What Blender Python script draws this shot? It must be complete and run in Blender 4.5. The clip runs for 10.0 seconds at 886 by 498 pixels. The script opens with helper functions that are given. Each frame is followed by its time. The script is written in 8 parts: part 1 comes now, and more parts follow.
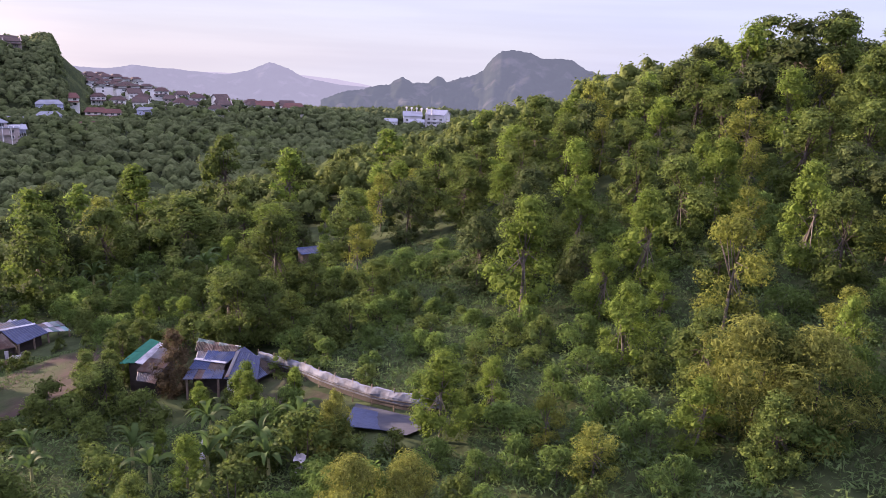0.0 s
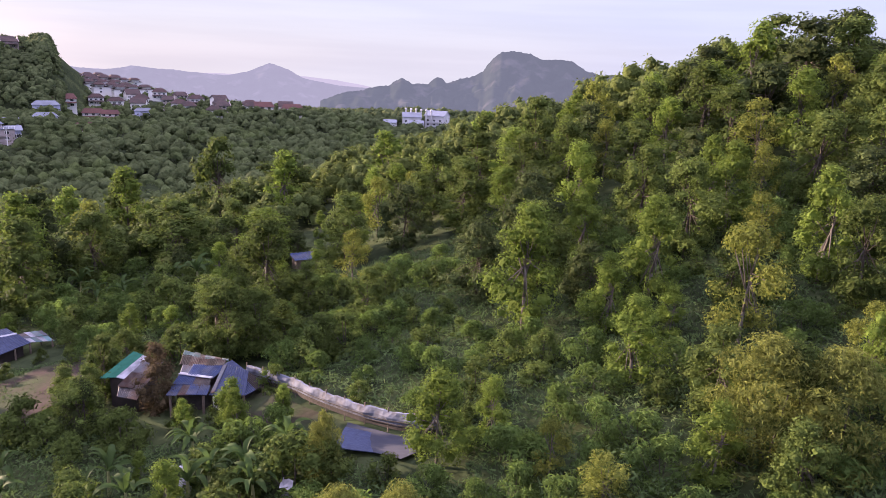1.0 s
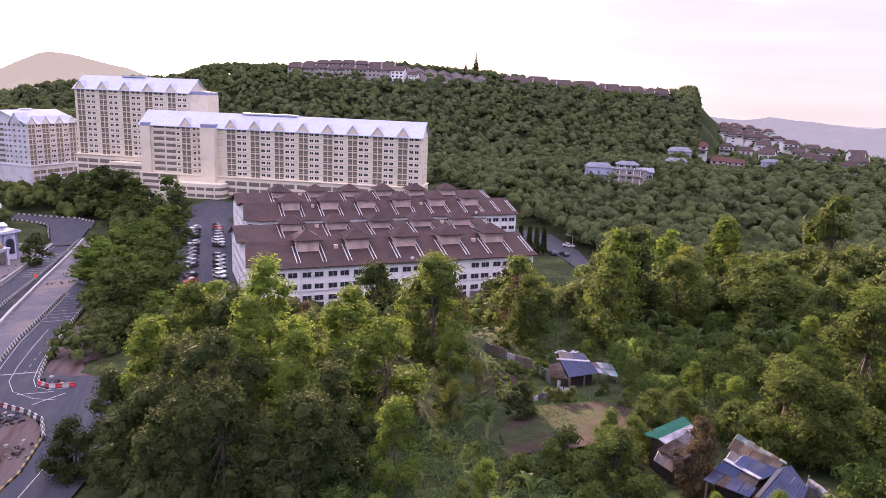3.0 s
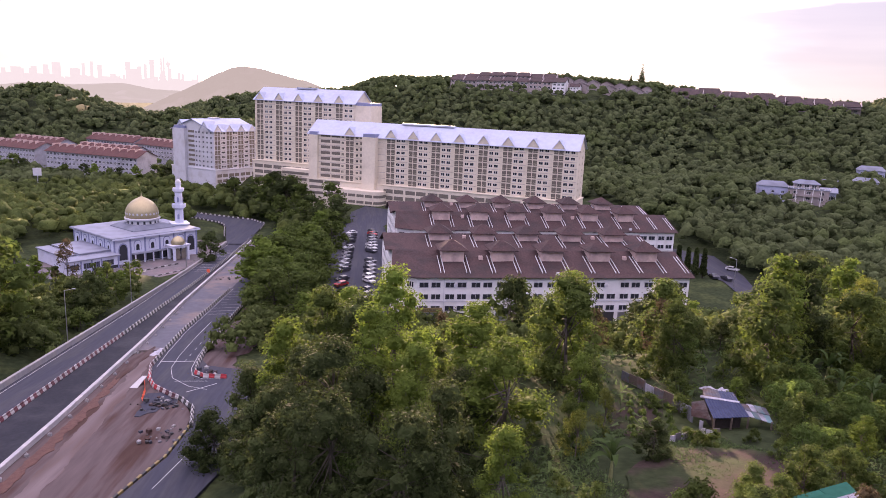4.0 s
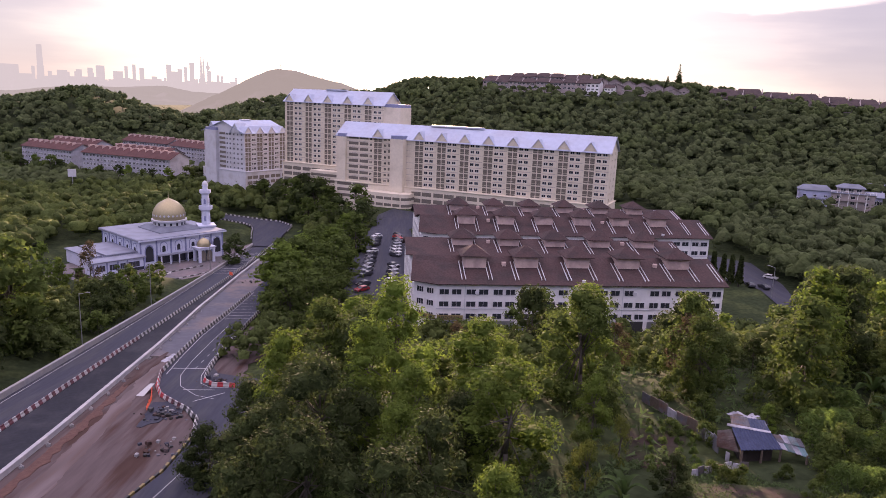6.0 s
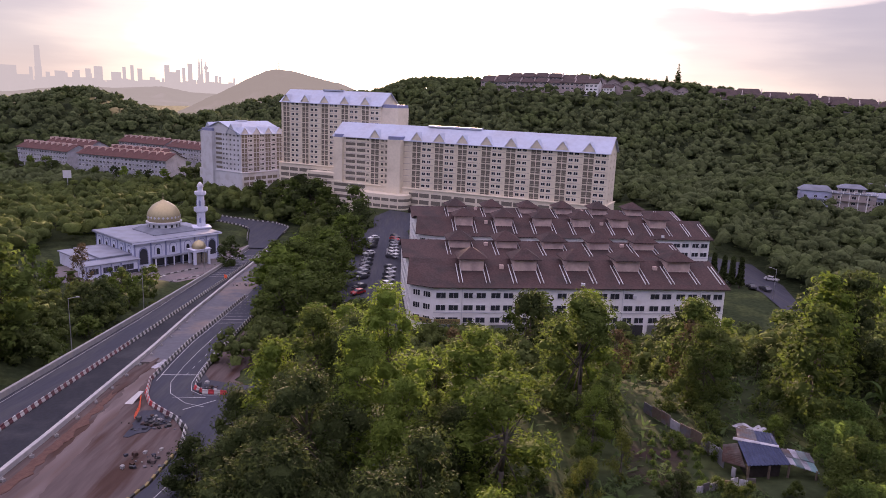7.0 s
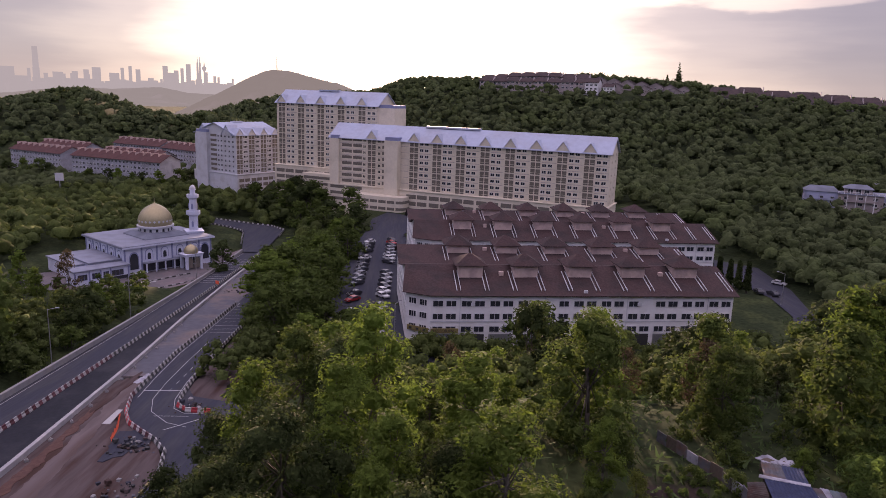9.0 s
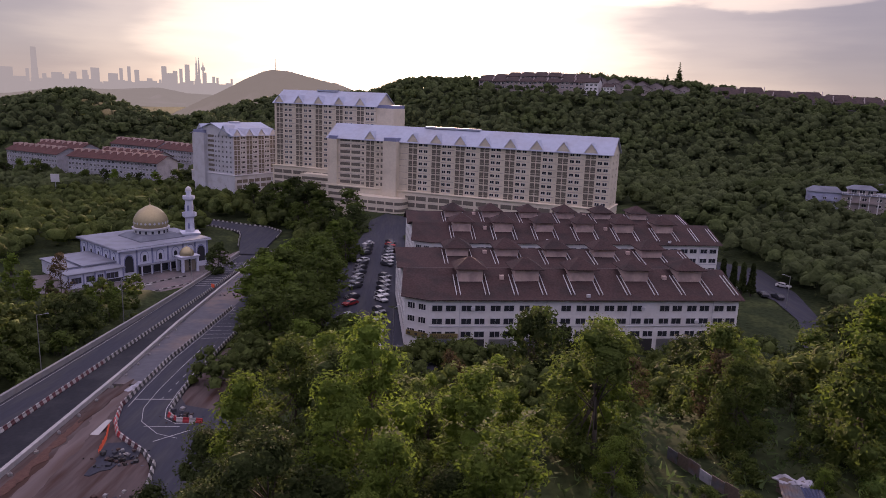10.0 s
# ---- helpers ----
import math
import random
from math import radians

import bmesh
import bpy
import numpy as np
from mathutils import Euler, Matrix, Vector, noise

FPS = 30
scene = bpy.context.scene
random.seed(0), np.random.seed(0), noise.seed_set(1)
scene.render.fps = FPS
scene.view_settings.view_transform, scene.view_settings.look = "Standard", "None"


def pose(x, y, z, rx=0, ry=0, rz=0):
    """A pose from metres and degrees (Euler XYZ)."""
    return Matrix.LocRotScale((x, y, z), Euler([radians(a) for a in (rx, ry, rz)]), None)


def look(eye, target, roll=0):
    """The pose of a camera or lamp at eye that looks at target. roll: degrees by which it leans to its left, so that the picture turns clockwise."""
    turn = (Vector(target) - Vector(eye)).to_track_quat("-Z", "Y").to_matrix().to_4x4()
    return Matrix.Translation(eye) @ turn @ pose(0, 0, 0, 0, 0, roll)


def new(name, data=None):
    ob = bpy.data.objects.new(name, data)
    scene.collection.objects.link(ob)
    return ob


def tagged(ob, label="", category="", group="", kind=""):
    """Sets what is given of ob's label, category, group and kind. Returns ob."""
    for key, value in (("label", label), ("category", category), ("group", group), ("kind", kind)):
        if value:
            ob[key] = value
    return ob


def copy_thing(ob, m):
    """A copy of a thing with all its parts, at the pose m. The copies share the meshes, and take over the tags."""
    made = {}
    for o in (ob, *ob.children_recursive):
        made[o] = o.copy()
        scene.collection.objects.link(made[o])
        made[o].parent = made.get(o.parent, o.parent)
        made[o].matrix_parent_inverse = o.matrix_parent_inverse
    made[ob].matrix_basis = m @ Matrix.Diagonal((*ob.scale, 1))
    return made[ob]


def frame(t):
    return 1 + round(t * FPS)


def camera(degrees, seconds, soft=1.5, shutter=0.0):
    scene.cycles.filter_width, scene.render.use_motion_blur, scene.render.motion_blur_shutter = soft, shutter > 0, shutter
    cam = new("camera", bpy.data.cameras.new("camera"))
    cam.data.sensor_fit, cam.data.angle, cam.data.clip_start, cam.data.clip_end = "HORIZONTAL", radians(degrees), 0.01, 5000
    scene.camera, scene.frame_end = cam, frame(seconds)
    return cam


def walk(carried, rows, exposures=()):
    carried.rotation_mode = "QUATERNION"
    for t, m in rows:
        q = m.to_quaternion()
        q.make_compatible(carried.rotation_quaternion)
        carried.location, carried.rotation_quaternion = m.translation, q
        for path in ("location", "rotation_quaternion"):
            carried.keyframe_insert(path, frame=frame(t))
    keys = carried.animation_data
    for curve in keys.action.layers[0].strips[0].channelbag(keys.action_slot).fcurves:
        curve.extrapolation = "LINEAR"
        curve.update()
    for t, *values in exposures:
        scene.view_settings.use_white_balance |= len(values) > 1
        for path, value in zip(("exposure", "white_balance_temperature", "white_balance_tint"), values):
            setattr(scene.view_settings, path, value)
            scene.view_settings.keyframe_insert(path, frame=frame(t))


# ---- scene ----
PATH = [
    (0, (0.000, 0.000, 47.000), (0.000, 96.749, 21.710), 2.22),
    (0.5, (0.062, 1.594, 46.926), (0.070, 98.357, 21.691), 2.20),
    (1, (0.152, 3.159, 46.847), (0.182, 99.942, 21.685), 2.24),
    (1.5, (-0.044, 4.439, 46.879), (-4.005, 101.188, 21.900), 2.07),
    (2, (-0.247, 6.166, 46.844), (-26.287, 99.687, 22.851), 1.96),
    (2.5, (-0.569, 8.063, 46.612), (-51.748, 90.915, 23.890), 1.96),
    (3, (-0.831, 10.316, 46.351), (-72.582, 76.489, 24.604), 2.32),
    (3.2, (-1.012, 11.194, 46.251), (-77.441, 72.003, 24.781), 2.28),
    (4.3, (-2.371, 15.462, 46.037), (-88.294, 62.111, 25.035), 2.49),
    (4.5, (-2.637, 16.068, 45.992), (-89.125, 61.665, 25.000), 2.48),
    (5, (-3.476, 17.394, 45.961), (-90.522, 61.945, 25.028), 2.43),
    (5.5, (-4.362, 18.679, 45.923), (-91.465, 63.108, 24.968), 2.35),
    (7, (-7.592, 21.484, 45.912), (-94.610, 66.100, 24.999), 2.23),
    (7.5, (-9.016, 22.280, 45.839), (-96.014, 66.947, 24.952), 2.25),
    (8, (-10.344, 23.279, 45.903), (-97.338, 67.946, 25.000), 2.13),
    (8.5, (-11.749, 24.168, 45.936), (-98.737, 68.842, 25.025), 2.10),
    (9, (-13.245, 24.942, 45.984), (-100.230, 69.611, 25.047), 2.03),
    (9.5, (-14.667, 25.737, 45.945), (-101.634, 70.446, 25.020), 2.01),
    (10, (-16.325, 26.502, 45.953), (-103.269, 71.262, 25.042), 1.99),
]
cam = camera(63.7, 10.0, 0.8)
EXPOSURES = [(0, 2.28, 6150, 38), (1.5, 2.32, 6250, 38), (2.5, 2.45, 6600, 42), (4.5, 2.1, 6750, 42), (7, 1.62, 6750, 42), (8.5, 1.32, 6750, 42), (10, 0.98, 6750, 41)]
walk(cam, [(t, look(eye, target, roll)) for t, eye, target, roll in PATH], EXPOSURES)

# ---- world and sun ----
SUN_YAW, SUN_ELEVATION = 64.5, 6.8          # degrees to the left of +y, and above the horizon
world = bpy.data.worlds.new("sky")
scene.world = world
world.use_nodes = True
wn = world.node_tree.nodes
wl = world.node_tree.links
sky = wn.new("ShaderNodeTexSky")
sky.sky_type = "NISHITA"
sky.sun_disc = False
sky.sun_elevation = radians(SUN_ELEVATION)
sky.sun_rotation = radians(-SUN_YAW)
sky.altitude = 100
sky.air_density, sky.dust_density, sky.ozone_density = 1.0, 0.9, 5.0
wn["Background"].inputs["Strength"].default_value = 0.15
sy, se = radians(SUN_YAW), radians(SUN_ELEVATION)
SUN_DIR = Vector((-math.sin(sy) * math.cos(se), math.cos(sy) * math.cos(se), math.sin(se)))
coord = wn.new("ShaderNodeTexCoord")
axes = wn.new("ShaderNodeSeparateXYZ")
wl.new(coord.outputs["Generated"], axes.inputs[0])


def sky_math(kind, *values):
    node = wn.new("ShaderNodeMath")
    node.operation = kind
    for slot, value in zip(node.inputs, values):
        if isinstance(value, (int, float)):
            slot.default_value = value
        else:
            wl.new(value, slot)
    return node.outputs[0]


def sky_ramp(value, low, high, to_low=0.0, to_high=1.0):
    node = wn.new("ShaderNodeMapRange")
    node.interpolation_type = "SMOOTHSTEP"
    for slot, v in zip(node.inputs, (value, low, high, to_low, to_high)):
        if isinstance(v, (int, float)):
            slot.default_value = v
        else:
            wl.new(v, slot)
    return node.outputs[0]


def sky_dot(way):
    node = wn.new("ShaderNodeVectorMath")
    node.operation = "DOT_PRODUCT"
    node.inputs[1].default_value = way
    wl.new(coord.outputs["Generated"], node.inputs[0])
    return node.outputs["Value"]


def sky_noise(size, flat, detail, seed=0.0):
    stretch = wn.new("ShaderNodeMapping")
    stretch.inputs["Scale"].default_value = (1, 1, flat)
    stretch.inputs["Location"].default_value = (seed, seed, 0)
    wl.new(coord.outputs["Generated"], stretch.inputs["Vector"])
    tex = wn.new("ShaderNodeTexNoise")
    tex.inputs["Scale"].default_value, tex.inputs["Detail"].default_value = size, detail
    wl.new(stretch.outputs[0], tex.inputs["Vector"])
    return tex.outputs["Fac"]


def sky_mix(factor, a, b, blend="MIX"):
    node = wn.new("ShaderNodeMix")
    node.data_type, node.blend_type = "RGBA", blend
    for key, v in (("Factor", factor), ("A", a), ("B", b)):
        if isinstance(v, (int, float)):
            node.inputs[key].default_value = v
        elif isinstance(v, tuple):
            node.inputs[key].default_value = (*v, 1)
        else:
            wl.new(v, node.inputs[key])
    return node.outputs["Result"]


# thin cloud and haze over the whole sky: it scatters the sunlight forward, so that it is white round the sun and pale mauve away from it
off_sun = sky_math("MULTIPLY", sky_math("ARCCOSINE", sky_dot(SUN_DIR)), 180 / math.pi)
GLOW = [(0, (13.0, 12.4, 9.0)), (8, (8.0, 7.7, 5.6)), (14, (3.9, 3.75, 2.7)), (21, (2.1, 2.05, 1.62)), (30, (1.30, 1.31, 1.17)), (44, (1.05, 1.11, 1.05)), (62, (1.03, 1.12, 1.10)), (95, (0.93, 1.08, 1.22))]
off_sun = sky_math("ADD", off_sun, sky_math("MULTIPLY", sky_math("SUBTRACT", sky_noise(4.0, 6.0, 6, 11.0), 0.5), 16.0))
low_tone = GLOW[0][1]
for (a0, _), (a1, tone) in zip(GLOW, GLOW[1:]):
    low_tone = sky_mix(sky_ramp(off_sun, a0, a1), low_tone, tone)
streaks = sky_noise(3.0, 16.0, 6)
low_tone = sky_mix(1.0, low_tone, sky_mix(sky_ramp(streaks, 0.3, 0.72), (0.95, 0.95, 0.96), (1.04, 1.04, 1.03)), "MULTIPLY")
# a long grey bank of cloud beside the sun, lit along its upper rim
ragged = sky_math("MULTIPLY", sky_math("SUBTRACT", sky_noise(7.0, 5.0, 7, 3.0), 0.5), 0.06)
rise_to = sky_math("ADD", axes.outputs["Z"], ragged)
aside = sky_math("ADD", sky_dot((math.cos(sy), math.sin(sy), 0)), sky_math("MULTIPLY", ragged, 2.2))
across = sky_math("MULTIPLY", sky_ramp(aside, 0.12, 0.42), sky_ramp(aside, 0.52, 0.72, 1.0, 0.0))
bank = sky_math("MULTIPLY", across, sky_math("MULTIPLY", sky_ramp(rise_to, 0.128, 0.119, 0.0, 1.0), sky_ramp(rise_to, 0.02, 0.07, 0.35, 1.0)))
rim = sky_math("MULTIPLY", across, sky_math("MULTIPLY", sky_ramp(rise_to, 0.119, 0.130), sky_ramp(rise_to, 0.134, 0.16, 1.0, 0.0)))
low_tone = sky_mix(sky_math("MULTIPLY", bank, 0.9), low_tone, sky_mix(1.0, low_tone, (0.82, 0.82, 0.88), "MULTIPLY"))
low_tone = sky_mix(sky_math("MULTIPLY", rim, 0.8), low_tone, sky_mix(1.0, low_tone, (1.7, 1.62, 1.5), "MULTIPLY"))
# brightest overhead, as under any thin cover
high = sky_ramp(axes.outputs["Z"], 0.13, 0.9)
cover = sky_mix(high, low_tone, (6.0, 5.9, 6.4))
haze = sky_mix(sky_math("MAXIMUM", sky_ramp(sky_noise(2.2, 4.5, 5, 7.0), 0.35, 0.7, 0.4, 0.9), sky_ramp(axes.outputs["Z"], 0.14, 0.4, 0.93, 0.3)), sky.outputs["Color"], cover)
wl.new(haze, wn["Background"].inputs["Color"])
sun_data = bpy.data.lights.new("sun", "SUN")
sun_data.energy, sun_data.angle, sun_data.color = 5.0, radians(1.0), (1.0, 0.80, 0.52)
sun = new("sun", sun_data)
sun.matrix_world = look(SUN_DIR * 400, (0, 0, 0))

# ---- materials ----


def mat(name, base, rough=0.8, metal=0.0, grain=0.0, scale=1.0, spots=None, spot_scale=0.1, spot_at=(0.45, 0.65),
        bump=0.0, bump_scale=None, leaf=0.0, island=0.0, thing=0.0, spec=0.3, streak=None, deep=0.05):
    """A procedural surface: base colour with fine grain, larger stains, relief, and chance changes from piece to piece."""
    m = bpy.data.materials.new(name)
    m.use_nodes = True
    nt = m.node_tree
    n, l = nt.nodes, nt.links
    b = n["Principled BSDF"]
    b.inputs["Roughness"].default_value = rough
    b.inputs["Metallic"].default_value = metal
    b.inputs["Specular IOR Level"].default_value = spec
    geo = n.new("ShaderNodeNewGeometry")
    pos = geo.outputs["Position"]
    if streak:
        # marks drawn out along one heading, as wheels and scrapers leave them
        turn = n.new("ShaderNodeVectorRotate")
        turn.rotation_type = "Z_AXIS"
        turn.inputs["Angle"].default_value = -radians(streak)
        l.new(pos, turn.inputs["Vector"])
        pull = n.new("ShaderNodeVectorMath")
        pull.operation = "MULTIPLY"
        pull.inputs[1].default_value = (0.09, 1.0, 1.0)
        l.new(turn.outputs[0], pull.inputs[0])
        pos = pull.outputs[0]
    rgb = n.new("ShaderNodeRGB")
    rgb.outputs[0].default_value = (*base, 1)
    col = rgb.outputs[0]

    def noise_of(size, detail=4.0):
        t = n.new("ShaderNodeTexNoise")
        t.inputs["Scale"].default_value, t.inputs["Detail"].default_value = size, detail
        l.new(pos, t.inputs["Vector"])
        return t.outputs["Fac"]

    def shade(col, fac, lo, hi):
        r = n.new("ShaderNodeMapRange")
        r.inputs["To Min"].default_value, r.inputs["To Max"].default_value = lo, hi
        l.new(fac, r.inputs["Value"])
        h = n.new("ShaderNodeHueSaturation")
        l.new(r.outputs[0], h.inputs["Value"])
        l.new(col, h.inputs["Color"])
        return h.outputs["Color"]

    if spots:
        r = n.new("ShaderNodeMapRange")
        r.inputs["From Min"].default_value, r.inputs["From Max"].default_value = spot_at
        l.new(noise_of(spot_scale, 6), r.inputs["Value"])
        mix = n.new("ShaderNodeMix")
        mix.data_type = "RGBA"
        l.new(r.outputs[0], mix.inputs["Factor"])
        l.new(col, mix.inputs["A"])
        mix.inputs["B"].default_value = (*spots, 1)
        col = mix.outputs["Result"]
    if grain:
        col = shade(col, noise_of(scale), 1 - grain * 1.6, 1 + grain * 1.6)
    if island:
        col = shade(col, geo.outputs["Random Per Island"], 1 - island, 1 + island)
    if thing:
        info = n.new("ShaderNodeObjectInfo")
        col = shade(col, info.outputs["Random"], 1 - thing, 1 + thing)
    l.new(col, b.inputs["Base Color"])
    if bump:
        bp = n.new("ShaderNodeBump")
        bp.inputs["Strength"].default_value = min(1.0, bump)
        bp.inputs["Distance"].default_value = deep
        l.new(noise_of(bump_scale or scale * 3, 3), bp.inputs["Height"])
        l.new(bp.outputs[0], b.inputs["Normal"])
    if leaf:
        tr = n.new("ShaderNodeBsdfTranslucent")
        h = n.new("ShaderNodeHueSaturation")
        h.inputs["Hue"].default_value = 0.502
        h.inputs["Saturation"].default_value, h.inputs["Value"].default_value = 1.05, 1.12
        l.new(col, h.inputs["Color"])
        l.new(h.outputs[0], tr.inputs["Color"])
        ms = n.new("ShaderNodeMixShader")
        ms.inputs[0].default_value = leaf
        l.new(b.outputs[0], ms.inputs[1])
        l.new(tr.outputs[0], ms.inputs[2])
        l.new(ms.outputs[0], n["Material Output"].inputs["Surface"])
    return m


def haze_glow_mat(name, glow, strength, relief=(0.012, 0.015, 0.012)):
    """Far land whose emission stands in for the kilometres of bright evening haze before it."""
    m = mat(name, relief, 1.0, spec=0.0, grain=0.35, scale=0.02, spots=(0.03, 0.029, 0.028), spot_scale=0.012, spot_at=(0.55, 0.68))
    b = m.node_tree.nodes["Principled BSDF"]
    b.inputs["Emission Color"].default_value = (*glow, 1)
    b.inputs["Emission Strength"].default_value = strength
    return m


LEAFY = dict(spec=0.04, bump=1.0, bump_scale=3.2, deep=0.3)
LEAF_MID = mat("leaf_mid", (0.068, 0.096, 0.024), 0.8, leaf=0.38, island=0.35, thing=0.24, grain=0.2, scale=2.5, **LEAFY)
LEAF_LIGHT = mat("leaf_light", (0.100, 0.146, 0.028), 0.8, leaf=0.44, island=0.3, thing=0.2, grain=0.2, scale=2.5, **LEAFY)
LEAF_DARK = mat("leaf_dark", (0.042, 0.058, 0.020), 0.8, leaf=0.32, island=0.4, thing=0.25, grain=0.2, scale=2.5, **LEAFY)
LEAF_YELLOW = mat("leaf_yellow", (0.120, 0.140, 0.030), 0.8, leaf=0.42, island=0.3, thing=0.15, grain=0.2, scale=2.5, **LEAFY)
LEAF_DRY = mat("leaf_dry", (0.075, 0.058, 0.032), 0.8, leaf=0.3, island=0.4, thing=0.2, grain=0.2, scale=2.5, **LEAFY)
LEAF_BANANA = mat("leaf_banana", (0.040, 0.068, 0.020), 0.7, spec=0.08, leaf=0.4, island=0.25, thing=0.2)
LEAF_BAMBOO = mat("leaf_bamboo", (0.105, 0.120, 0.030), 0.8, leaf=0.4, island=0.35, thing=0.2, grain=0.2, scale=2.5, **LEAFY)
LEAF_FAR = mat("leaf_far", (0.076, 0.096, 0.042), 0.9, spec=0.03, leaf=0.27, island=0.26, grain=0.28, scale=0.9, bump=1.0, bump_scale=0.75, deep=1.3, spots=(0.070, 0.093, 0.034), spot_scale=0.03)
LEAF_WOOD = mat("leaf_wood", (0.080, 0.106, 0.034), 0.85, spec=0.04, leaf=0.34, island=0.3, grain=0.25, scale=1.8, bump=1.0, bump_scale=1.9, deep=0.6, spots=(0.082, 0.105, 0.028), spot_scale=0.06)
LEAF_FERN = mat("leaf_fern", (0.072, 0.114, 0.030), 0.75, leaf=0.42, island=0.3, thing=0.15, grain=0.2, scale=2.5, **LEAFY)
GRASS = mat("grass_blades", (0.060, 0.094, 0.034), 0.8, spec=0.05, leaf=0.3, island=0.28)
BARK = mat("bark", (0.055, 0.046, 0.036), 0.9, grain=0.3, scale=6, bump=0.6)
BARK_PALE = mat("bark_pale", (0.085, 0.075, 0.062), 0.9, grain=0.3, scale=6, bump=0.6)
SOIL = mat("forest_floor", (0.026, 0.036, 0.017), 1.0, spec=0.03, grain=0.5, scale=0.8, spots=(0.045, 0.058, 0.024), spot_scale=0.12, bump=0.8)
EARTH = mat("red_earth", (0.090, 0.070, 0.068), 1.0, spec=0.05, grain=0.22, scale=1.1, spots=(0.058, 0.035, 0.029), spot_scale=0.42, spot_at=(0.48, 0.64), bump=0.8, streak=155.8)
EARTH_YARD = mat("trodden_yard_earth", (0.036, 0.026, 0.023), 1.0, spec=0.05, grain=0.35, scale=1.2, spots=(0.026, 0.035, 0.016), spot_scale=0.22, spot_at=(0.38, 0.56), bump=0.8)
# near-black boards, also standing in for shade under hut roofs and fence
BANK = mat("dark_boards", (0.026, 0.021, 0.018), 0.95, grain=0.35, scale=2.5, bump=0.8)
EARTH_DARK = mat("dug_red_earth", (0.085, 0.042, 0.032), 0.95, grain=0.3, scale=1.5, bump=1.0)
ASPHALT = mat("asphalt", (0.036, 0.039, 0.053), 0.9, spec=0.15, grain=0.16, scale=2.0, spots=(0.047, 0.048, 0.056), spot_scale=0.5, bump=0.3, streak=155.8)
COURT = mat("rosy_grey_paving", (0.105, 0.095, 0.098), 0.85, grain=0.2, scale=1.5, spots=(0.15, 0.12, 0.12), spot_scale=0.12, bump=0.3)
ASPHALT_NEW = mat("fresh_asphalt", (0.021, 0.022, 0.028), 0.9, spec=0.12, grain=0.2, scale=1.5, spots=(0.036, 0.037, 0.043), spot_scale=0.15, bump=0.3)
CONCRETE = mat("concrete", (0.23, 0.225, 0.225), 0.9, spec=0.15, grain=0.15, scale=1.2, spots=(0.25, 0.235, 0.22), spot_scale=0.3, bump=0.3)
KERB_PALE = mat("new_pale_concrete", (0.30, 0.295, 0.295), 0.85, grain=0.12, scale=1.2, spots=(0.36, 0.34, 0.33), spot_scale=0.3)
SLAB = mat("dusty_concrete_slab", (0.096, 0.098, 0.114), 0.95, spec=0.1, grain=0.15, scale=0.7, spots=(0.165, 0.135, 0.125), spot_scale=0.12, bump=0.3)
PAINT = mat("road_paint", (0.34, 0.335, 0.33), 0.7, grain=0.15, scale=5)
RED = mat("red_plastic", (0.33, 0.03, 0.035), 0.55, grain=0.15, scale=4, thing=0.3)
WHITE_PLASTIC = mat("white_plastic", (0.32, 0.31, 0.30), 0.55, grain=0.12, scale=4, thing=0.15)
RED_DARK = mat("faded_dark_red_plastic", (0.085, 0.024, 0.030), 0.6, grain=0.15, scale=4, thing=0.3)
BLACK = mat("black_paint", (0.035, 0.035, 0.035), 0.7, grain=0.2, scale=4)
YELLOW = mat("yellow_paint", (0.20, 0.155, 0.06), 0.7, grain=0.2, scale=4)
WHITE_WALL = mat("white_plaster", (0.67, 0.655, 0.64), 0.85, spec=0.1, grain=0.06, scale=1.5, spots=(0.58, 0.56, 0.52), spot_scale=0.35, spot_at=(0.5, 0.8))
CREAM_WALL = mat("cream_plaster", (0.64, 0.565, 0.445), 0.85, spec=0.1, grain=0.08, scale=1.0, spots=(0.50, 0.44, 0.34), spot_scale=0.16, spot_at=(0.5, 0.8))
MOSQUE_WALL = mat("bluish_white_plaster", (0.52, 0.54, 0.64), 0.85, spec=0.1, grain=0.06, scale=1.5, spots=(0.43, 0.44, 0.51), spot_scale=0.3, spot_at=(0.5, 0.8))
ROW_WALL = mat("weathered_row_plaster", (0.36, 0.36, 0.39), 0.9, grain=0.1, scale=1.0, spots=(0.27, 0.265, 0.28), spot_scale=0.2)
GREY_WALL = mat("grey_plaster", (0.50, 0.50, 0.52), 0.85, grain=0.06, scale=1.0, spots=(0.42, 0.41, 0.41), spot_scale=0.2)
BAND_WALL = mat("rosy_grey_band", (0.36, 0.325, 0.30), 0.85, grain=0.1, scale=1.0, spots=(0.29, 0.26, 0.24), spot_scale=0.2)
PINK_WALL = mat("faded_pink_plaster", (0.52, 0.38, 0.33), 0.9, grain=0.1, scale=1.5, spots=(0.38, 0.28, 0.25), spot_scale=0.4)
BLUE_WALL = mat("dusty_blue_plaster", (0.36, 0.38, 0.50), 0.85, grain=0.08, scale=1.2, spots=(0.24, 0.24, 0.30), spot_scale=0.3)
ROSE_WALL = mat("dusty_rose_plaster", (0.34, 0.285, 0.27), 0.85, grain=0.1, scale=1.2, spots=(0.26, 0.22, 0.21), spot_scale=0.3)
BLUE_TRIM = mat("slate_blue_paint", (0.20, 0.22, 0.34), 0.7, grain=0.1, scale=2)
ROOF_TILE = mat("brown_roof_tile", (0.060, 0.038, 0.036), 0.9, grain=0.35, scale=2.2, spots=(0.042, 0.032, 0.031), spot_scale=0.22, spec=0.15, bump=0.5)
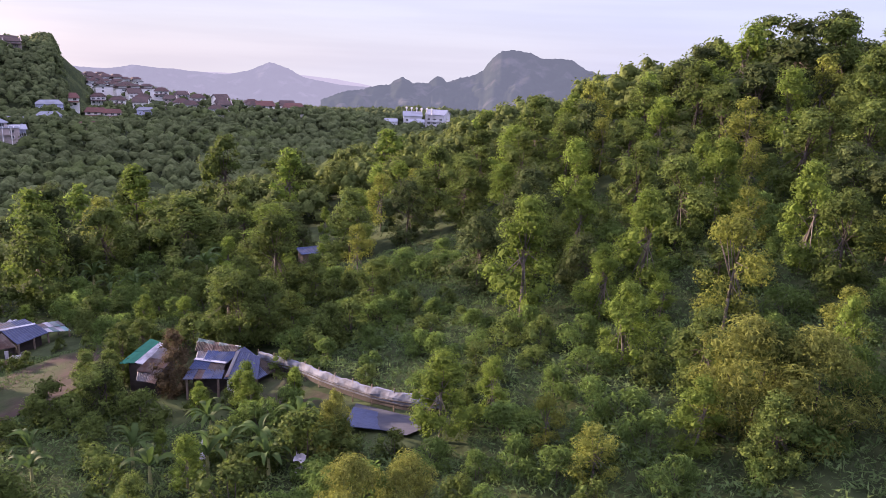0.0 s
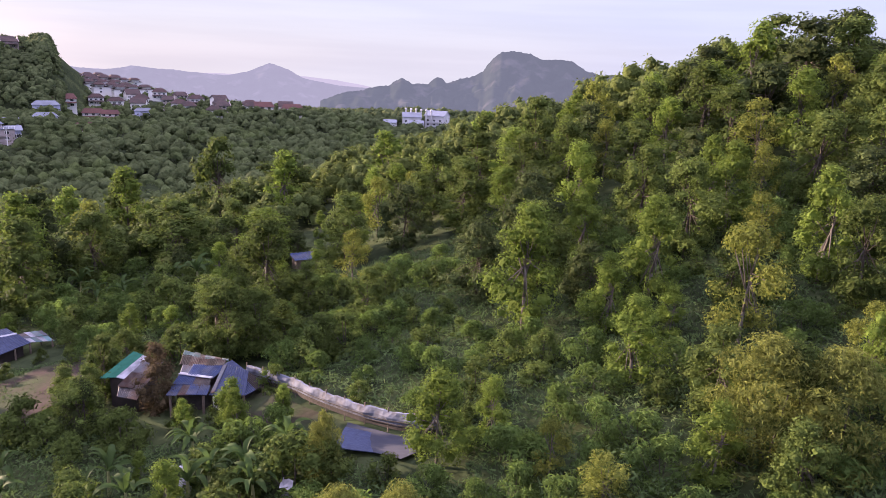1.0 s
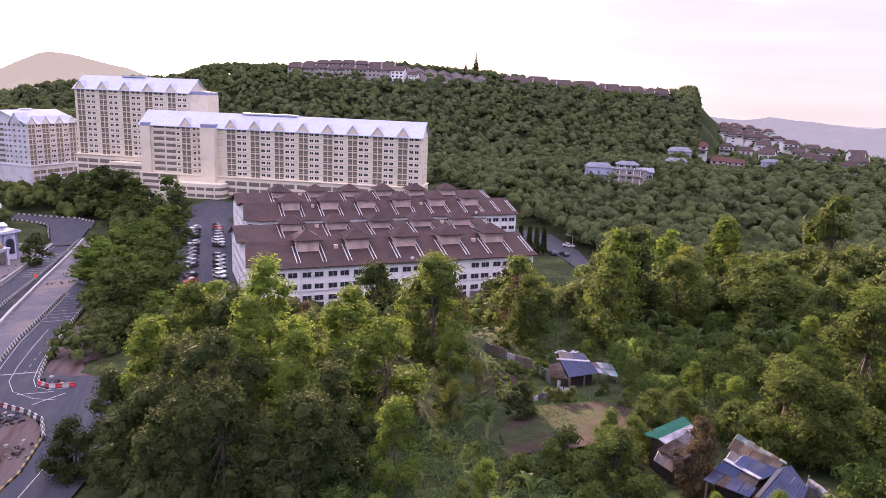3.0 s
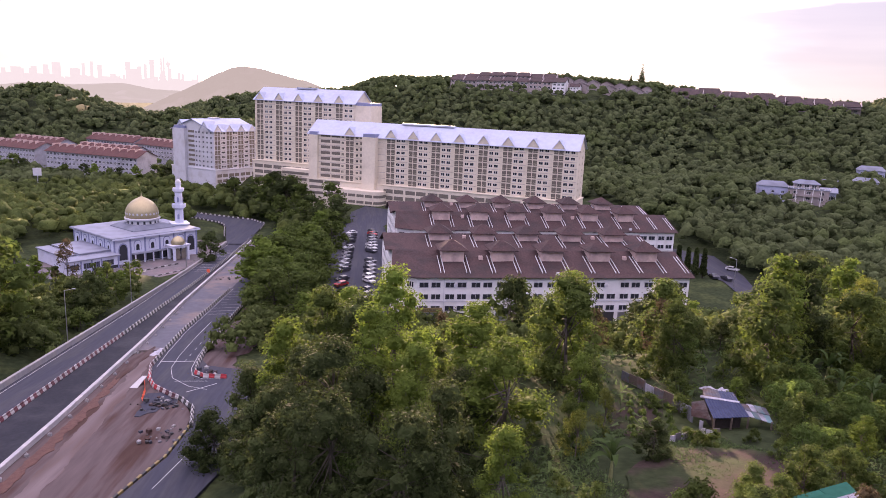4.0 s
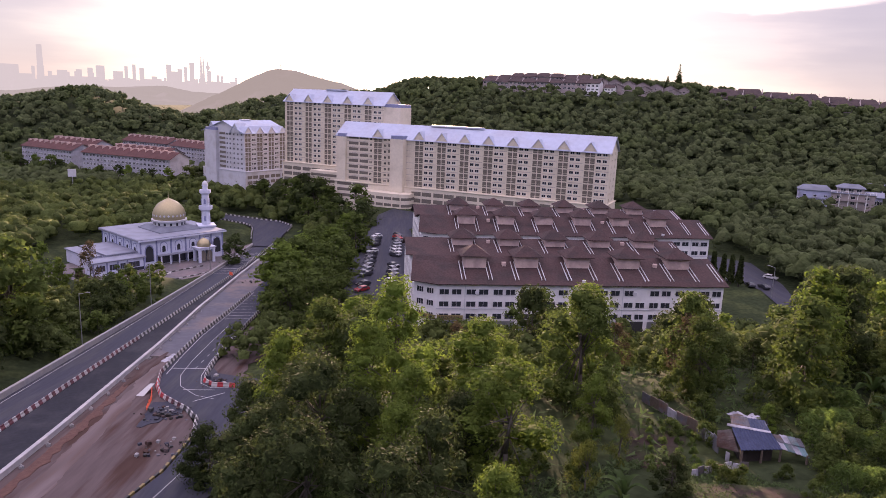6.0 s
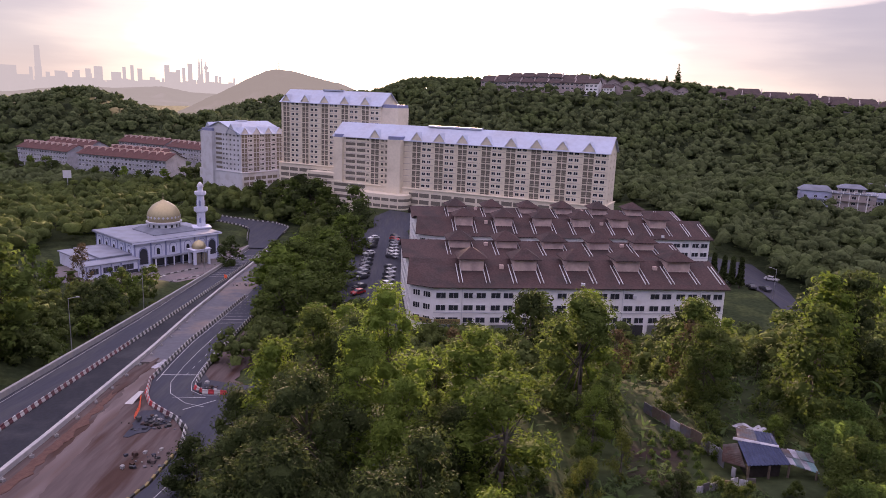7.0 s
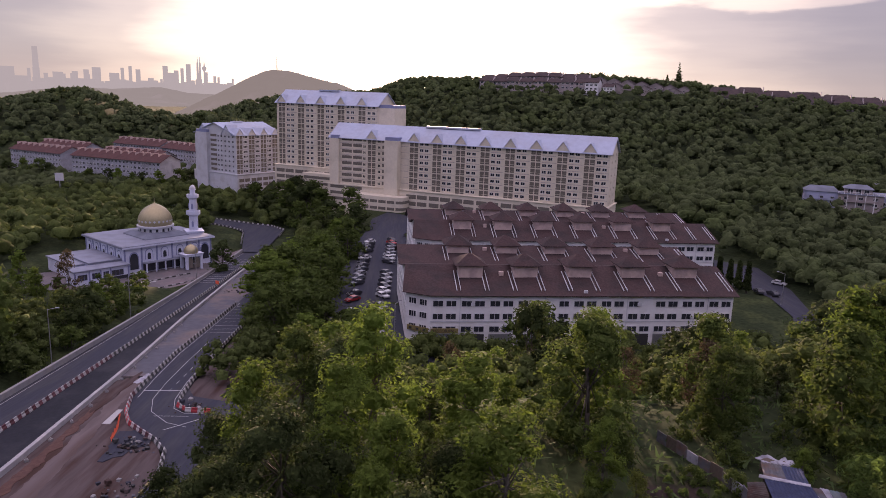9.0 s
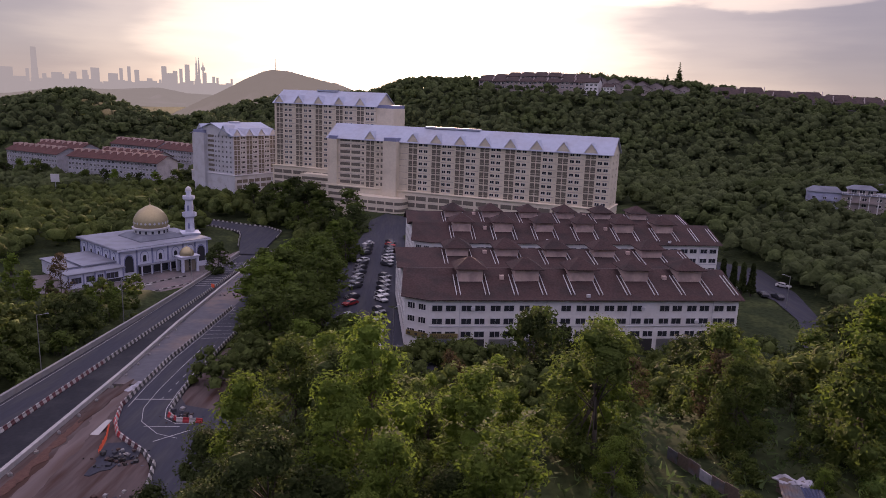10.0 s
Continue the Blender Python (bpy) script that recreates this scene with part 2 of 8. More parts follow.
ROOF_ROSE = mat("weathered_rose_roof_tile", (0.066, 0.047, 0.045), 0.9, grain=0.3, scale=1.5, spots=(0.046, 0.036, 0.035), spot_scale=0.25, spec=0.15)
ROOF_SLATE = mat("slate_grey_roof", (0.15, 0.165, 0.20), 0.65, spec=0.1, grain=0.12, scale=0.8, spots=(0.11, 0.12, 0.145), spot_scale=0.2)
ROOF_RED = mat("red_roof_tile", (0.095, 0.048, 0.044), 0.9, spec=0.1, grain=0.25, scale=2.5, spots=(0.075, 0.040, 0.037), spot_scale=0.3, bump=0.5)
ROOF_METAL = mat("pale_blue_metal_roof", (0.36, 0.40, 0.49), 0.6, 0.1, spec=0.1, grain=0.08, scale=0.6, spots=(0.34, 0.36, 0.42), spot_scale=0.1)
ROOF_GREY = mat("grey_roof", (0.21, 0.225, 0.27), 0.6, 0.05, spec=0.1, grain=0.1, scale=0.8, spots=(0.17, 0.18, 0.215), spot_scale=0.2)
GOLD = mat("gold_dome", (0.34, 0.29, 0.17), 0.45, 0.6, grain=0.12, scale=1.5)
TIN_BLUE = mat("blue_tin_sheet", (0.036, 0.055, 0.125), 0.6, 0.1, spec=0.1, grain=0.3, scale=2.0, spots=(0.075, 0.082, 0.115), spot_scale=0.6, thing=0.25)
TIN_GREY = mat("weathered_tin_sheet", (0.105, 0.108, 0.12), 0.65, 0.1, spec=0.1, grain=0.25, scale=2.0, spots=(0.13, 0.085, 0.065), spot_scale=0.7, thing=0.3)
TIN_RUST = mat("rusty_tin_sheet", (0.060, 0.038, 0.032), 0.75, 0.1, spec=0.1, grain=0.3, scale=2.0, spots=(0.085, 0.076, 0.072), spot_scale=0.8, thing=0.3)
TIN_GREEN = mat("green_tin_sheet", (0.025, 0.135, 0.095), 0.65, 0.05, spec=0.1, grain=0.15, scale=2.0, thing=0.2)
TIN_TEAL = mat("teal_plastic_sheet", (0.10, 0.17, 0.18), 0.6, 0.05, spec=0.1, grain=0.25, scale=2.0, spots=(0.20, 0.21, 0.21), spot_scale=0.7, thing=0.3)
TARP = mat("dark_blue_tarpaulin", (0.035, 0.045, 0.085), 0.5, spec=0.1, grain=0.25, scale=2.0, bump=0.6)
FENCE_SHEET = mat("stained_fence_sheet", (0.112, 0.124, 0.160), 0.75, spec=0.08, grain=0.3, scale=1.6, spots=(0.085, 0.085, 0.10), spot_scale=1.1, bump=0.8)
TARP_WHITE = mat("white_plastic_sheet", (0.33, 0.33, 0.37), 0.6, spec=0.1, grain=0.2, scale=2.0, spots=(0.16, 0.16, 0.18), spot_scale=0.8, bump=0.7)
TIMBER = mat("old_timber", (0.11, 0.085, 0.066), 0.9, grain=0.3, scale=5, bump=0.5)
# flat dark tone painting the shade of openings that aren't cut through
SHADE = mat("painted_interior_shade", (0.155, 0.135, 0.11), 0.9, grain=0.2, scale=1.5)
GLASS = mat("dark_window_glass", (0.030, 0.033, 0.04), 0.12, spec=0.6)
METAL = mat("galvanised_steel", (0.35, 0.35, 0.36), 0.45, 0.8, grain=0.1, scale=5)
RUBBER = mat("tyre_rubber", (0.02, 0.02, 0.02), 0.85)
CAR_WHITE = mat("white_car_paint", (0.50, 0.50, 0.50), 0.25, spec=0.5)
CAR_SILVER = mat("silver_car_paint", (0.20, 0.205, 0.22), 0.3, 0.5)
CAR_DARK = mat("dark_car_paint", (0.04, 0.042, 0.05), 0.25, spec=0.5)
CAR_RED = mat("red_car_paint", (0.30, 0.03, 0.03), 0.25, spec=0.5)
ORANGE = mat("orange_safety_net", (0.75, 0.12, 0.05), 0.7, grain=0.15, scale=5)
# haze painted as emission, one tone for each distance
HAZE_FAR = haze_glow_mat("hazy_far_hills", (0.080, 0.083, 0.098), 1.0)
HAZE_ROCK = haze_glow_mat("hazy_limestone_mountain", (0.034, 0.039, 0.047), 1.0)
HAZE_PALE = haze_glow_mat("haze_glow_palest_hills", (0.125, 0.123, 0.138), 1.0)
HAZE_WEST = haze_glow_mat("hazy_western_hills", (0.105, 0.100, 0.085), 1.0)
HAZE_CITY = haze_glow_mat("hazy_skyline", (0.176, 0.180, 0.165), 1.0)
HAZE_LOW = haze_glow_mat("hazy_low_ridges", (0.123, 0.121, 0.106), 1.0)


# ---- building blocks ----
class Shape:
    """Gathers boxes, sheets and rounds into one mesh; each face keeps its material slot."""

    def __init__(self):
        self.v, self.f, self.m = [], [], []

    def add(self, verts, faces, slot=0):
        k = len(self.v)
        self.v += [tuple(p) for p in verts]
        self.f += [tuple(i + k for i in f) for f in faces]
        self.m += [slot] * len(faces)
        return self

    def box(self, x0, x1, y0, y1, z0, z1, slot=0):
        v = [(x, y, z) for z in (z0, z1) for x, y in ((x0, y0), (x1, y0), (x1, y1), (x0, y1))]
        return self.add(v, [(3, 2, 1, 0), (4, 5, 6, 7), (0, 1, 5, 4), (1, 2, 6, 5), (2, 3, 7, 6), (3, 0, 4, 7)], slot)

    def slab(self, corners, thick, slot=0):
        """A sheet of that thickness whose upper corners are given, counter-clockwise seen from above."""
        n = len(corners)
        v = [tuple(c) for c in corners] + [(c[0], c[1], c[2] - thick) for c in corners]
        f = [tuple(range(n)), tuple(range(2 * n - 1, n - 1, -1))] + [(i, n + i, n + (i + 1) % n, (i + 1) % n) for i in range(n)]
        return self.add(v, f, slot)

    def tube(self, profile, sides=12, x=0.0, y=0.0, slot=0, turn=0.0):
        """A round body from rows of radius and height, from the bottom up."""
        v = []
        for r, z in profile:
            v += [(x + r * math.cos(turn + 2 * math.pi * i / sides), y + r * math.sin(turn + 2 * math.pi * i / sides), z) for i in range(sides)]
        f = [(a * sides + i, a * sides + (i + 1) % sides, (a + 1) * sides + (i + 1) % sides, (a + 1) * sides + i)
             for a in range(len(profile) - 1) for i in range(sides)]
        f += [tuple(range(sides - 1, -1, -1)), tuple(range((len(profile) - 1) * sides, len(profile) * sides))]
        return self.add(v, f, slot)

    def stick(self, a, b, ra, rb, sides=6, slot=0):
        a, b = Vector(a), Vector(b)
        q = (b - a).to_track_quat("Z", "Y")
        v = []
        for p, r in ((a, ra), (b, rb)):
            v += [tuple(p + q @ Vector((r * math.cos(2 * math.pi * i / sides), r * math.sin(2 * math.pi * i / sides), 0))) for i in range(sides)]
        f = [(i, (i + 1) % sides, sides + (i + 1) % sides, sides + i) for i in range(sides)]
        f += [tuple(range(sides - 1, -1, -1)), tuple(range(sides, 2 * sides))]
        return self.add(v, f, slot)

    def mesh(self, name, *materials, smooth=False):
        me = bpy.data.meshes.new(name)
        me.from_pydata(self.v, [], self.f)
        for m in materials:
            me.materials.append(m)
        me.polygons.foreach_set("material_index", self.m)
        me.polygons.foreach_set("use_smooth", [smooth] * len(self.f))
        me.update()
        return me


def quads_mesh(name, verts, material, count=4):
    """A mesh of loose leaves: rows of count corners each."""
    n = len(verts) // count
    me = bpy.data.meshes.new(name)
    me.vertices.add(len(verts))
    me.vertices.foreach_set("co", np.asarray(verts, np.float32).ravel())
    me.loops.add(len(verts))
    me.loops.foreach_set("vertex_index", np.arange(len(verts), dtype=np.int32))
    me.polygons.add(n)
    me.polygons.foreach_set("loop_start", np.arange(0, len(verts), count, dtype=np.int32))
    me.polygons.foreach_set("loop_total", np.full(n, count, np.int32))
    me.materials.append(material)
    me.update()
    me.validate()
    return me


def part(name, mesh, parent, label="", m=None):
    ob = new(name, mesh)
    ob.parent = parent
    if m is not None:
        ob.matrix_basis = m
    if label:
        ob["label"] = label
    return ob


def thing(name, m, label, category, group="", kind=""):
    ob = new(name)
    ob.empty_display_size = 0.5
    ob.matrix_basis = m
    return tagged(ob, label, category, group, kind)


def structure(name, mesh, label, category="", kind="structure"):
    return tagged(new(name, mesh), label, category or name.replace("_", " "), "", kind)


# ---- the lie of the land ----
def smooth01(a, b, v):
    t = np.clip((v - a) / (b - a), 0, 1)
    return t * t * (3 - 2 * t)


ROAD_O, ROAD_E, ROAD_N = (-132.0, 13.5), (-0.912, 0.410), (0.410, 0.912)


def road_xy(s, n):
    return ROAD_O[0] + s * ROAD_E[0] + n * ROAD_N[0], ROAD_O[1] + s * ROAD_E[1] + n * ROAD_N[1]


def road_z(x):
    """The road falls to the west and runs level past the mosque."""
    v = -3 + 0.094 * (np.asarray(x, float) + 113)
    return -20.5 + 3.0 * np.log1p(np.exp(np.clip((v + 20.5) / 3.0, -30, 30)))


def ridge(x, y, line, wide):
    """A smooth ridge along a line of (x, y, height) with rounded flanks."""
    best = np.zeros_like(x)
    for (ax, ay, ah), (bx, by, bh) in zip(line, line[1:]):
        dx, dy = bx - ax, by - ay
        t = np.clip(((x - ax) * dx + (y - ay) * dy) / (dx * dx + dy * dy), 0, 1)
        d2 = (x - ax - t * dx) ** 2 + (y - ay - t * dy) ** 2
        best = np.maximum(best, (ah + t * (bh - ah)) * np.exp(-0.5 * d2 / wide**2))
    return best


HOUSE_HILL = [(-640, 245, 46), (-590, 313, 61), (-520, 420, 68), (-480, 490, 64), (-400, 540, 57), (-345, 600, 50), (-338, 625, 47)]
WEST_HILL = [(-820, -140, 36), (-780, -40, 42), (-770, 25, 54), (-742, 70, 36), (-725, 100, 10)]
MID_HILL = [(-1060, 232, 18), (-985, 275, 50), (-940, 420, 66), (-860, 560, 60)]
TERRACE_HILL = [(-520, 900, 40), (-420, 790, 28), (-290, 665, 16), (-200, 580, 11), (-110, 548, 9)]

VILLA_RISE = [(-228, 296, 12), (-205, 340, 13), (-195, 400, 8)]


def ground(x, y):
    x, y = np.asarray(x, float), np.asarray(y, float)
    rise = np.minimum(8 * np.log1p(np.exp(np.clip((x + 20) / 8, -40, 40))), 62)
    k = 0.13 + 0.003 * np.clip(y, 0, 100) - 0.0012 * np.clip(y - 100, 0, 200)
    near = 17 - 17 * smooth01(140, 300, y) + rise * np.clip(k, 0.05, 1) * (1 - smooth01(230, 420, y))
    near = near - 4 * (1 - smooth01(8, 34, y)) * smooth01(25, 60, -x) - 3 * smooth01(28, 52, -x)
    road = road_z(x)
    west = road + (-7.5 - road) * smooth01(66, 92, y - 0.5 * np.clip(-200 - x, 0, 90))
    fall = smooth01(62, 124, -x + 0.18 * np.clip(y - 60, 0, 120))
    base = near + (west - near) * fall
    far = smooth01(500, 900, np.hypot(x + 150, y - 150))
    base = base + (-20 - 0.07 * np.clip(y - 750, 0, 4000) - base) * far
    cut = 1 - smooth01(5, 20, (x + 346) * 0.881 + (y - 625) * 0.473)
    z = base + ridge(x, y, HOUSE_HILL, 105) * cut * (0.25 + 0.75 * smooth01(175, 290, y)) + ridge(x, y, WEST_HILL, 62) + ridge(x, y, MID_HILL, 85) + ridge(x, y, TERRACE_HILL, 55) + ridge(x, y, VILLA_RISE, 38)
    # the level ground of the mosque
    pad = 1 - smooth01(0.8, 1.3, np.hypot((x + 287) / 32, (y - 42) / 44))
    z = z + (-20.55 - z) * pad
    # the flat strip of the road
    s = (x - ROAD_O[0]) * ROAD_E[0] + (y - ROAD_O[1]) * ROAD_E[1]
    n = (x - ROAD_O[0]) * ROAD_N[0] + (y - ROAD_O[1]) * ROAD_N[1]
    hi = 23 + 14 * (1 - smooth01(-12, 8, s))
    off = np.maximum(np.maximum(-9.5 - n, n - hi), 0) + np.maximum(s - 330, 0) * 0.3
    on = 1 - smooth01(1.0, 14.0, off)
    bed = road_z(x) - 0.4 - 3.5 * smooth01(9.5, 14, -n)
    return z + (bed - z) * on


def gz(x, y):
    return float(ground(x, y))


def axis_steps(fine0, fine1, step, lo, hi):
    a = list(np.arange(fine0, fine1 + 0.1, step))
    d, up = step, a[-1]
    while up < hi:
        d *= 1.22
        up += d
        a.append(up)
    d, dn = step, a[0]
    while dn > lo:
        d *= 1.22
        dn -= d
        a.insert(0, dn)
    return np.array(a)


gx, gy = axis_steps(-420, 90, 3.5, -4700, 4700), axis_steps(-30, 330, 3.5, -4700, 4700)
GX, GY = np.meshgrid(gx, gy)
GZ = ground(GX, GY)
rng = np.random.default_rng(5)
RN = (GX - ROAD_O[0]) * ROAD_N[0] + (GY - ROAD_O[1]) * ROAD_N[1]
GZ = GZ + rng.normal(0, 0.12, GZ.shape) * smooth01(38, 50, np.abs(RN - 4))
nx, ny = len(gx), len(gy)
me = bpy.data.meshes.new("ground")
idx = np.arange(nx * ny).reshape(ny, nx)
me.from_pydata(np.stack([GX, GY, GZ], -1).reshape(-1, 3).tolist(), [],
               np.stack([idx[:-1, :-1], idx[:-1, 1:], idx[1:, 1:], idx[1:, :-1]], -1).reshape(-1, 4).tolist())
me.materials.append(SOIL)
me.polygons.foreach_set("use_smooth", [True] * len(me.polygons))
structure("ground", me, "undergrowth-covered hilly ground reaching to the horizon", "ground")


def strip_mesh(name, edge_a, edge_b, lift, material, thick=0.6):
    """A ribbon of ground surface between two lines of (s, n) along the road."""
    sh = Shape()
    v = []
    for (sa, na), (sb, nb) in zip(edge_a, edge_b):
        for s, n in ((sa, na), (sb, nb)):
            x, y = road_xy(s, n)
            v.append((x, y, float(road_z(x)) + lift))
    k = len(v)
    v += [(x, y, z - thick) for x, y, z in v]
    f = []
    for i in range(0, k - 2, 2):
        f += [(i, i + 1, i + 3, i + 2), (i + k, i + 2 + k, i + 3 + k, i + 1 + k), (i, i + 2, i + 2 + k, i + k), (i + 1, i + 1 + k, i + 3 + k, i + 3)]
    f += [(0, k, k + 1, 1), (k - 2, k - 1, 2 * k - 1, 2 * k - 2)]
    sh.add(v, f)
    return sh.mesh(name, material)


def drape(name, poly, lift, material, step=3.0):
    """A patch of ground cover over a convex outline of (x, y), following the land."""
    bm = bmesh.new()
    face = bm.faces.new([bm.verts.new((x, y, 0)) for x, y in poly])
    bmesh.ops.triangulate(bm, faces=[face])
    for _ in range(6):
        long = [e for e in bm.edges if e.calc_length() > step * 1.6]
        if not long:
            break
        bmesh.ops.subdivide_edges(bm, edges=long, cuts=1)
        bmesh.ops.triangulate(bm, faces=bm.faces[:])
    for v in bm.verts:
        v.co.z = gz(v.co.x, v.co.y) + lift
    m = bpy.data.meshes.new(name)
    bm.to_mesh(m)
    bm.free()
    m.materials.append(material)
    return m


# ---- the road works ----
def line(s0, s1, n, step=6.0):
    return [(s, n(s) if callable(n) else n) for s in np.arange(s0, s1 + 0.1, step)]


def kerb_n(s):
    return float(np.interp(s, [-70, -15, 30, 67, 115, 190], [9.5, 8.3, 6.5, 4.2, 2.6, 1.6]))


BARRIER_CURVE = [(150, 12.6), (86, 13.0), (57, 12.8), (37, 12.4), (20, 13.1), (10, 13.7), (2.9, 15.6), (-2.2, 18), (-5.9, 21.2), (-9.3, 24.4), (-13.4, 27.0), (-20.6, 28.6)]
SLIP_RIGHT = [(150, 20.4), (86, 20.6), (47, 20.6), (29, 20.8), (17, 21.4), (8.7, 22.2), (5, 23), (2.6, 25), (2.0, 28.5)]


def barrier_n(s):
    c = sorted(BARRIER_CURVE)
    return float(np.interp(s, [p[0] for p in c], [p[1] for p in c]))


structure("road", strip_mesh("road", line(-70, 196, -7.2), line(-70, 196, 0.2), 0.0, ASPHALT), "worn grey asphalt carriageway beside a parapet", "road")
structure("road_new", strip_mesh("road_new", line(-70, 196, 0.2), line(-70, 196, kerb_n), 0.004, ASPHALT_NEW), "fresh dark asphalt carriageway under construction", "road")
structure("ground_works", strip_mesh("ground_works", line(-70, 22, lambda s: kerb_n(s) + 0.4), line(-70, 22, lambda s: max(barrier_n(s), 13) if s > -20 else 28.0), -0.06, EARTH),
          "bare red earth of the road works", "ground")
structure("pavement_slab", strip_mesh("pavement_slab", line(22, 190, lambda s: kerb_n(s) + 0.4), line(22, 190, barrier_n), 0.0, SLAB), "dusty pale concrete road base", "pavement")
SLIP_L = [(150, 12.6), (86, 13.0), (57, 12.8), (37, 12.4), (20, 13.1), (10, 13.7), (2.9, 15.6), (-2.2, 18), (-5.9, 21.2), (-9.3, 24.4), (-13.4, 27.0), (-20.6, 28.6), (-31, 28.2), (-45, 25)]
SLIP_R = [(150, 20.4), (86, 20.6), (57, 20.6), (37, 20.6), (22, 21.2), (14, 22.0), (10, 24.0), (8, 28.0), (6, 33.0), (0, 36.5), (-8, 37.8), (-18, 38), (-31, 37), (-45, 34)]
structure("road_slip", strip_mesh("road_slip", SLIP_L, SLIP_R, 0.008, ASPHALT), "grey asphalt slip road curving to a junction", "road")
FAR_L = [(-299, 80.7), (-316, 84.5), (-332, 88), (-344, 91), (-351, 92), (-358, 90), (-372, 83), (-388, 73), (-410, 60)]
FAR_R = [(-295.3, 89), (-312, 95), (-331, 103), (-348, 110), (-362, 107), (-370, 100), (-381, 92), (-396, 81), (-417, 67)]
v = []
for (ax, ay), (bx, by) in zip(FAR_L, FAR_R):
    v += [(ax, ay, float(road_z(ax)) + 0.3), (bx, by, float(road_z(bx)) + 0.3)]
k = len(v)
v += [(x, y, z - 0.8) for x, y, z in v]
f = []
for i in range(0, k - 2, 2):
    f += [(i, i + 1, i + 3, i + 2), (i, i + 2, i + 2 + k, i + k), (i + 1, i + 1 + k, i + 3 + k, i + 3)]
structure("road_bend", Shape().add(v, f).mesh("road_bend", ASPHALT), "grey asphalt road bending behind the mosque", "road")


def ribbon(points, half, z0, z1, lift=None, slot=0, sh=None):
    """A low wall of that half-width along points (x, y), from z0 to z1 above the road bed."""
    sh = sh or Shape()
    p = [Vector((x, y, 0)) for x, y in points]
    v = []
    for i, q in enumerate(p):
        d = (p[min(i + 1, len(p) - 1)] - p[max(i - 1, 0)]).normalized()
        side = Vector((-d.y, d.x, 0)) * half
        z = float(road_z(q.x)) if lift is None else lift(q.x, q.y)
        v += [tuple(q + side + Vector((0, 0, z + z0))), tuple(q - side + Vector((0, 0, z + z0))), tuple(q - side + Vector((0, 0, z + z1))), tuple(q + side + Vector((0, 0, z + z1)))]
    f = []
    for i in range(len(p) - 1):
        a, b = 4 * i, 4 * i + 4
        f += [(a + j, a + (j + 1) % 4, b + (j + 1) % 4, b + j) for j in range(4)]
    f += [(3, 2, 1, 0), (4 * len(p) - 4, 4 * len(p) - 3, 4 * len(p) - 2, 4 * len(p) - 1)]
    return sh.add(v, f, slot)


def along(points, step):
    """Places and headings every step metres along a line of (x, y)."""
    out, left = [], 0.0
    for (ax, ay), (bx, by) in zip(points, points[1:]):
        d = math.hypot(bx - ax, by - ay)
        t = left
        while t < d:
            out.append((ax + (bx - ax) * t / d, ay + (by - ay) * t / d, math.degrees(math.atan2(by - ay, bx - ax))))
            t += step
        left = t - d
    return out


structure("parapet_wall", ribbon([road_xy(s, -7.5) for s in range(-70, 186, 6)], 0.3, -1.5, 1.1).mesh("parapet_wall", CONCRETE), "grey concrete parapet along the road", "parapet")
structure("kerb_wall", ribbon([road_xy(s, kerb_n(s) + 0.2) for s in range(-70, 196, 6)], 0.3, -0.4, 0.75).mesh("kerb_wall", KERB_PALE), "new pale concrete kerb wall of the road works", "kerb")


def barrier_block(length=1.05, height=0.72):
    sh = Shape()
    prof = [(-0.28, 0.0), (0.28, 0.0), (0.26, 0.22), (0.11, 0.45), (0.09, height), (-0.09, height), (-0.11, 0.45), (-0.26, 0.22)]
    n = len(prof)
    v = [(x, y, z) for x in (-length / 2 + 0.03, length / 2 - 0.03) for y, z in prof]
    f = [tuple(range(n - 1, -1, -1)), tuple(range(n, 2 * n))] + [(i, (i + 1) % n, n + (i + 1) % n, n + i) for i in range(n)]
    return sh.add(v, f)


BLOCKS = {c: barrier_block().mesh("barrier_block", m) for c, m in (("red", RED), ("dark_red", RED_DARK), ("black", BLACK), ("white", WHITE_PLASTIC))}


def barrier_row(points, label, lift=0.0, step=1.05, z=None, tone=lambda s: "black"):
    x, y = points[0]
    top = thing("barrier_row", Matrix(), label, "traffic barrier", "water barriers of the road works")
    for i, (x, y, a) in enumerate(along(points, step)):
        zz = (float(road_z(x)) if z is None else z(x, y)) + lift
        part("barrier_block", BLOCKS["white" if i % 2 else tone((x - ROAD_O[0]) * ROAD_E[0] + (y - ROAD_O[1]) * ROAD_E[1])], top, m=pose(x, y, zz, 0, 0, a))
    return top


barrier_row([road_xy(s, 0.2) for s in (-60, 60, 192)], "row of dark red, black and white barriers on the road's middle", tone=lambda s: "dark_red" if s < 36 else "black")
barrier_row([road_xy(*p) for p in reversed(BARRIER_CURVE[1:])], "curving row of black, red and white barriers round the works", tone=lambda s: "red" if -4 < s < 6 else "dark_red" if -8 < s < 12 else "black")
barrier_row([road_xy(*p) for p in reversed(SLIP_RIGHT[1:])], "row of black and white barriers edging the slip road", tone=lambda s: "red" if s < 6 else "black")
barrier_row([(x - 0.5, y - 0.5) for x, y in FAR_L[1:]], "distant black and white barriers along the bend", 0.3, 1.5)
barrier_row([(x + 0.5, y + 0.5) for x, y in FAR_R[2:]], "distant black and white barriers along the bend", 0.3, 1.5)


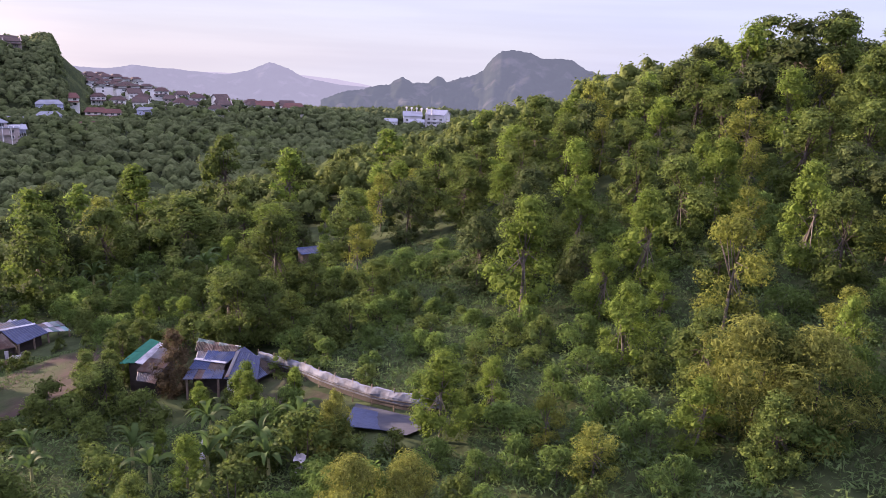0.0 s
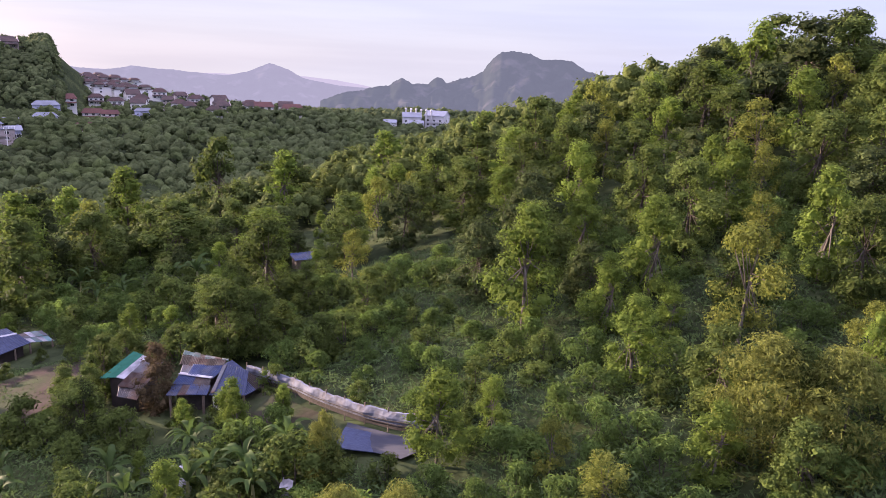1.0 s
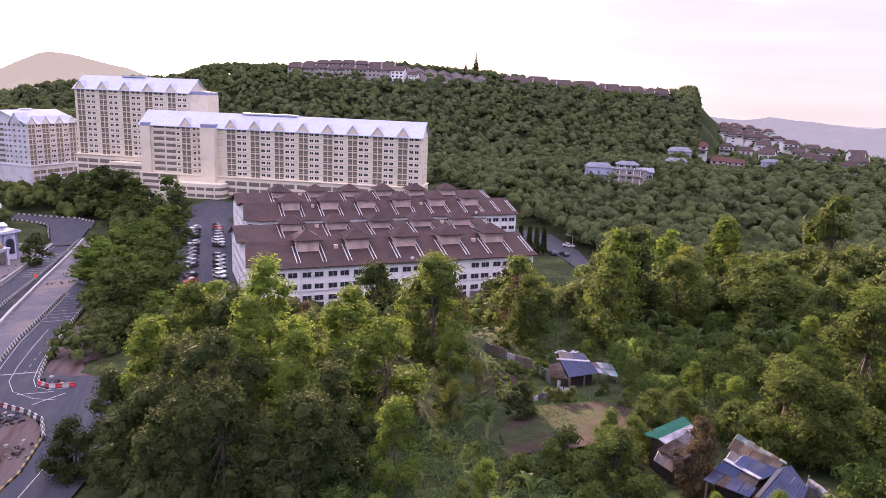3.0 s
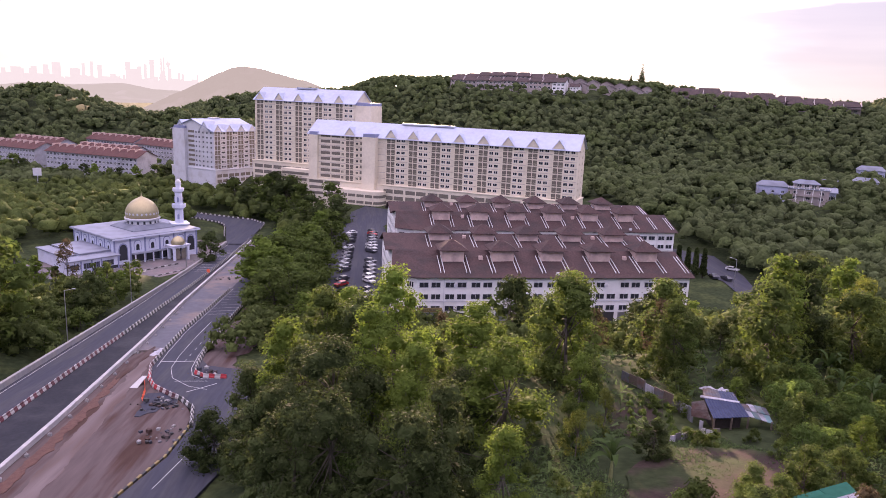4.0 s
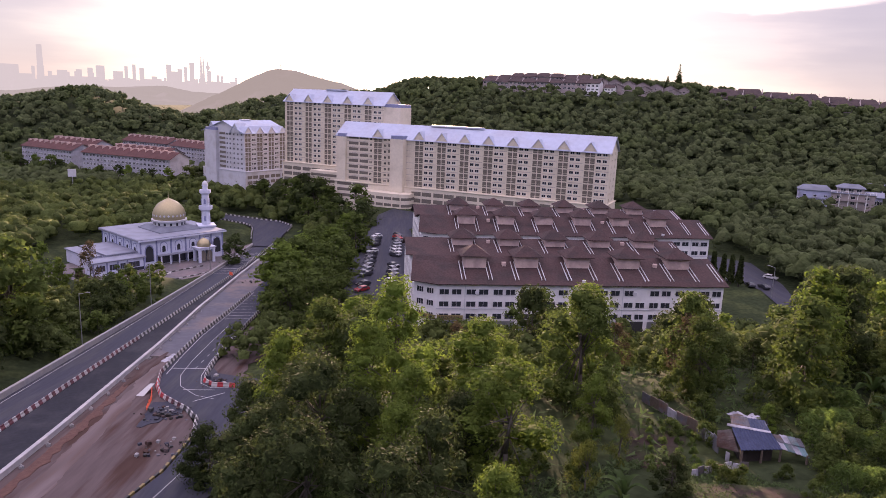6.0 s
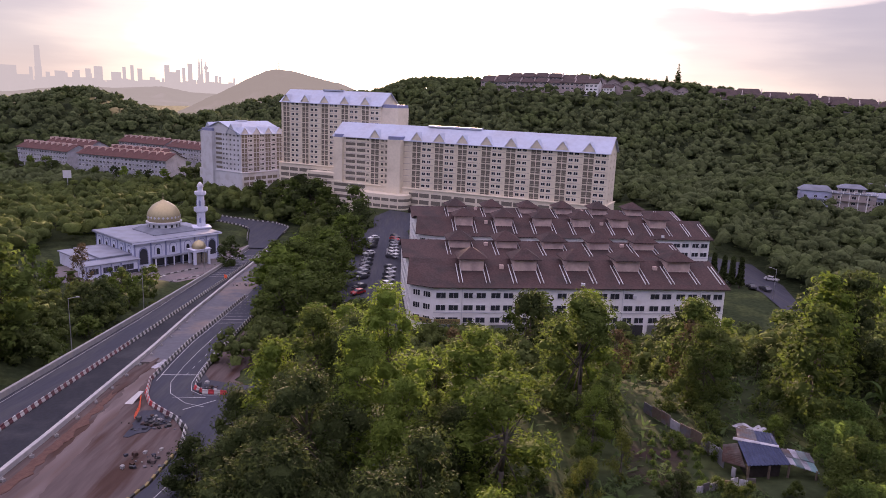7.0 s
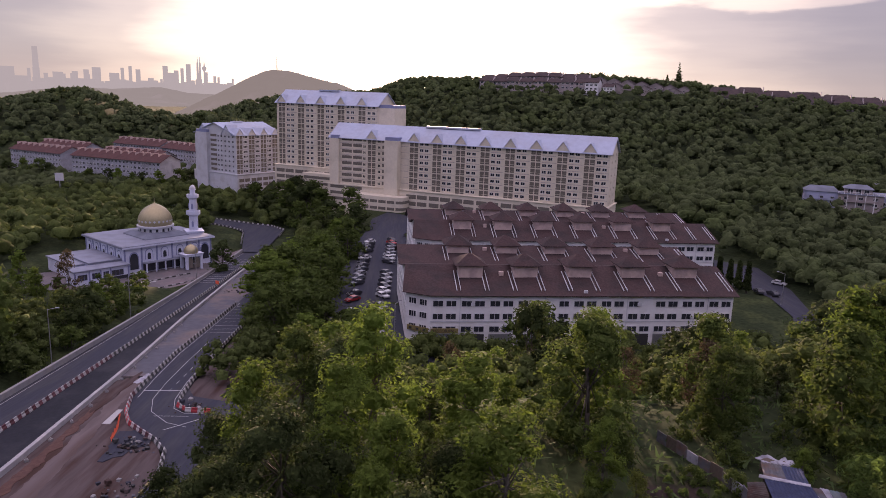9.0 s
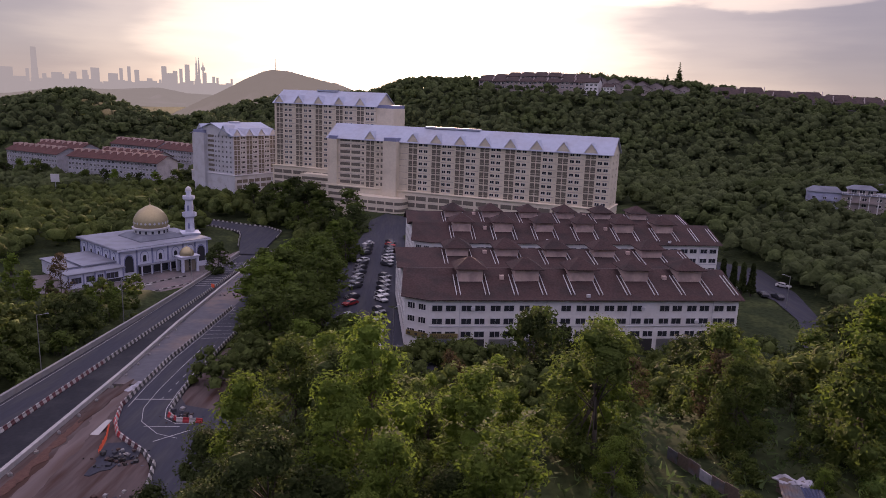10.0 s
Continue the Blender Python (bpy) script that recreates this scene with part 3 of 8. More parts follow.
# ---- trees ----
def leaves(rng, centres, radii, count, size, width=0.55, droop=0.0, flat=0.4):
    """Corners of loose pointed leaves, three each, on the outsides of clumps."""
    k = rng.choice(len(centres), count, p=radii**2 / (radii**2).sum())
    d = rng.normal(size=(count, 3))
    d[:, 2] += 0.45
    d /= np.linalg.norm(d, axis=1)[:, None]
    p = centres[k] + d * (radii[k] * rng.uniform(0.74, 1.26, count))[:, None] * np.array([1, 1, 0.88])
    nrm = d + rng.normal(size=(count, 3)) * 0.45 + np.array([0, 0, flat])
    nrm /= np.linalg.norm(nrm, axis=1)[:, None]
    t = rng.normal(size=(count, 3)) + np.array([0, 0, -droop])
    t -= (t * nrm).sum(1)[:, None] * nrm
    t /= np.linalg.norm(t, axis=1)[:, None]
    b = np.cross(nrm, t)
    s = (size * rng.uniform(0.6, 1.4, count))[:, None]
    lean = nrm * s * 0.15
    return np.stack([p - t * s * 0.45 - b * s * width * 0.5, p - t * s * 0.3 + b * s * width * 0.5 + lean, p + t * s * 0.65 - lean], 1).reshape(-1, 3)


def ball_template():
    """Corners and faces of a faceted round, open below."""
    bm = bmesh.new()
    bmesh.ops.create_icosphere(bm, subdivisions=1, radius=1.0)
    bmesh.ops.delete(bm, geom=[f for f in bm.faces if f.calc_center_median().z < -0.6], context="FACES")
    bmesh.ops.delete(bm, geom=[v for v in bm.verts if not v.link_faces], context="VERTS")
    bm.verts.index_update()
    v, f = np.array([tuple(p.co) for p in bm.verts]), np.array([[p.index for p in q.verts] for q in bm.faces])
    bm.free()
    return v, f


TUFT = ball_template()


def tufts(rng, centres, radii, template, rough=0.4):
    """Uneven dense hearts of leaf clumps, one at each centre: corners and faces."""
    tv, tf = template
    n, k = len(centres), len(tv)
    v = tv[None] * (radii[:, None] * rng.uniform(1 - rough, 1 + rough * 0.8, (n, k)))[:, :, None] * np.array([1, 1, 0.85]) + centres[:, None]
    return v.reshape(-1, 3), (tf[None] + (np.arange(n) * k)[:, None, None]).reshape(-1, 3)


def foliage_mesh(name, leaf_corners, heart, material, soft=False):
    """One crown: loose leaves over dense hearts, soft-edged where they are far off."""
    hv, hf = heart
    n = len(leaf_corners)
    verts = np.concatenate([leaf_corners, hv])
    loops = np.concatenate([np.arange(n), (hf + n).ravel()]).astype(np.int32)
    faces = len(loops) // 3
    me = bpy.data.meshes.new(name)
    me.vertices.add(len(verts))
    me.vertices.foreach_set("co", verts.astype(np.float32).ravel())
    me.loops.add(len(loops))
    me.loops.foreach_set("vertex_index", loops)
    me.polygons.add(faces)
    me.polygons.foreach_set("loop_start", np.arange(0, len(loops), 3, dtype=np.int32))
    me.polygons.foreach_set("loop_total", np.full(faces, 3, np.int32))
    me.polygons.foreach_set("use_smooth", np.arange(faces) >= (n // 3 if soft else faces))
    me.materials.append(material)
    me.update()
    me.validate()
    return me


def crown_plan(rng, height, spread, low, clumps, clump):
    """Clump centres of a crown: a rough egg with an uneven outline."""
    c, r = [], []
    for i in range(clumps):
        z = rng.uniform(low, 1.0)
        a = rng.uniform(0, 2 * math.pi)
        w = math.sin(math.pi * min(1, max(0.06, (z - low) / (1.02 - low))) ** 0.62) ** 0.65
        q = spread * w * math.sqrt(rng.uniform(0.15, 1.0)) * rng.uniform(0.75, 1.1)
        c.append((q * math.cos(a), q * math.sin(a), height * z - clump * 0.6))
        r.append(clump * rng.uniform(0.6, 1.35))
    return np.array(c), np.array(r)


def tree_meshes(kind, seed, fine, leaf):
    """Trunk with limbs, and crown, of a tree about ten metres high."""
    rng = np.random.default_rng(seed)
    spec = {
        "broad": (10.0, 3.5, 0.10, 46, 0.98, 4000, 0.34, 0.6, 0.0, BARK),
        "tall": (10.0, 2.6, 0.08, 42, 0.80, 3300, 0.32, 0.55, 0.1, BARK_PALE),
        "loose": (10.0, 2.9, 0.12, 32, 0.80, 2500, 0.35, 0.5, 0.3, BARK_PALE),
        "round": (10.0, 4.4, 0.12, 52, 1.15, 4000, 0.36, 0.6, 0.0, BARK),
        "feather": (6.0, 3.0, 0.05, 40, 0.75, 7500, 0.34, 0.2, 0.7, BARK),
        "bush": (3.0, 1.7, 0.0, 18, 0.52, 900, 0.30, 0.5, 0.2, BARK),
        "fern": (2.2, 1.9, 0.0, 14, 0.48, 900, 0.46, 0.16, 0.8, BARK),
    }[kind]
    height, spread, low, clumps, clump, count, size, width, droop, bark = spec
    c, r = crown_plan(rng, height, spread, low, clumps, clump)
    more, larger = {3: (1.55, 0.70), 2: (0.85, 0.98), 1: (0.42, 1.35), 0: (0.2, 1.9)}[fine]
    q = leaves(rng, c, r, int(count * more), size * larger, width, droop)
    dense = {"loose": 0.4, "feather": 0.35, "fern": 0.4}.get(kind, 0.62)
    heart = tufts(rng, c, r * dense, TUFT)
    sh, stems = Shape(), []
    if kind in ("feather", "bush", "fern"):
        for i in range(7):
            a = rng.uniform(0, 6.28)
            sh.stick((0.06 * height * math.cos(a), 0.06 * height * math.sin(a), -0.3), tuple(c[i % len(c)]), 0.012 * height, 0.005 * height, 5)
            if kind == "feather":
                stems.append(sh.mesh("stem", bark, smooth=True))
                sh = Shape()
    else:
        top = (rng.normal(0, 0.3), rng.normal(0, 0.3), height * 0.62)
        mid = (top[0] * 0.3, top[1] * 0.3, height * 0.3)
        sh.stick((0, 0, -1.2), mid, 0.18, 0.13, 7)
        sh.stick(mid, top, 0.13, 0.06, 6)
        for i in range(0, len(c), 2):
            f = rng.uniform(0.35, 0.95)
            root = Vector(mid).lerp(Vector(top), f)
            sh.stick(tuple(root), tuple(c[i]), 0.055, 0.015, 4)
    return stems or [sh.mesh("trunk", bark, smooth=True)], foliage_mesh("crown", q, heart, leaf)


TREE_LOOK = {
    "broad": (LEAF_MID, "broad leafy tree with a dense green crown", "hillside trees"),
    "tall": (LEAF_LIGHT, "slender tall tree with fresh light-green leaves", "hillside trees"),
    "loose": (LEAF_YELLOW, "open-crowned tree with pale yellowish leaves", "hillside trees"),
    "round": (LEAF_DARK, "large round dark-green tree", "hillside trees"),
    "feather": (LEAF_BAMBOO, "drooping yellow-green bamboo clump", "bamboo clumps"),
    "bush": (LEAF_MID, "leafy green bush on the slope", "bushes"),
    "fern": (LEAF_FERN, "dense clump of ferns and narrow-leaved scrub", "fern clumps"),
}
BASE_HEIGHT = {"feather": 6.0, "bush": 3.0, "fern": 2.2}
TREES = {}


def tree(kind, x, y, height, turn=None, wide=1.0, leaf=None, label=""):
    """One tree of that height, standing on the land."""
    variant = int(abs(x * 7.3 + y * 3.1)) % 3
    off = math.hypot(x + 8, y - 15)
    fine = 3 if off < 84 else 2 if off < 112 else 1 if off < 230 else 0
    key = (kind, variant, fine, leaf.name if leaf else "")
    s = height / BASE_HEIGHT.get(kind, 10.0)
    a = turn if turn is not None else (x * 57.0 + y * 131.0) % 360
    m = pose(x, y, gz(x, y) - 0.15, 0, 0, a) @ Matrix.Diagonal((s * wide, s * wide, s, 1))
    if key not in TREES:
        look_of = TREE_LOOK[kind]
        trunks, crown = tree_meshes(kind, 11 + variant * 7 + len(kind), fine, leaf or look_of[0])
        kind_name = {"feather": "bamboo_clump", "bush": "bush", "fern": "fern_clump"}.get(kind, "tree")
        top = thing(kind_name, m, label or look_of[1], kind_name.replace("_", " "), look_of[2])
        for trunk in trunks:
            part("stem" if len(trunks) > 1 else "trunk", trunk, top)
        part("crown", crown, top)
        TREES[key] = top
        return top
    ob = copy_thing(TREES[key], Matrix())
    ob.matrix_basis = m
    if label:
        ob["label"] = label
    return ob


# the hillside facing the camera at first: x, y, height
HILLSIDE = [(-28, 127, 13), (-19, 78, 11), (-10, 81, 7), (7, 59, 11), (-7, 69, 6),  (17, 59, 9), (22, 66, 9),
            (21, 50, 9), (29, 56, 9), (30, 52, 8), (26, 67, 9), (20, 74, 9), (21, 106, 11), (15, 82, 9), (7, 129, 11), (-2, 116, 9), (13, 105, 12)]
SKYLINE = [(26, 96, 9.5), (31, 91, 10.5), (39, 97, 11.5), (42, 91, 12), (47, 90, 12), (44, 76, 11), (50, 84, 12), (36, 104, 10), (34, 110, 9), (30, 120, 9), (24, 132, 9), (52, 100, 12), (45, 105, 12)]
VALLEY = [(-74, 131, 15), (-66, 126, 13), (-60, 135, 12), (-30, 104, 9), (-12, 98, 8), (-50, 104, 10)]
FRONT = [(-119, 99, 17), (-123, 108, 11), (-104, 82, 10), (-96, 96, 11), (-88, 104, 11), (-110, 92, 9), (-92, 116, 10), (-100, 126, 10), (-84, 112, 10), (-78, 118, 10), (-88, 140, 15), (-84, 150, 16)]
# the slope before the shops, tree by tree: kind, x, y, height, breadth
SLOPE_UPPER = [("tall", -68.6, 47.1, 14.4, 1.0), ("tall", -83.6, 39.8, 14.5, 1.1), ("broad", -80.5, 43.8, 12.7, 1.0), ("tall", -85.5, 49.0, 11.9, 1.2), ("round", -75.5, 46.5, 11.0, 0.85), ("tall", -61.3, 52.8, 11.4, 1.35),
         ("tall", -50.9, 49.5, 11.6, 1.35), ("tall", -63, 42, 12, 1.1), ("round", -58, 36, 11, 0.95), ("round", -66, 33, 10, 1.0), ("tall", -57, 44, 9.5, 1.1), ("broad", -61.5, 65.5, 13.4, 1.1), ("tall", -66, 69, 12.5, 1.1),
         # broad trees at (-58.5, 79.5) and (-66, 85) are added to shade the shelter
         ("round", -70, 90, 10.5, 1.0), ("broad", -75, 97, 10, 1.0), ("loose", -64, 83, 8.5, 1.0), ("broad", -58.5, 79.5, 9.5, 1.0), ("broad", -66, 85, 11, 1.0), ("tall", -67, 60, 6.5, 1.1), ("round", -88, 36.5, 12.5, 0.9), ("round", -72, 38, 9.0, 1.1), ("round", -78, 34, 9.5, 0.95)]
SLOPE_LOWER = [("round", -45, 40, 10.5, 0.85), ("round", -42, 35, 10.0, 0.95), ("round", -48, 32, 10.5, 0.9), ("tall", -52, 40.5, 9.0, 1.1), ("round", -54, 31, 9.5, 0.95), ("tall", -39, 41.5, 8.0, 1.0), ("round", -55, 47.5, 7.5, 1.0),
         ("broad", -52, 88, 12.5, 1.0), ("tall", -57, 96, 14, 1.2), ("broad", -49, 100, 11, 1.0), ("loose", -73, 80, 7, 1.0), ("tall", -55, 62, 7.0, 1.0)]
ROADSIDE = [(-148, 62, 14), (-155, 58.5, 14), (-138, 61, 11), (-144, 67, 14), (-165, 61, 15), (-177, 66, 16), (-168, 70, 15), (-158, 64, 14), (-189, 66, 17), (-184, 77, 16), (-197, 73, 17), (-207, 76, 16), (-215, 72, 15), (-196, 83, 15), (-208, 86, 15),
            (-222, 84, 16), (-228, 92, 15), (-238, 86, 14), (-232, 102, 14), (-246, 98, 14), (-254, 106, 14), (-250, 92, 13), (-138, 70, 11), (-131, 67, 10), (-264, 100, 13), (-266, 112, 13)]
WEST = [(-266, 6, 13), (-256, -6, 13), (-229, 0, 13), (-234, 12, 10), (-214, 4, 10), (-197, 0, 10), (-181, 6, 8), (-169, 5, 24), (-175, -2, 20), (-184, 4, 19), (-154, -3, 20), (-155, -1, 17), (-161, -2, 15), (-146, -6, 16), (-199, 24, 11), (-206, 27, 10), (-212, 31, 9), (-193, 20, 10), (-219, 33, 8), (-226, 30, 8), (-262, 66.8, 11.5), (-240, -14, 14), (-205, -12, 13), (-185, -8, 12), (-275, -10, 13)]
for n, (x, y, h) in enumerate(HILLSIDE):
    tree(("tall", "broad", "loose", "tall", "broad")[n % 5], x, y, h)
for n, (x, y, h) in enumerate(SKYLINE):
    tree(("broad", "broad", "tall", "round")[n % 4], x, y, h, wide=1.1)
for n, (x, y, h) in enumerate(VALLEY):
    tree(("broad", "tall", "broad")[n % 3], x, y, h)
# tall trees standing out of the valley: kind, x, y, height, breadth
for kind, x, y, h, w in (("round", -57.2, 99.8, 14.3, 0.85), ("loose", -55.4, 112.1, 10.5, 1.0), ("tall", -54.6, 123.5, 13.9, 1.0), ("broad", -43.3, 138.4, 16.7, 0.85), ("broad", -30.4, 136.7, 12.5, 1.35), ("tall", -24.1, 97.1, 8.8, 1.9),
                         ("broad", -39.8, 107.9, 9.8, 1.6), ("tall", -10.8, 134.6, 13.5, 1.2), ("tall", 6.7, 129.8, 11.4, 1.2), ("broad", -46, 112, 8.5, 1.3)):
    tree(kind, x, y, h, wide=w)
for kind, x, y, h, w in SLOPE_UPPER + SLOPE_LOWER:
    if kind == "loose":
        tree(kind, x, y, h, wide=w, leaf=LEAF_DRY, label="thin brownish tree with dry leaves")
    else:
        tree(kind, x, y, h, wide=w)
for n, (x, y, h) in enumerate(FRONT):
    tree(("broad", "round", "tall")[n % 3], x, y, h, wide=1.15)
for n, (x, y, h) in enumerate(ROADSIDE):
    tree(("broad", "broad", "tall")[n % 3], x, y, h, wide=(1.25, 1.3, 1.7)[n % 3])
GROVE = [(-305, 129, 17), (-330, 128, 17), (-345, 128, 21), (-359, 125, 22), (-372, 120, 22), (-300, 122, 14), (-318, 120, 16), (-285, 124, 13), (-340, 116, 16), (-390, 114, 16), (-405, 110, 16), (-356, 138, 21), (-372, 132, 22), (-387, 127, 22), (-402, 121, 20), (-418, 112, 15)]
for n, (x, y, h) in enumerate(GROVE):
    tree(("broad", "round")[n % 2], x, y, h, wide=1.2)
for n, (x, y, h) in enumerate(WEST):
    tree(("tall", "broad", "round")[n % 3], x, y, h)
tree("loose", -231, 20, 15, wide=0.7, leaf=LEAF_DRY, label="thin half-bare tree before the mosque annex")
tree("round", -94, 81.2, 15.5, wide=0.72)
for kind, x, y, h, w in (("round", -57, 48.5, 6.0, 1.1), ("broad", -60.5, 46, 5.0, 1.2), ("bush", -54.5, 50, 3.4, 1.3), ("bush", -58.5, 44, 3.0, 1.4), ("broad", -63, 49.5, 5.5, 1.1), ("broad", -70.5, 53.5, 5.0, 1.2), ("round", -75, 55.5, 5.0, 1.2), ("broad", -80, 57, 5.5, 1.2), ("bush", -67.5, 55, 3.4, 1.3)):
    tree(kind, x, y, h, wide=w)
tree("loose", -101, 72, 9, wide=0.9, leaf=LEAF_DRY, label="thin brownish tree with dry leaves")
# big shrubs and bamboo close below the camera, round the huts, and by the garden plot
SHRUBS_BELOW = [("feather", 18, 38.5, 7, 1.0), ("feather", 21, 37, 6.5, 1.0), ("tall", 25, 41, 6, 0.7), ("tall", 0.3, 43, 6.5, 1.15), ("tall", 3.7, 44.3, 5, 0.9),
    ("feather", -6.9, 43.5, 5, 0.5), ("loose", 9, 36, 4, 1.4), ("feather", -4.6, 34.7, 5, 0.9), ("feather", -1.5, 35, 4.5, 0.9), ("broad", -17.4, 36, 5, 0.8),
    ("broad", 18.3, 34.5, 5, 1.0), ("loose", 6.8, 40, 4, 1.0), ("broad", -30.4, 56.6, 4.5, 1.0), ("round", -27, 53, 5, 0.8), ("tall", -14.6, 50.4, 4.2, 1.0)]
SHRUBS_HUTS = [("broad", -29.5, 66, 4, 1.2), ("broad", -28.6, 57, 4.4, 0.9), ("tall", -18.8, 51.4, 3.4, 0.9), ("tall", -11, 50.3, 4, 0.8), ("broad", -27.3, 52.9, 5.0, 1.3),
    # the broad one at (-28.6, 59.6) is raised to shade the hut roofs
    ("broad", -28.6, 59.6, 6.0, 0.9), ("tall", -15.2, 51.8, 4.4, 1.2), ("bush", -19.4, 53.0, 2.3, 0.9), ("tall", -11.5, 52.0, 3.0, 1.0), ("broad", -19.6, 65.5, 8.0, 1.1),
    ("bush", -23, 50.5, 3.4, 1.1), ("bush", -29.2, 51.3, 2.9, 1.2), ("bush", -24.5, 51.2, 2.6, 1.0), ("bush", -16.6, 53.2, 2.2, 0.9), ("bush", -32.2, 51.8, 3.0, 1.1),
    ("broad", -29.5, 61.5, 4.6, 1.0), ("bush", -27.4, 61.6, 2.6, 1.1), ("bush", -40.5, 76.5, 2.8, 1.1)]
SHRUBS_PLOT = [("bush", -38.2, 73.0, 2.2, 1.0), ("bush", -13.4, 57.6, 2.4, 1.0), ("bush", -50.4, 72.2, 2.4, 1.0), ("bush", -43, 66.4, 1.8, 0.9), ("bush", -36.5, 68.8, 1.8, 1.0),
    ("broad", -21.5, 67.7, 8, 1.2), ("broad", -17, 66, 7, 1.1), ("broad", -14, 75.7, 6, 1.1), ("broad", -10.5, 62.6, 4.5, 1.3), ("round", -43, 60.5, 4, 1.0),
    ("loose", -50, 61, 5, 0.9), ("loose", -47, 55, 5, 0.9), ("round", -86.4, 31.2, 8.2, 1.05), ("bush", -42.4, 67.6, 1.7, 1.0), ("bush", -44.9, 67.0, 1.5, 0.9),
    ("bush", -40.6, 70.8, 1.6, 0.9)]
for kind, x, y, h, w in SHRUBS_BELOW + SHRUBS_HUTS + SHRUBS_PLOT:
    tree(kind, x, y, h, wide=w)
tree("broad", -22.6, 56.2, 6.3, wide=0.78, leaf=LEAF_DRY, label="brownish tree growing between the two hut roofs")


def clear_of(x, y, low):
    """Whether a wild tree may stand here: off the roads, yards, huts and buildings, and not on the open side of the slope."""
    s = (x - ROAD_O[0]) * ROAD_E[0] + (y - ROAD_O[1]) * ROAD_E[1]
    n = (x - ROAD_O[0]) * ROAD_N[0] + (y - ROAD_O[1]) * ROAD_N[1]
    if -14 < n < (42 if s < 14 else 24) and -60 < s < 200:
        return False
    if -48 < x < -8 and 46 < y < 90 and not low:
        return False
    if -14 < x < 4 and 36 < y < 62 and not low:
        return False
    if x > -14 and y < 66 and not low:
        return False
    if math.hypot((x + 3) / 11, (y - 78) / 10) < 1 and not low:
        return False
    if -120 < x < -20 and y < 27:
        return False
    if -322 < x < -256 and 4 < y < 84:
        return False
    u = (x + 151) * 0.392 + (y - 87) * 0.92
    v = -(x + 151) * 0.92 + (y - 87) * 0.392
    if -32 < u < (96 if v < 110 else 112) and -7 < v < 190:
        return False
    return math.hypot(x, y - 10) > 26


def open_spot(x, y):
    """Off the huts, yards and fence."""
    if math.hypot((x + 38) / 10, (y - 62) / 9) < 1 or math.hypot((x + 20.5) / 7.5, (y - 58) / 8) < 1 or math.hypot((x + 45.5) / 7, (y - 72) / 7) < 1:
        return False
    return not (-15 < x < 2 and 41 < y < 58 and abs((x + 14) * 0.69 + (y - 55.3) * 0.81 - 0.4) < 3.2)


wild = random.Random(4)
spots = [(p[0], p[1]) for group in (HILLSIDE, SKYLINE, VALLEY, FRONT, ROADSIDE, WEST) for p in group] + [(p[1], p[2]) for p in SLOPE_UPPER + SLOPE_LOWER]


def in_reach(x, y):
    """The part of the slopes near enough to pick out single trees."""
    return math.hypot(x + 5, y - 20) < 100


def sight_line(x, y):
    """The open ground between the garden plot and the shops' car park."""
    return -112 < x < -62 and 52 < y < 64 or -60 < x < -36 and 60 < y < 82


def sprinkle(want, box, gap, kinds, low, high, test, tries=6000):
    """Wild growth at chance places, no two nearer than gap."""
    made = 0
    mine = list(spots)
    for _ in range(tries):
        x, y = wild.uniform(box[0], box[1]), wild.uniform(box[2], box[3])
        if not test(x, y) or any((x - a) ** 2 + (y - b) ** 2 < gap * gap for a, b in mine):
            continue
        mine.append((x, y))
        tree(wild.choice(kinds), x, y, wild.uniform(low, high), wide=wild.uniform(0.9, 1.25))
        made += 1
        if made >= want:
            break
    spots.extend(mine[len(spots):])


MIXED = ("broad", "tall", "broad", "round", "loose", "tall")
sprinkle(56, (-14, 60, 62, 118), 4.8, MIXED, 6.5, 10, lambda x, y: clear_of(x, y, False) and in_reach(x, y))
sprinkle(22, (8, 46, 34, 66), 4.6, MIXED, 4.0, 7.0, lambda x, y: math.hypot(x, y) > 36 and x > 6)
sprinkle(26, (-105, -14, 27, 120), 6.0, ("broad", "round", "tall"), 3.6, 6.0, lambda x, y: clear_of(x, y, False) and in_reach(x, y) and not sight_line(x, y))
sprinkle(30, (-34, -8, 38, 92), 3.2, ("bush", "bush", "tall"), 2.6, 4.4, lambda x, y: open_spot(x, y) and clear_of(x, y, True))
sprinkle(185, (-16, 44, 33, 82), 2.2, ("fern", "fern", "fern", "bush"), 1.5, 2.9, lambda x, y: open_spot(x, y) and math.hypot(x, y) > 31, tries=14000)
sprinkle(24, (-256, -165, -16, 40), 6.0, ("bush", "bush", "broad"), 3.5, 6.5, lambda x, y: (x - ROAD_O[0]) * ROAD_N[0] + (y - ROAD_O[1]) * ROAD_N[1] < -11)
sprinkle(70, (-72, -14, 34, 108), 3.4, ("bush", "bush", "fern"), 1.6, 3.2, lambda x, y: open_spot(x, y) and clear_of(x, y, True))

sprinkle(38, (-50, -22, 70, 94), 2.5, ("bush", "fern", "bush", "tall"), 2.0, 4.2, lambda x, y: open_spot(x, y) and not math.hypot(x + 41, y - 70) < 5)


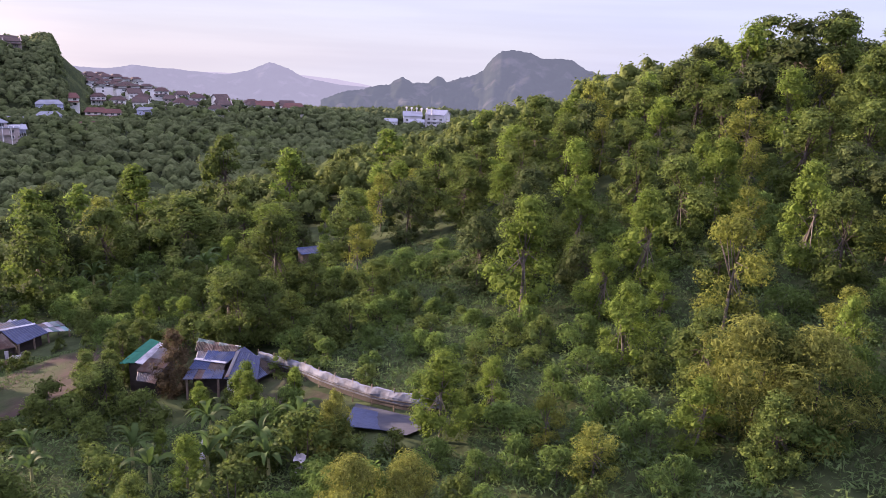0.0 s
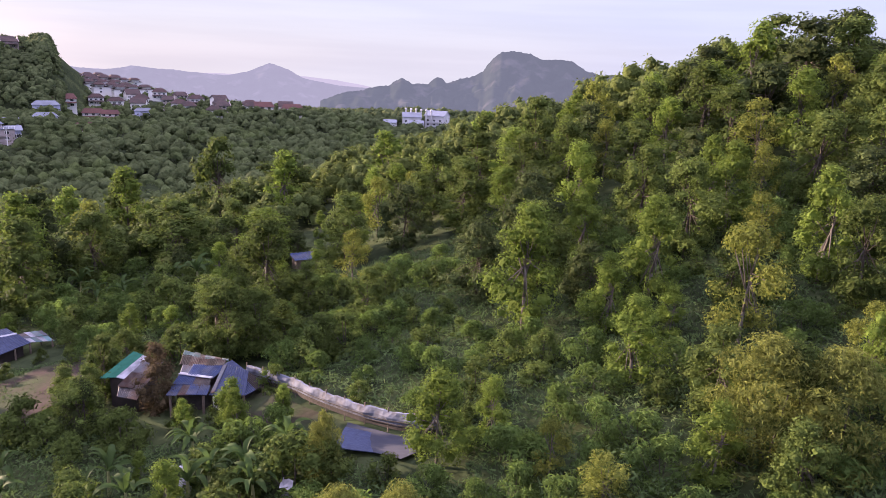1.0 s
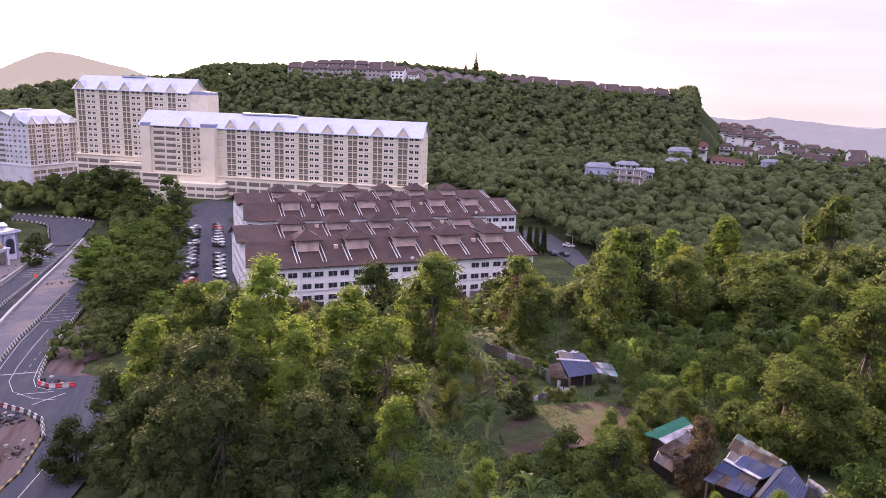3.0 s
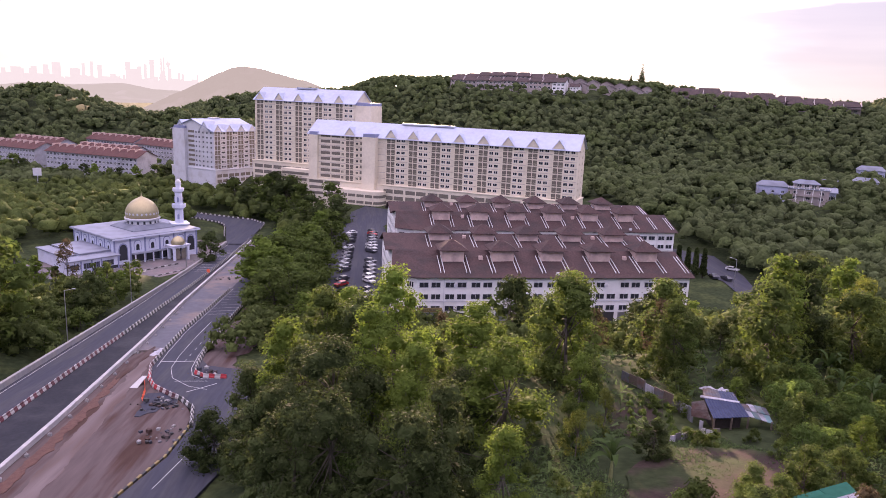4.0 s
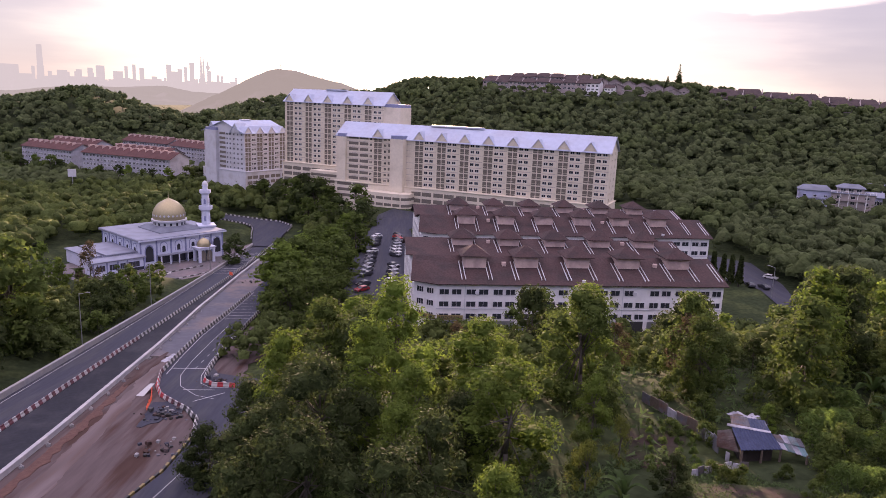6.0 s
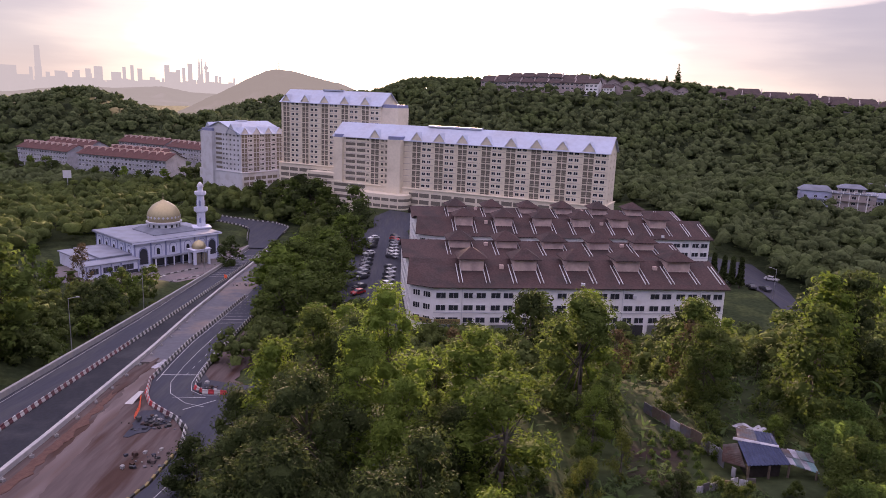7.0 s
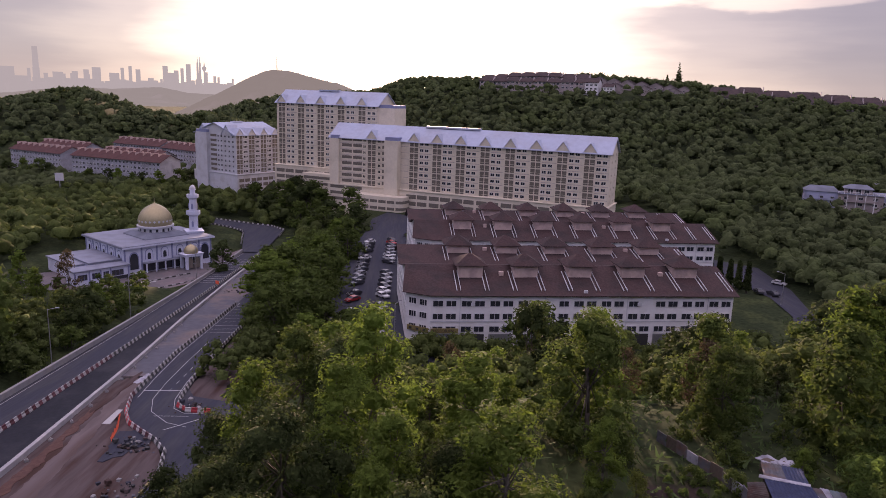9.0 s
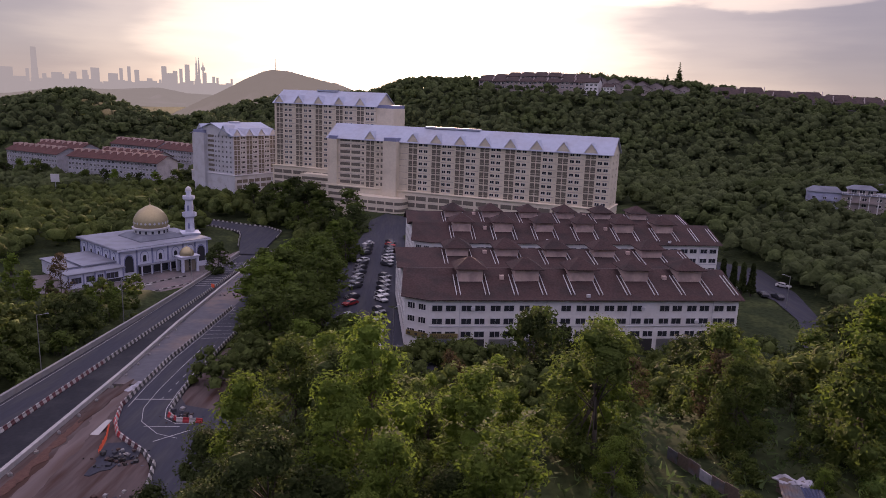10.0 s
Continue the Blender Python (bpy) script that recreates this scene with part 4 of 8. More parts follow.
# low growth over the slopes, and the woods beyond: too many to count
def scatter_quads(seed, want, box, test, size, height):
    rng = np.random.default_rng(seed)
    pts = []
    while len(pts) < want:
        x, y = rng.uniform(box[0], box[1]), rng.uniform(box[2], box[3])
        if test(x, y):
            pts.append((x, y))
    p = np.array(pts)
    g = ground(p[:, 0], p[:, 1])
    lump = np.array([noise.noise(Vector((x * 0.22, y * 0.22, 0.3))) * 0.6 + noise.noise(Vector((x * 0.7, y * 0.7, 1.3))) * 0.4 for x, y in pts])
    top = height * np.clip(0.45 + lump * 0.9, 0.08, 1.4)
    z = g + top * rng.uniform(0.2, 1.0, len(p)) ** 0.6
    c = np.column_stack([p, z])
    k = len(p)
    nrm = rng.normal(size=(k, 3)) * 0.6 + np.array([0, 0, 0.8])
    nrm /= np.linalg.norm(nrm, axis=1)[:, None]
    t = rng.normal(size=(k, 3))
    t -= (t * nrm).sum(1)[:, None] * nrm
    t /= np.linalg.norm(t, axis=1)[:, None]
    b = np.cross(nrm, t)
    s = (size * rng.uniform(0.5, 1.4, k))[:, None]
    return np.stack([c - t * s * 0.5 - b * s * 0.13, c - t * s * 0.4 + b * s * 0.15, c + t * s * 0.55], 1).reshape(-1, 3)


def yard(x, y):
    return math.hypot((x + 36) / 9, (y - 60) / 7) < 1


q = scatter_quads(3, 140000, (-50, 60, 24, 105), lambda x, y: math.hypot(x + 2, y - 15) < 74 and clear_of(x, y, True) and open_spot(x, y), 0.42, 1.5)
structure("undergrowth", quads_mesh("undergrowth", q, GRASS, 3), "dense creepers, ferns and scrub covering the hillside", "undergrowth", "stuff")
q = scatter_quads(8, 18000, (-130, -40, 10, 190), lambda x, y: clear_of(x, y, True) and open_spot(x, y), 0.9, 1.8)
structure("undergrowth", quads_mesh("undergrowth", q, GRASS, 3), "shaded scrub under the trees of the valley", "undergrowth", "stuff")


q = scatter_quads(9, 6000, (-48, -31, 60.5, 70), lambda x, y: math.hypot((x + 39) / 8, (y - 65) / 5) < 1 + 0.3 * noise.noise(Vector((x * 0.5, y * 0.5, 4))), 0.3, 0.35)
structure("grass", quads_mesh("grass", q, GRASS, 3), "short rough grass over the yard", "grass", "stuff")


def woods(seed, yaw0, yaw1, d0, d1, each, spread, height, leaf_size, per, test, label, leaf=LEAF_FAR, lobes=3):
    """A wood over a fan of ground seen from the path: one crown for every so many square metres."""
    rng = np.random.default_rng(seed)
    want = int(radians(yaw1 - yaw0) * (d1 * d1 - d0 * d0) / 2 / each)
    d = np.sqrt(rng.uniform(d0 * d0, d1 * d1, want))
    a = np.radians(rng.uniform(yaw0, yaw1, want))
    xs, ys = -8 - d * np.sin(a), 15 + d * np.cos(a)
    gs = ground(xs, ys)
    cs, rs = [], []
    for x, y, g in zip(xs, ys, gs):
        if not test(x, y):
            continue
        h = height * rng.uniform(0.8, 1.2)
        r = spread * rng.uniform(0.7, 1.3)
        if lobes > 4:
            # near enough to see the clumps of each crown
            for k in range(lobes):
                a, out = 2.4 * k + x, math.sqrt((k + 0.5) / lobes)
                cs.append((x + r * 0.85 * out * math.cos(a), y + r * 0.85 * out * math.sin(a), g + h - 1.4 - h * 0.62 * out**1.6 * rng.uniform(0.7, 1.2)))
                rs.append(r * rng.uniform(0.3, 0.5))
            continue
        cs.append((x, y, g + h - r * 0.9))
        rs.append(r * 0.92)
        for a in rng.uniform(0, 6.28, lobes - 1):
            cs.append((x + r * 0.6 * math.cos(a), y + r * 0.6 * math.sin(a), g + h - r * rng.uniform(0.9, 1.6)))
            rs.append(r * rng.uniform(0.45, 0.7))
    c, r = np.array(cs), np.array(rs)
    q = leaves(rng, c, r, int(per * len(c)), leaf_size, 0.7, 0.0, 0.4)
    structure("woods", foliage_mesh("woods", q, tufts(rng, c, r * (0.78 if lobes > 4 else 0.9), TUFT, 0.4), leaf, True), label, "woods", "stuff")


def free_of_houses(x, y):
    """Keeps the hilltop rows and the villas on the far slope in sight."""
    for (ax, ay), (bx, by), w in (((-452, 494), (-347, 575), 12), ((-437, 485), (-335, 562), 11), ((-556, 336), (-492, 400), 13), ((-540, 330), (-486, 386), 14), ((-504, 398), (-452, 470), 12), ((-490, 388), (-448, 448), 10), ((-488, 376), (-462, 396), 12)):
        dx, dy = bx - ax, by - ay
        t = min(1, max(0, ((x - ax) * dx + (y - ay) * dy) / (dx * dx + dy * dy)))
        if (x - ax - t * dx) ** 2 + (y - ay - t * dy) ** 2 < w * w:
            return False
    for bx, by in ((-243, 434), (-258, 508), (-236, 508), (-132, 552), (-246, 424), (-222, 516)):
        if (x - bx) ** 2 + (y - by) ** 2 < 170:
            return False
    return not (-365 < x < -115 and 545 < y < 740 and (x + 352) * 0.67 + (y - 722) * 0.74 < 14 and wild.random() < 0.8)


def wood_ok(x, y):
    if not clear_of(x, y, False):
        return False
    if math.hypot(x + 5, y - 20) < 100:
        return False
    for bx, by, r in BUILT_ROWS + BUILT + BEND:
        if (x - bx) ** 2 + (y - by) ** 2 < r * r:
            return False
    return True


# round spots kept free for buildings and open ground: x, y, radius
BUILT_ROWS = [(-622, -8, 16), (-602, 6, 16), (-584, 16, 16), (-560, 34, 19), (-542, 50, 19), (-524, 64, 18), (-508, 76, 15), (-578, 52, 14), (-556, 70, 14), (-618, 20, 14), (-630, 8, 14), (-642, 60, 16), (-622, 74, 16), (-604, 88, 16), (-582, 100, 16), (-566, 108, 15)]
BEND = [(-300, 70, 12), (-316, 74, 13), (-330, 80, 14), (-345, 86, 14), (-318, 92, 16), (-335, 98, 16), (-352, 98, 16), (-372, 90, 13), (-390, 80, 12), (-318, 104, 9)]
BUILT = [(-300, 190, 56), (-265, 215, 40), (-352, 152, 22), (-385, 154, 30), (-428, 124, 14), (-452, 118, 18), (-215, 308, 12), (-200, 320, 15), (-205, 298, 12), (-192, 304, 10), (-20, 486, 20), (-205, 376, 14),
         (-245, 34, 30), (-262, 14, 22), (-290, 30, 40), (-232, 20, 16), (-342, 97, 15), (-375, 88, 12), (-404, 68, 10), (-205, 226, 12), (-185, 216, 13), (-165, 207, 13), (-150, 200, 13), (-138, 192, 12), (-130, 180, 10)]
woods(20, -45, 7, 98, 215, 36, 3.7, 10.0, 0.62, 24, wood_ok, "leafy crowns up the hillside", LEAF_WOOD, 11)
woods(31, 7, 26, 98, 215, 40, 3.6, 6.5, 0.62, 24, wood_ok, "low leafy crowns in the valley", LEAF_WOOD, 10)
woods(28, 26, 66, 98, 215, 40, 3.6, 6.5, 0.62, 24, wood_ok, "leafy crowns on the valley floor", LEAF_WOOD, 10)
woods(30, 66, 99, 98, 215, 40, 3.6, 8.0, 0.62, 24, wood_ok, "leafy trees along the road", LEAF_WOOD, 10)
woods(21, 25, 66, 213, 420, 27, 3.4, 9.0, 0.75, 11, wood_ok, "dark wooded hillside and valley floor")
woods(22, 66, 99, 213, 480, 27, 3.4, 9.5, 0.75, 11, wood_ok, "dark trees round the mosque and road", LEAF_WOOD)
woods(23, -8, 26, 213, 620, 40, 3.8, 9.0, 0.9, 8, lambda x, y: wood_ok(x, y) and free_of_houses(x, y), "wooded valley between the houses", lobes=2)
woods(24, 26, 74, 420, 740, 25, 3.5, 9.0, 1.0, 5, lambda x, y: wood_ok(x, y) and free_of_houses(x, y), "wooded hill below the hilltop houses", lobes=2)
woods(25, 72, 99, 480, 860, 40, 4.2, 9.5, 1.2, 5, wood_ok, "wooded hills to the west", lobes=2)
woods(26, 8, 30, 600, 900, 130, 5.0, 8.0, 1.3, 6, lambda x, y: free_of_houses(x, y), "wooded slopes round the terraced houses", lobes=2)
woods(27, 60, 84, 850, 1120, 80, 5.0, 10.0, 1.8, 5, wood_ok, "far wooded ridge against the light", lobes=2)
woods(29, 20, 36, 560, 760, 8, 3.4, 9.0, 1.0, 5, lambda x, y: -6 < (x + 346) * 0.881 + (y - 625) * 0.473 < 20 and -480 < x < -300, "trees clinging to the steep end of the hill", lobes=2)


# ---- buildings ----
def basis(x, y, z, ax, ay):
    """Axes at a place: its x runs along (ax, ay), its y to the left of that, z up."""
    k = math.hypot(ax, ay)
    ax, ay = ax / k, ay / k
    return Matrix(((ax, -ay, 0, x), (ay, ax, 0, y), (0, 0, 1, z), (0, 0, 0, 1)))


def lattice(name, xs, zs, holes, y0, y1, material, fill=None):
    """A pierced panel in one piece: a grid of cells between the lines xs and zs, without those in holes, from y0 back to y1."""
    nx, nz = len(xs), len(zs)
    v = [(x, y, z) for y in (y0, y1) for z in zs for x in xs]
    k = nx * nz

    def idn(i, j, back):
        return back * k + j * nx + i

    solid = {(i, j) for i in range(nx - 1) for j in range(nz - 1)} - set(holes)
    f = []
    for i, j in sorted(solid):
        f.append((idn(i, j, 0), idn(i + 1, j, 0), idn(i + 1, j + 1, 0), idn(i, j + 1, 0)))
        for (di, dj), (a, b) in (((-1, 0), ((i, j + 1), (i, j))), ((1, 0), ((i + 1, j), (i + 1, j + 1))), ((0, -1), ((i, j), (i + 1, j))), ((0, 1), ((i + 1, j + 1), (i, j + 1)))):
            if (i + di, j + dj) not in solid:
                f.append((idn(*b, 0), idn(*a, 0), idn(*a, 1), idn(*b, 1)))
    sh = Shape().add(v, f)
    if fill:
        sh.f += [(idn(i, j, 1), idn(i + 1, j, 1), idn(i + 1, j + 1, 1), idn(i, j + 1, 1)) for i, j in holes]
        sh.m += [1] * len(holes)
        return sh.mesh(name, material, fill)
    return sh.mesh(name, material)


def window_mesh(w, h, bars=1, casing=WHITE_WALL, deep=0.12, fill=None):
    """A window standing on its sill at the origin, its face towards -y."""
    t = 0.09
    xs, holes = [-w / 2 - t, -w / 2], [(1, 1)]
    for i in range(1, bars + 1):
        x = -w / 2 + w * i / (bars + 1)
        xs += [x - 0.035, x + 0.035]
        holes.append((2 * i + 1, 1))
    xs += [w / 2, w / 2 + t]
    return lattice("window", xs, [-t, 0, h, h + t], holes, -deep, -0.02, casing, fill)


def pane_mesh(w, h):
    return Shape().box(-w / 2, w / 2, -0.05, 0.02, 0, h).mesh("pane", GLASS)


WIN = {}


def window(parent, x, y, z, w=1.8, h=1.3, bars=2, turn=0.0, casing=WHITE_WALL, far=False):
    if far:
        if (w, h, bars, casing.name, far) not in WIN:
            WIN[(w, h, bars, casing.name, far)] = window_mesh(w, h, bars, casing, 0.12, GLASS)
        return part("window", WIN[(w, h, bars, casing.name, far)], parent, m=pose(x, y, z, 0, 0, turn))
    key = (w, h, bars, casing.name)
    if key not in WIN:
        WIN[key] = (window_mesh(w, h, bars, casing), pane_mesh(w, h))
    ob = part("window", WIN[key][0], parent, m=pose(x, y, z, 0, 0, turn))
    part("pane", WIN[key][1], ob)
    return ob


def gable_roof(x0, x1, y0, y1, z, rise, over=0.6, thick=0.18, hip=0.0, sh=None, slot=0):
    """A pitched roof with its ridge along x; hip: how far the ridge ends draw in."""
    sh = sh or Shape()
    ym = (y0 + y1) / 2
    drop = rise * over / ((y1 - y0) / 2)
    a, b = (x0 - over, y0 - over, z - drop), (x1 + over, y0 - over, z - drop)
    c, d = (x1 + over, y1 + over, z - drop), (x0 - over, y1 + over, z - drop)
    r0, r1 = (x0 - over + hip, ym, z + rise), (x1 + over - hip, ym, z + rise)
    sh.slab([a, b, r1, r0], thick, slot)
    sh.slab([c, d, r0, r1], thick, slot)
    if hip:
        sh.slab([b, c, r1], thick, slot)
        sh.slab([d, a, r0], thick, slot)
    return sh


# three shop-house blocks with brown roofs
STRIPE = Shape().box(-0.06, 0.06, -1.6, 6.2, -0.1, 0.2).mesh("parapet_strip", GREY_WALL)


def shop_block(name, m, units, unit, depth, tall, left_cut, label, front_windows=True):
    """Back-to-back rows of shop houses: four storeys, two ridges with a valley between, and light-well turrets along the ridges."""
    top = thing(name, m, label, "shop houses", "shop-house blocks")
    length = units * unit
    sh = Shape()
    sh.slab([(0, 0, tall), (length, 0, tall), (length, depth, tall), (-left_cut, depth, tall), (-left_cut, 3.4, tall)], tall + 3.0)
    part("wall", sh.mesh("wall", WHITE_WALL), top)
    rise, half = 4.2, depth / 4
    for k in range(2):
        y0 = k * depth / 2
        sh = Shape()
        o, e = 0.9, (0.9 if k == 0 else 0.0)
        zl = tall + 0.1
        r = tall + rise
        y_low, y_top, y_far = (y0 - e, y0 + half, y0 + 2 * half + (0.9 if k else 0.0))
        z_low = zl if k == 0 else zl + 1.6
        z_far = zl + 1.6 if k == 0 else zl
        if k == 0:
            sh.slab([(-o * 0.3, y_low, z_low), (length + o, y_low, z_low), (length + o, y_top, r), (-left_cut, y_top, r), (-left_cut - o, 3.4 - e, z_low)], 0.2)
        else:
            sh.slab([(-left_cut - o, y_low, z_low), (length + o, y_low, z_low), (length + o, y_top, r), (-left_cut - o, y_top, r)], 0.2)
        sh.slab([(length + o, y_far, z_far), (-left_cut - o, y_far, z_far), (-left_cut - o, y_top, r), (length + o, y_top, r)], 0.2)
        # gable ends under the roof
        for x in (-left_cut + 0.1, length - 0.1):
            ys = max(y_low, 0.3) if x > 0 or k else 3.4
            sh.add([(x, ys, tall - 0.1), (x, y_far, tall - 0.1), (x, y_far, z_far - 0.15), (x, y_top, r - 0.2), (x, ys, z_low - 0.1)], [(0, 1, 2, 3, 4)], 1)
        part("roof", sh.mesh("roof", ROOF_TILE, WHITE_WALL), top)
        slope = (r - z_low) / (y_top - y_low)
        tilt = math.degrees(math.atan(slope))
        for i in range(1, units + 1):
            for dx in (-0.42, 0.42):
                x = i * unit + dx - (0.0 if i < units else 0.3)
                part("parapet_strip", STRIPE, top, m=pose(x, y_low + 3.4, z_low + 3.4 * slope, tilt, 0, 0))
            if i % 3 == 0:
                part("roof_vent", Shape().box(-0.5, 0.5, -0.4, 0.4, -0.4, 0.7).mesh("roof_vent", PINK_WALL), top, m=pose(i * unit - 2.2, y_low + 8.0, z_low + 8.0 * slope))
        n = int(length // 12.6)
        for i in range(n + 1):
            x = 9.5 + 12.6 * i
            if x > length - 3:
                continue
            yt = y0 + half - 2.2
            zt = tall + rise + 1.6
            t = Shape().box(x - 2.7, x + 2.7, yt - 2.7, yt + 2.9, tall + 1.5, zt).mesh("turret_wall", PINK_WALL)
            tw = part("turret", t, top, "faded pink light-well turret")
            t = gable_roof(x - 2.7, x + 2.7, yt - 2.7, yt + 2.9, zt, 1.6, 0.95, 0.15, 3.4)
            part("turret_roof", t.mesh("turret_roof", ROOF_TILE), tw)
            t = Shape().box(x - 2.1, x + 2.1, yt - 2.75, yt - 2.65, zt - 0.75, zt - 0.25).mesh("louvre", BLACK)
            part("louvre", t, tw)
    if front_windows:
        for i in range(units):
            for dx in (0.27, 0.73):
                for zz in (1.35, 4.25, 7.15):
                    if (i * 7 + int(dx * 10) + int(zz)) % 13 == 5 and zz < 3:
                        continue
                    window(top, (i + dx) * unit, 0, tall - zz - 1.2, 2.1, 1.2, 1, casing=GREY_WALL)
            part("sill_band", Shape().box(i * unit + 0.02, (i + 1) * unit - 0.02, -0.16, 0.0, tall - 6.05, tall - 5.85).mesh("sill_band", GREY_WALL), top)
            if i % 3 == 1:
                part("downpipe", Shape().tube([(0.07, -2.0), (0.07, tall)], 6, i * unit + 0.25, -0.12).mesh("downpipe", GREY_WALL), top)
            if i % 2:
                ac = Shape().box(i * unit + 2.6, i * unit + 3.4, -0.5, 0.0, tall - 5.2 + (i % 3) * 2.9, tall - 4.6 + (i % 3) * 2.9)
                part("air_conditioner", ac.mesh("air_conditioner", GREY_WALL), top, "grey air-conditioner box")
            shop = Shape().box(i * unit + 0.5, (i + 1) * unit - 0.5, -0.06, 0.0, 0.1 - 0.4, 2.7)
            part("shutter", shop.mesh("shutter", (ROOF_GREY, BLACK, METAL)[i % 3]), top, "ground-floor shop shutter")
        cut = math.hypot(left_cut, 3.4)
        face = math.degrees(math.atan2(-3.4, left_cut))
        for f in (0.28, 0.72):
            for zz in (1.35, 4.25, 7.15):
                window(top, -left_cut + left_cut * f, 3.4 - 3.4 * f, tall - zz - 1.2, 1.7, 1.25, 2, face)
    for yy in np.arange(6, depth - 3, 4.2):
        for zz in (1.35, 4.25, 7.15):
            window(top, length, float(yy), tall - zz - 1.2, 1.7, 1.25, 2, 90)
            if front_windows:
                window(top, -left_cut, float(yy), tall - zz - 1.2, 1.7, 1.25, 2, -90)
    return top


shop_block("shop_house_block", basis(-146, 90.5, -7.5, 0.35, 0.936), 11, 6.27, 44, 11.6, 5.0, "white four-storey shop-house block with brown tiled roofs")
shop_block("shop_house_block", basis(-146 - 0.936 * 58 + 0.35 * 6, 90.5 + 0.35 * 58 + 0.936 * 6, -7.5, 0.35, 0.936), 14, 6.27, 42, 12.0, 5.0,
           "white shop-house block behind, with brown roofs and turrets")
# the corner restaurant's sign: its first word is a name, drawn as bars
sign = thing("sign_board", basis(-146, 90.5, -7.5, 0.35, 0.936), "yellow restaurant sign board on the shop corner", "sign")
part("board", Shape().box(0.2, 6.2, -0.42, -0.22, 3.05, 4.1).mesh("board", YELLOW), sign)
part("board", Shape().box(-0.5, 0.5, -0.1, 0.1, 0, 1.05).mesh("board", YELLOW), sign, m=pose(-2.5, 1.3, 3.05, 0, 0, -34) @ Matrix.Diagonal((5.2, 1, 1, 1)))
for i in range(3):
    part("bar", Shape().box(-0.35, 0.35, -0.14, -0.1, 0.3, 0.75).mesh("bar", BLACK), sign, m=pose(-4.0 + 1.45 * i, 2.3 - 0.98 * i, 3.05, 0, 0, -34))
txt = bpy.data.curves.new("lettering", "FONT")
txt.body, txt.size, txt.extrude = "RESTORAN", 0.95, 0.02
txt.materials.append(BLACK)
part("lettering", txt, sign, m=pose(0.5, -0.44, 3.25, 90, 0, 0))


# apartment blocks of cream plaster with pale blue metal roofs
LOGGIAS = {wall: lattice("balcony", [-2.44, -2.16, -0.14, 0.14, 2.16, 2.44], [-0.12, 0.12, 0.85, 0.93, 2.5, 2.66], [(1, 1), (3, 1), (1, 3), (3, 3)], -0.28, 0.01, wall) for wall in (CREAM_WALL, GREY_WALL)}
# dark sheet behind the rail: the bay's shade is painted on the wall
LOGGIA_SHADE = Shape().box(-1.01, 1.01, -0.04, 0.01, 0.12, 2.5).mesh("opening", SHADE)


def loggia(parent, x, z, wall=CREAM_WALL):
    """A pair of balcony bays with slab, rail and side fins, backed by painted-shade sheets."""
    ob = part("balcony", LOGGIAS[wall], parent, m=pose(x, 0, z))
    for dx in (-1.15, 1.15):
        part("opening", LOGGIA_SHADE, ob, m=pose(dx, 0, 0))


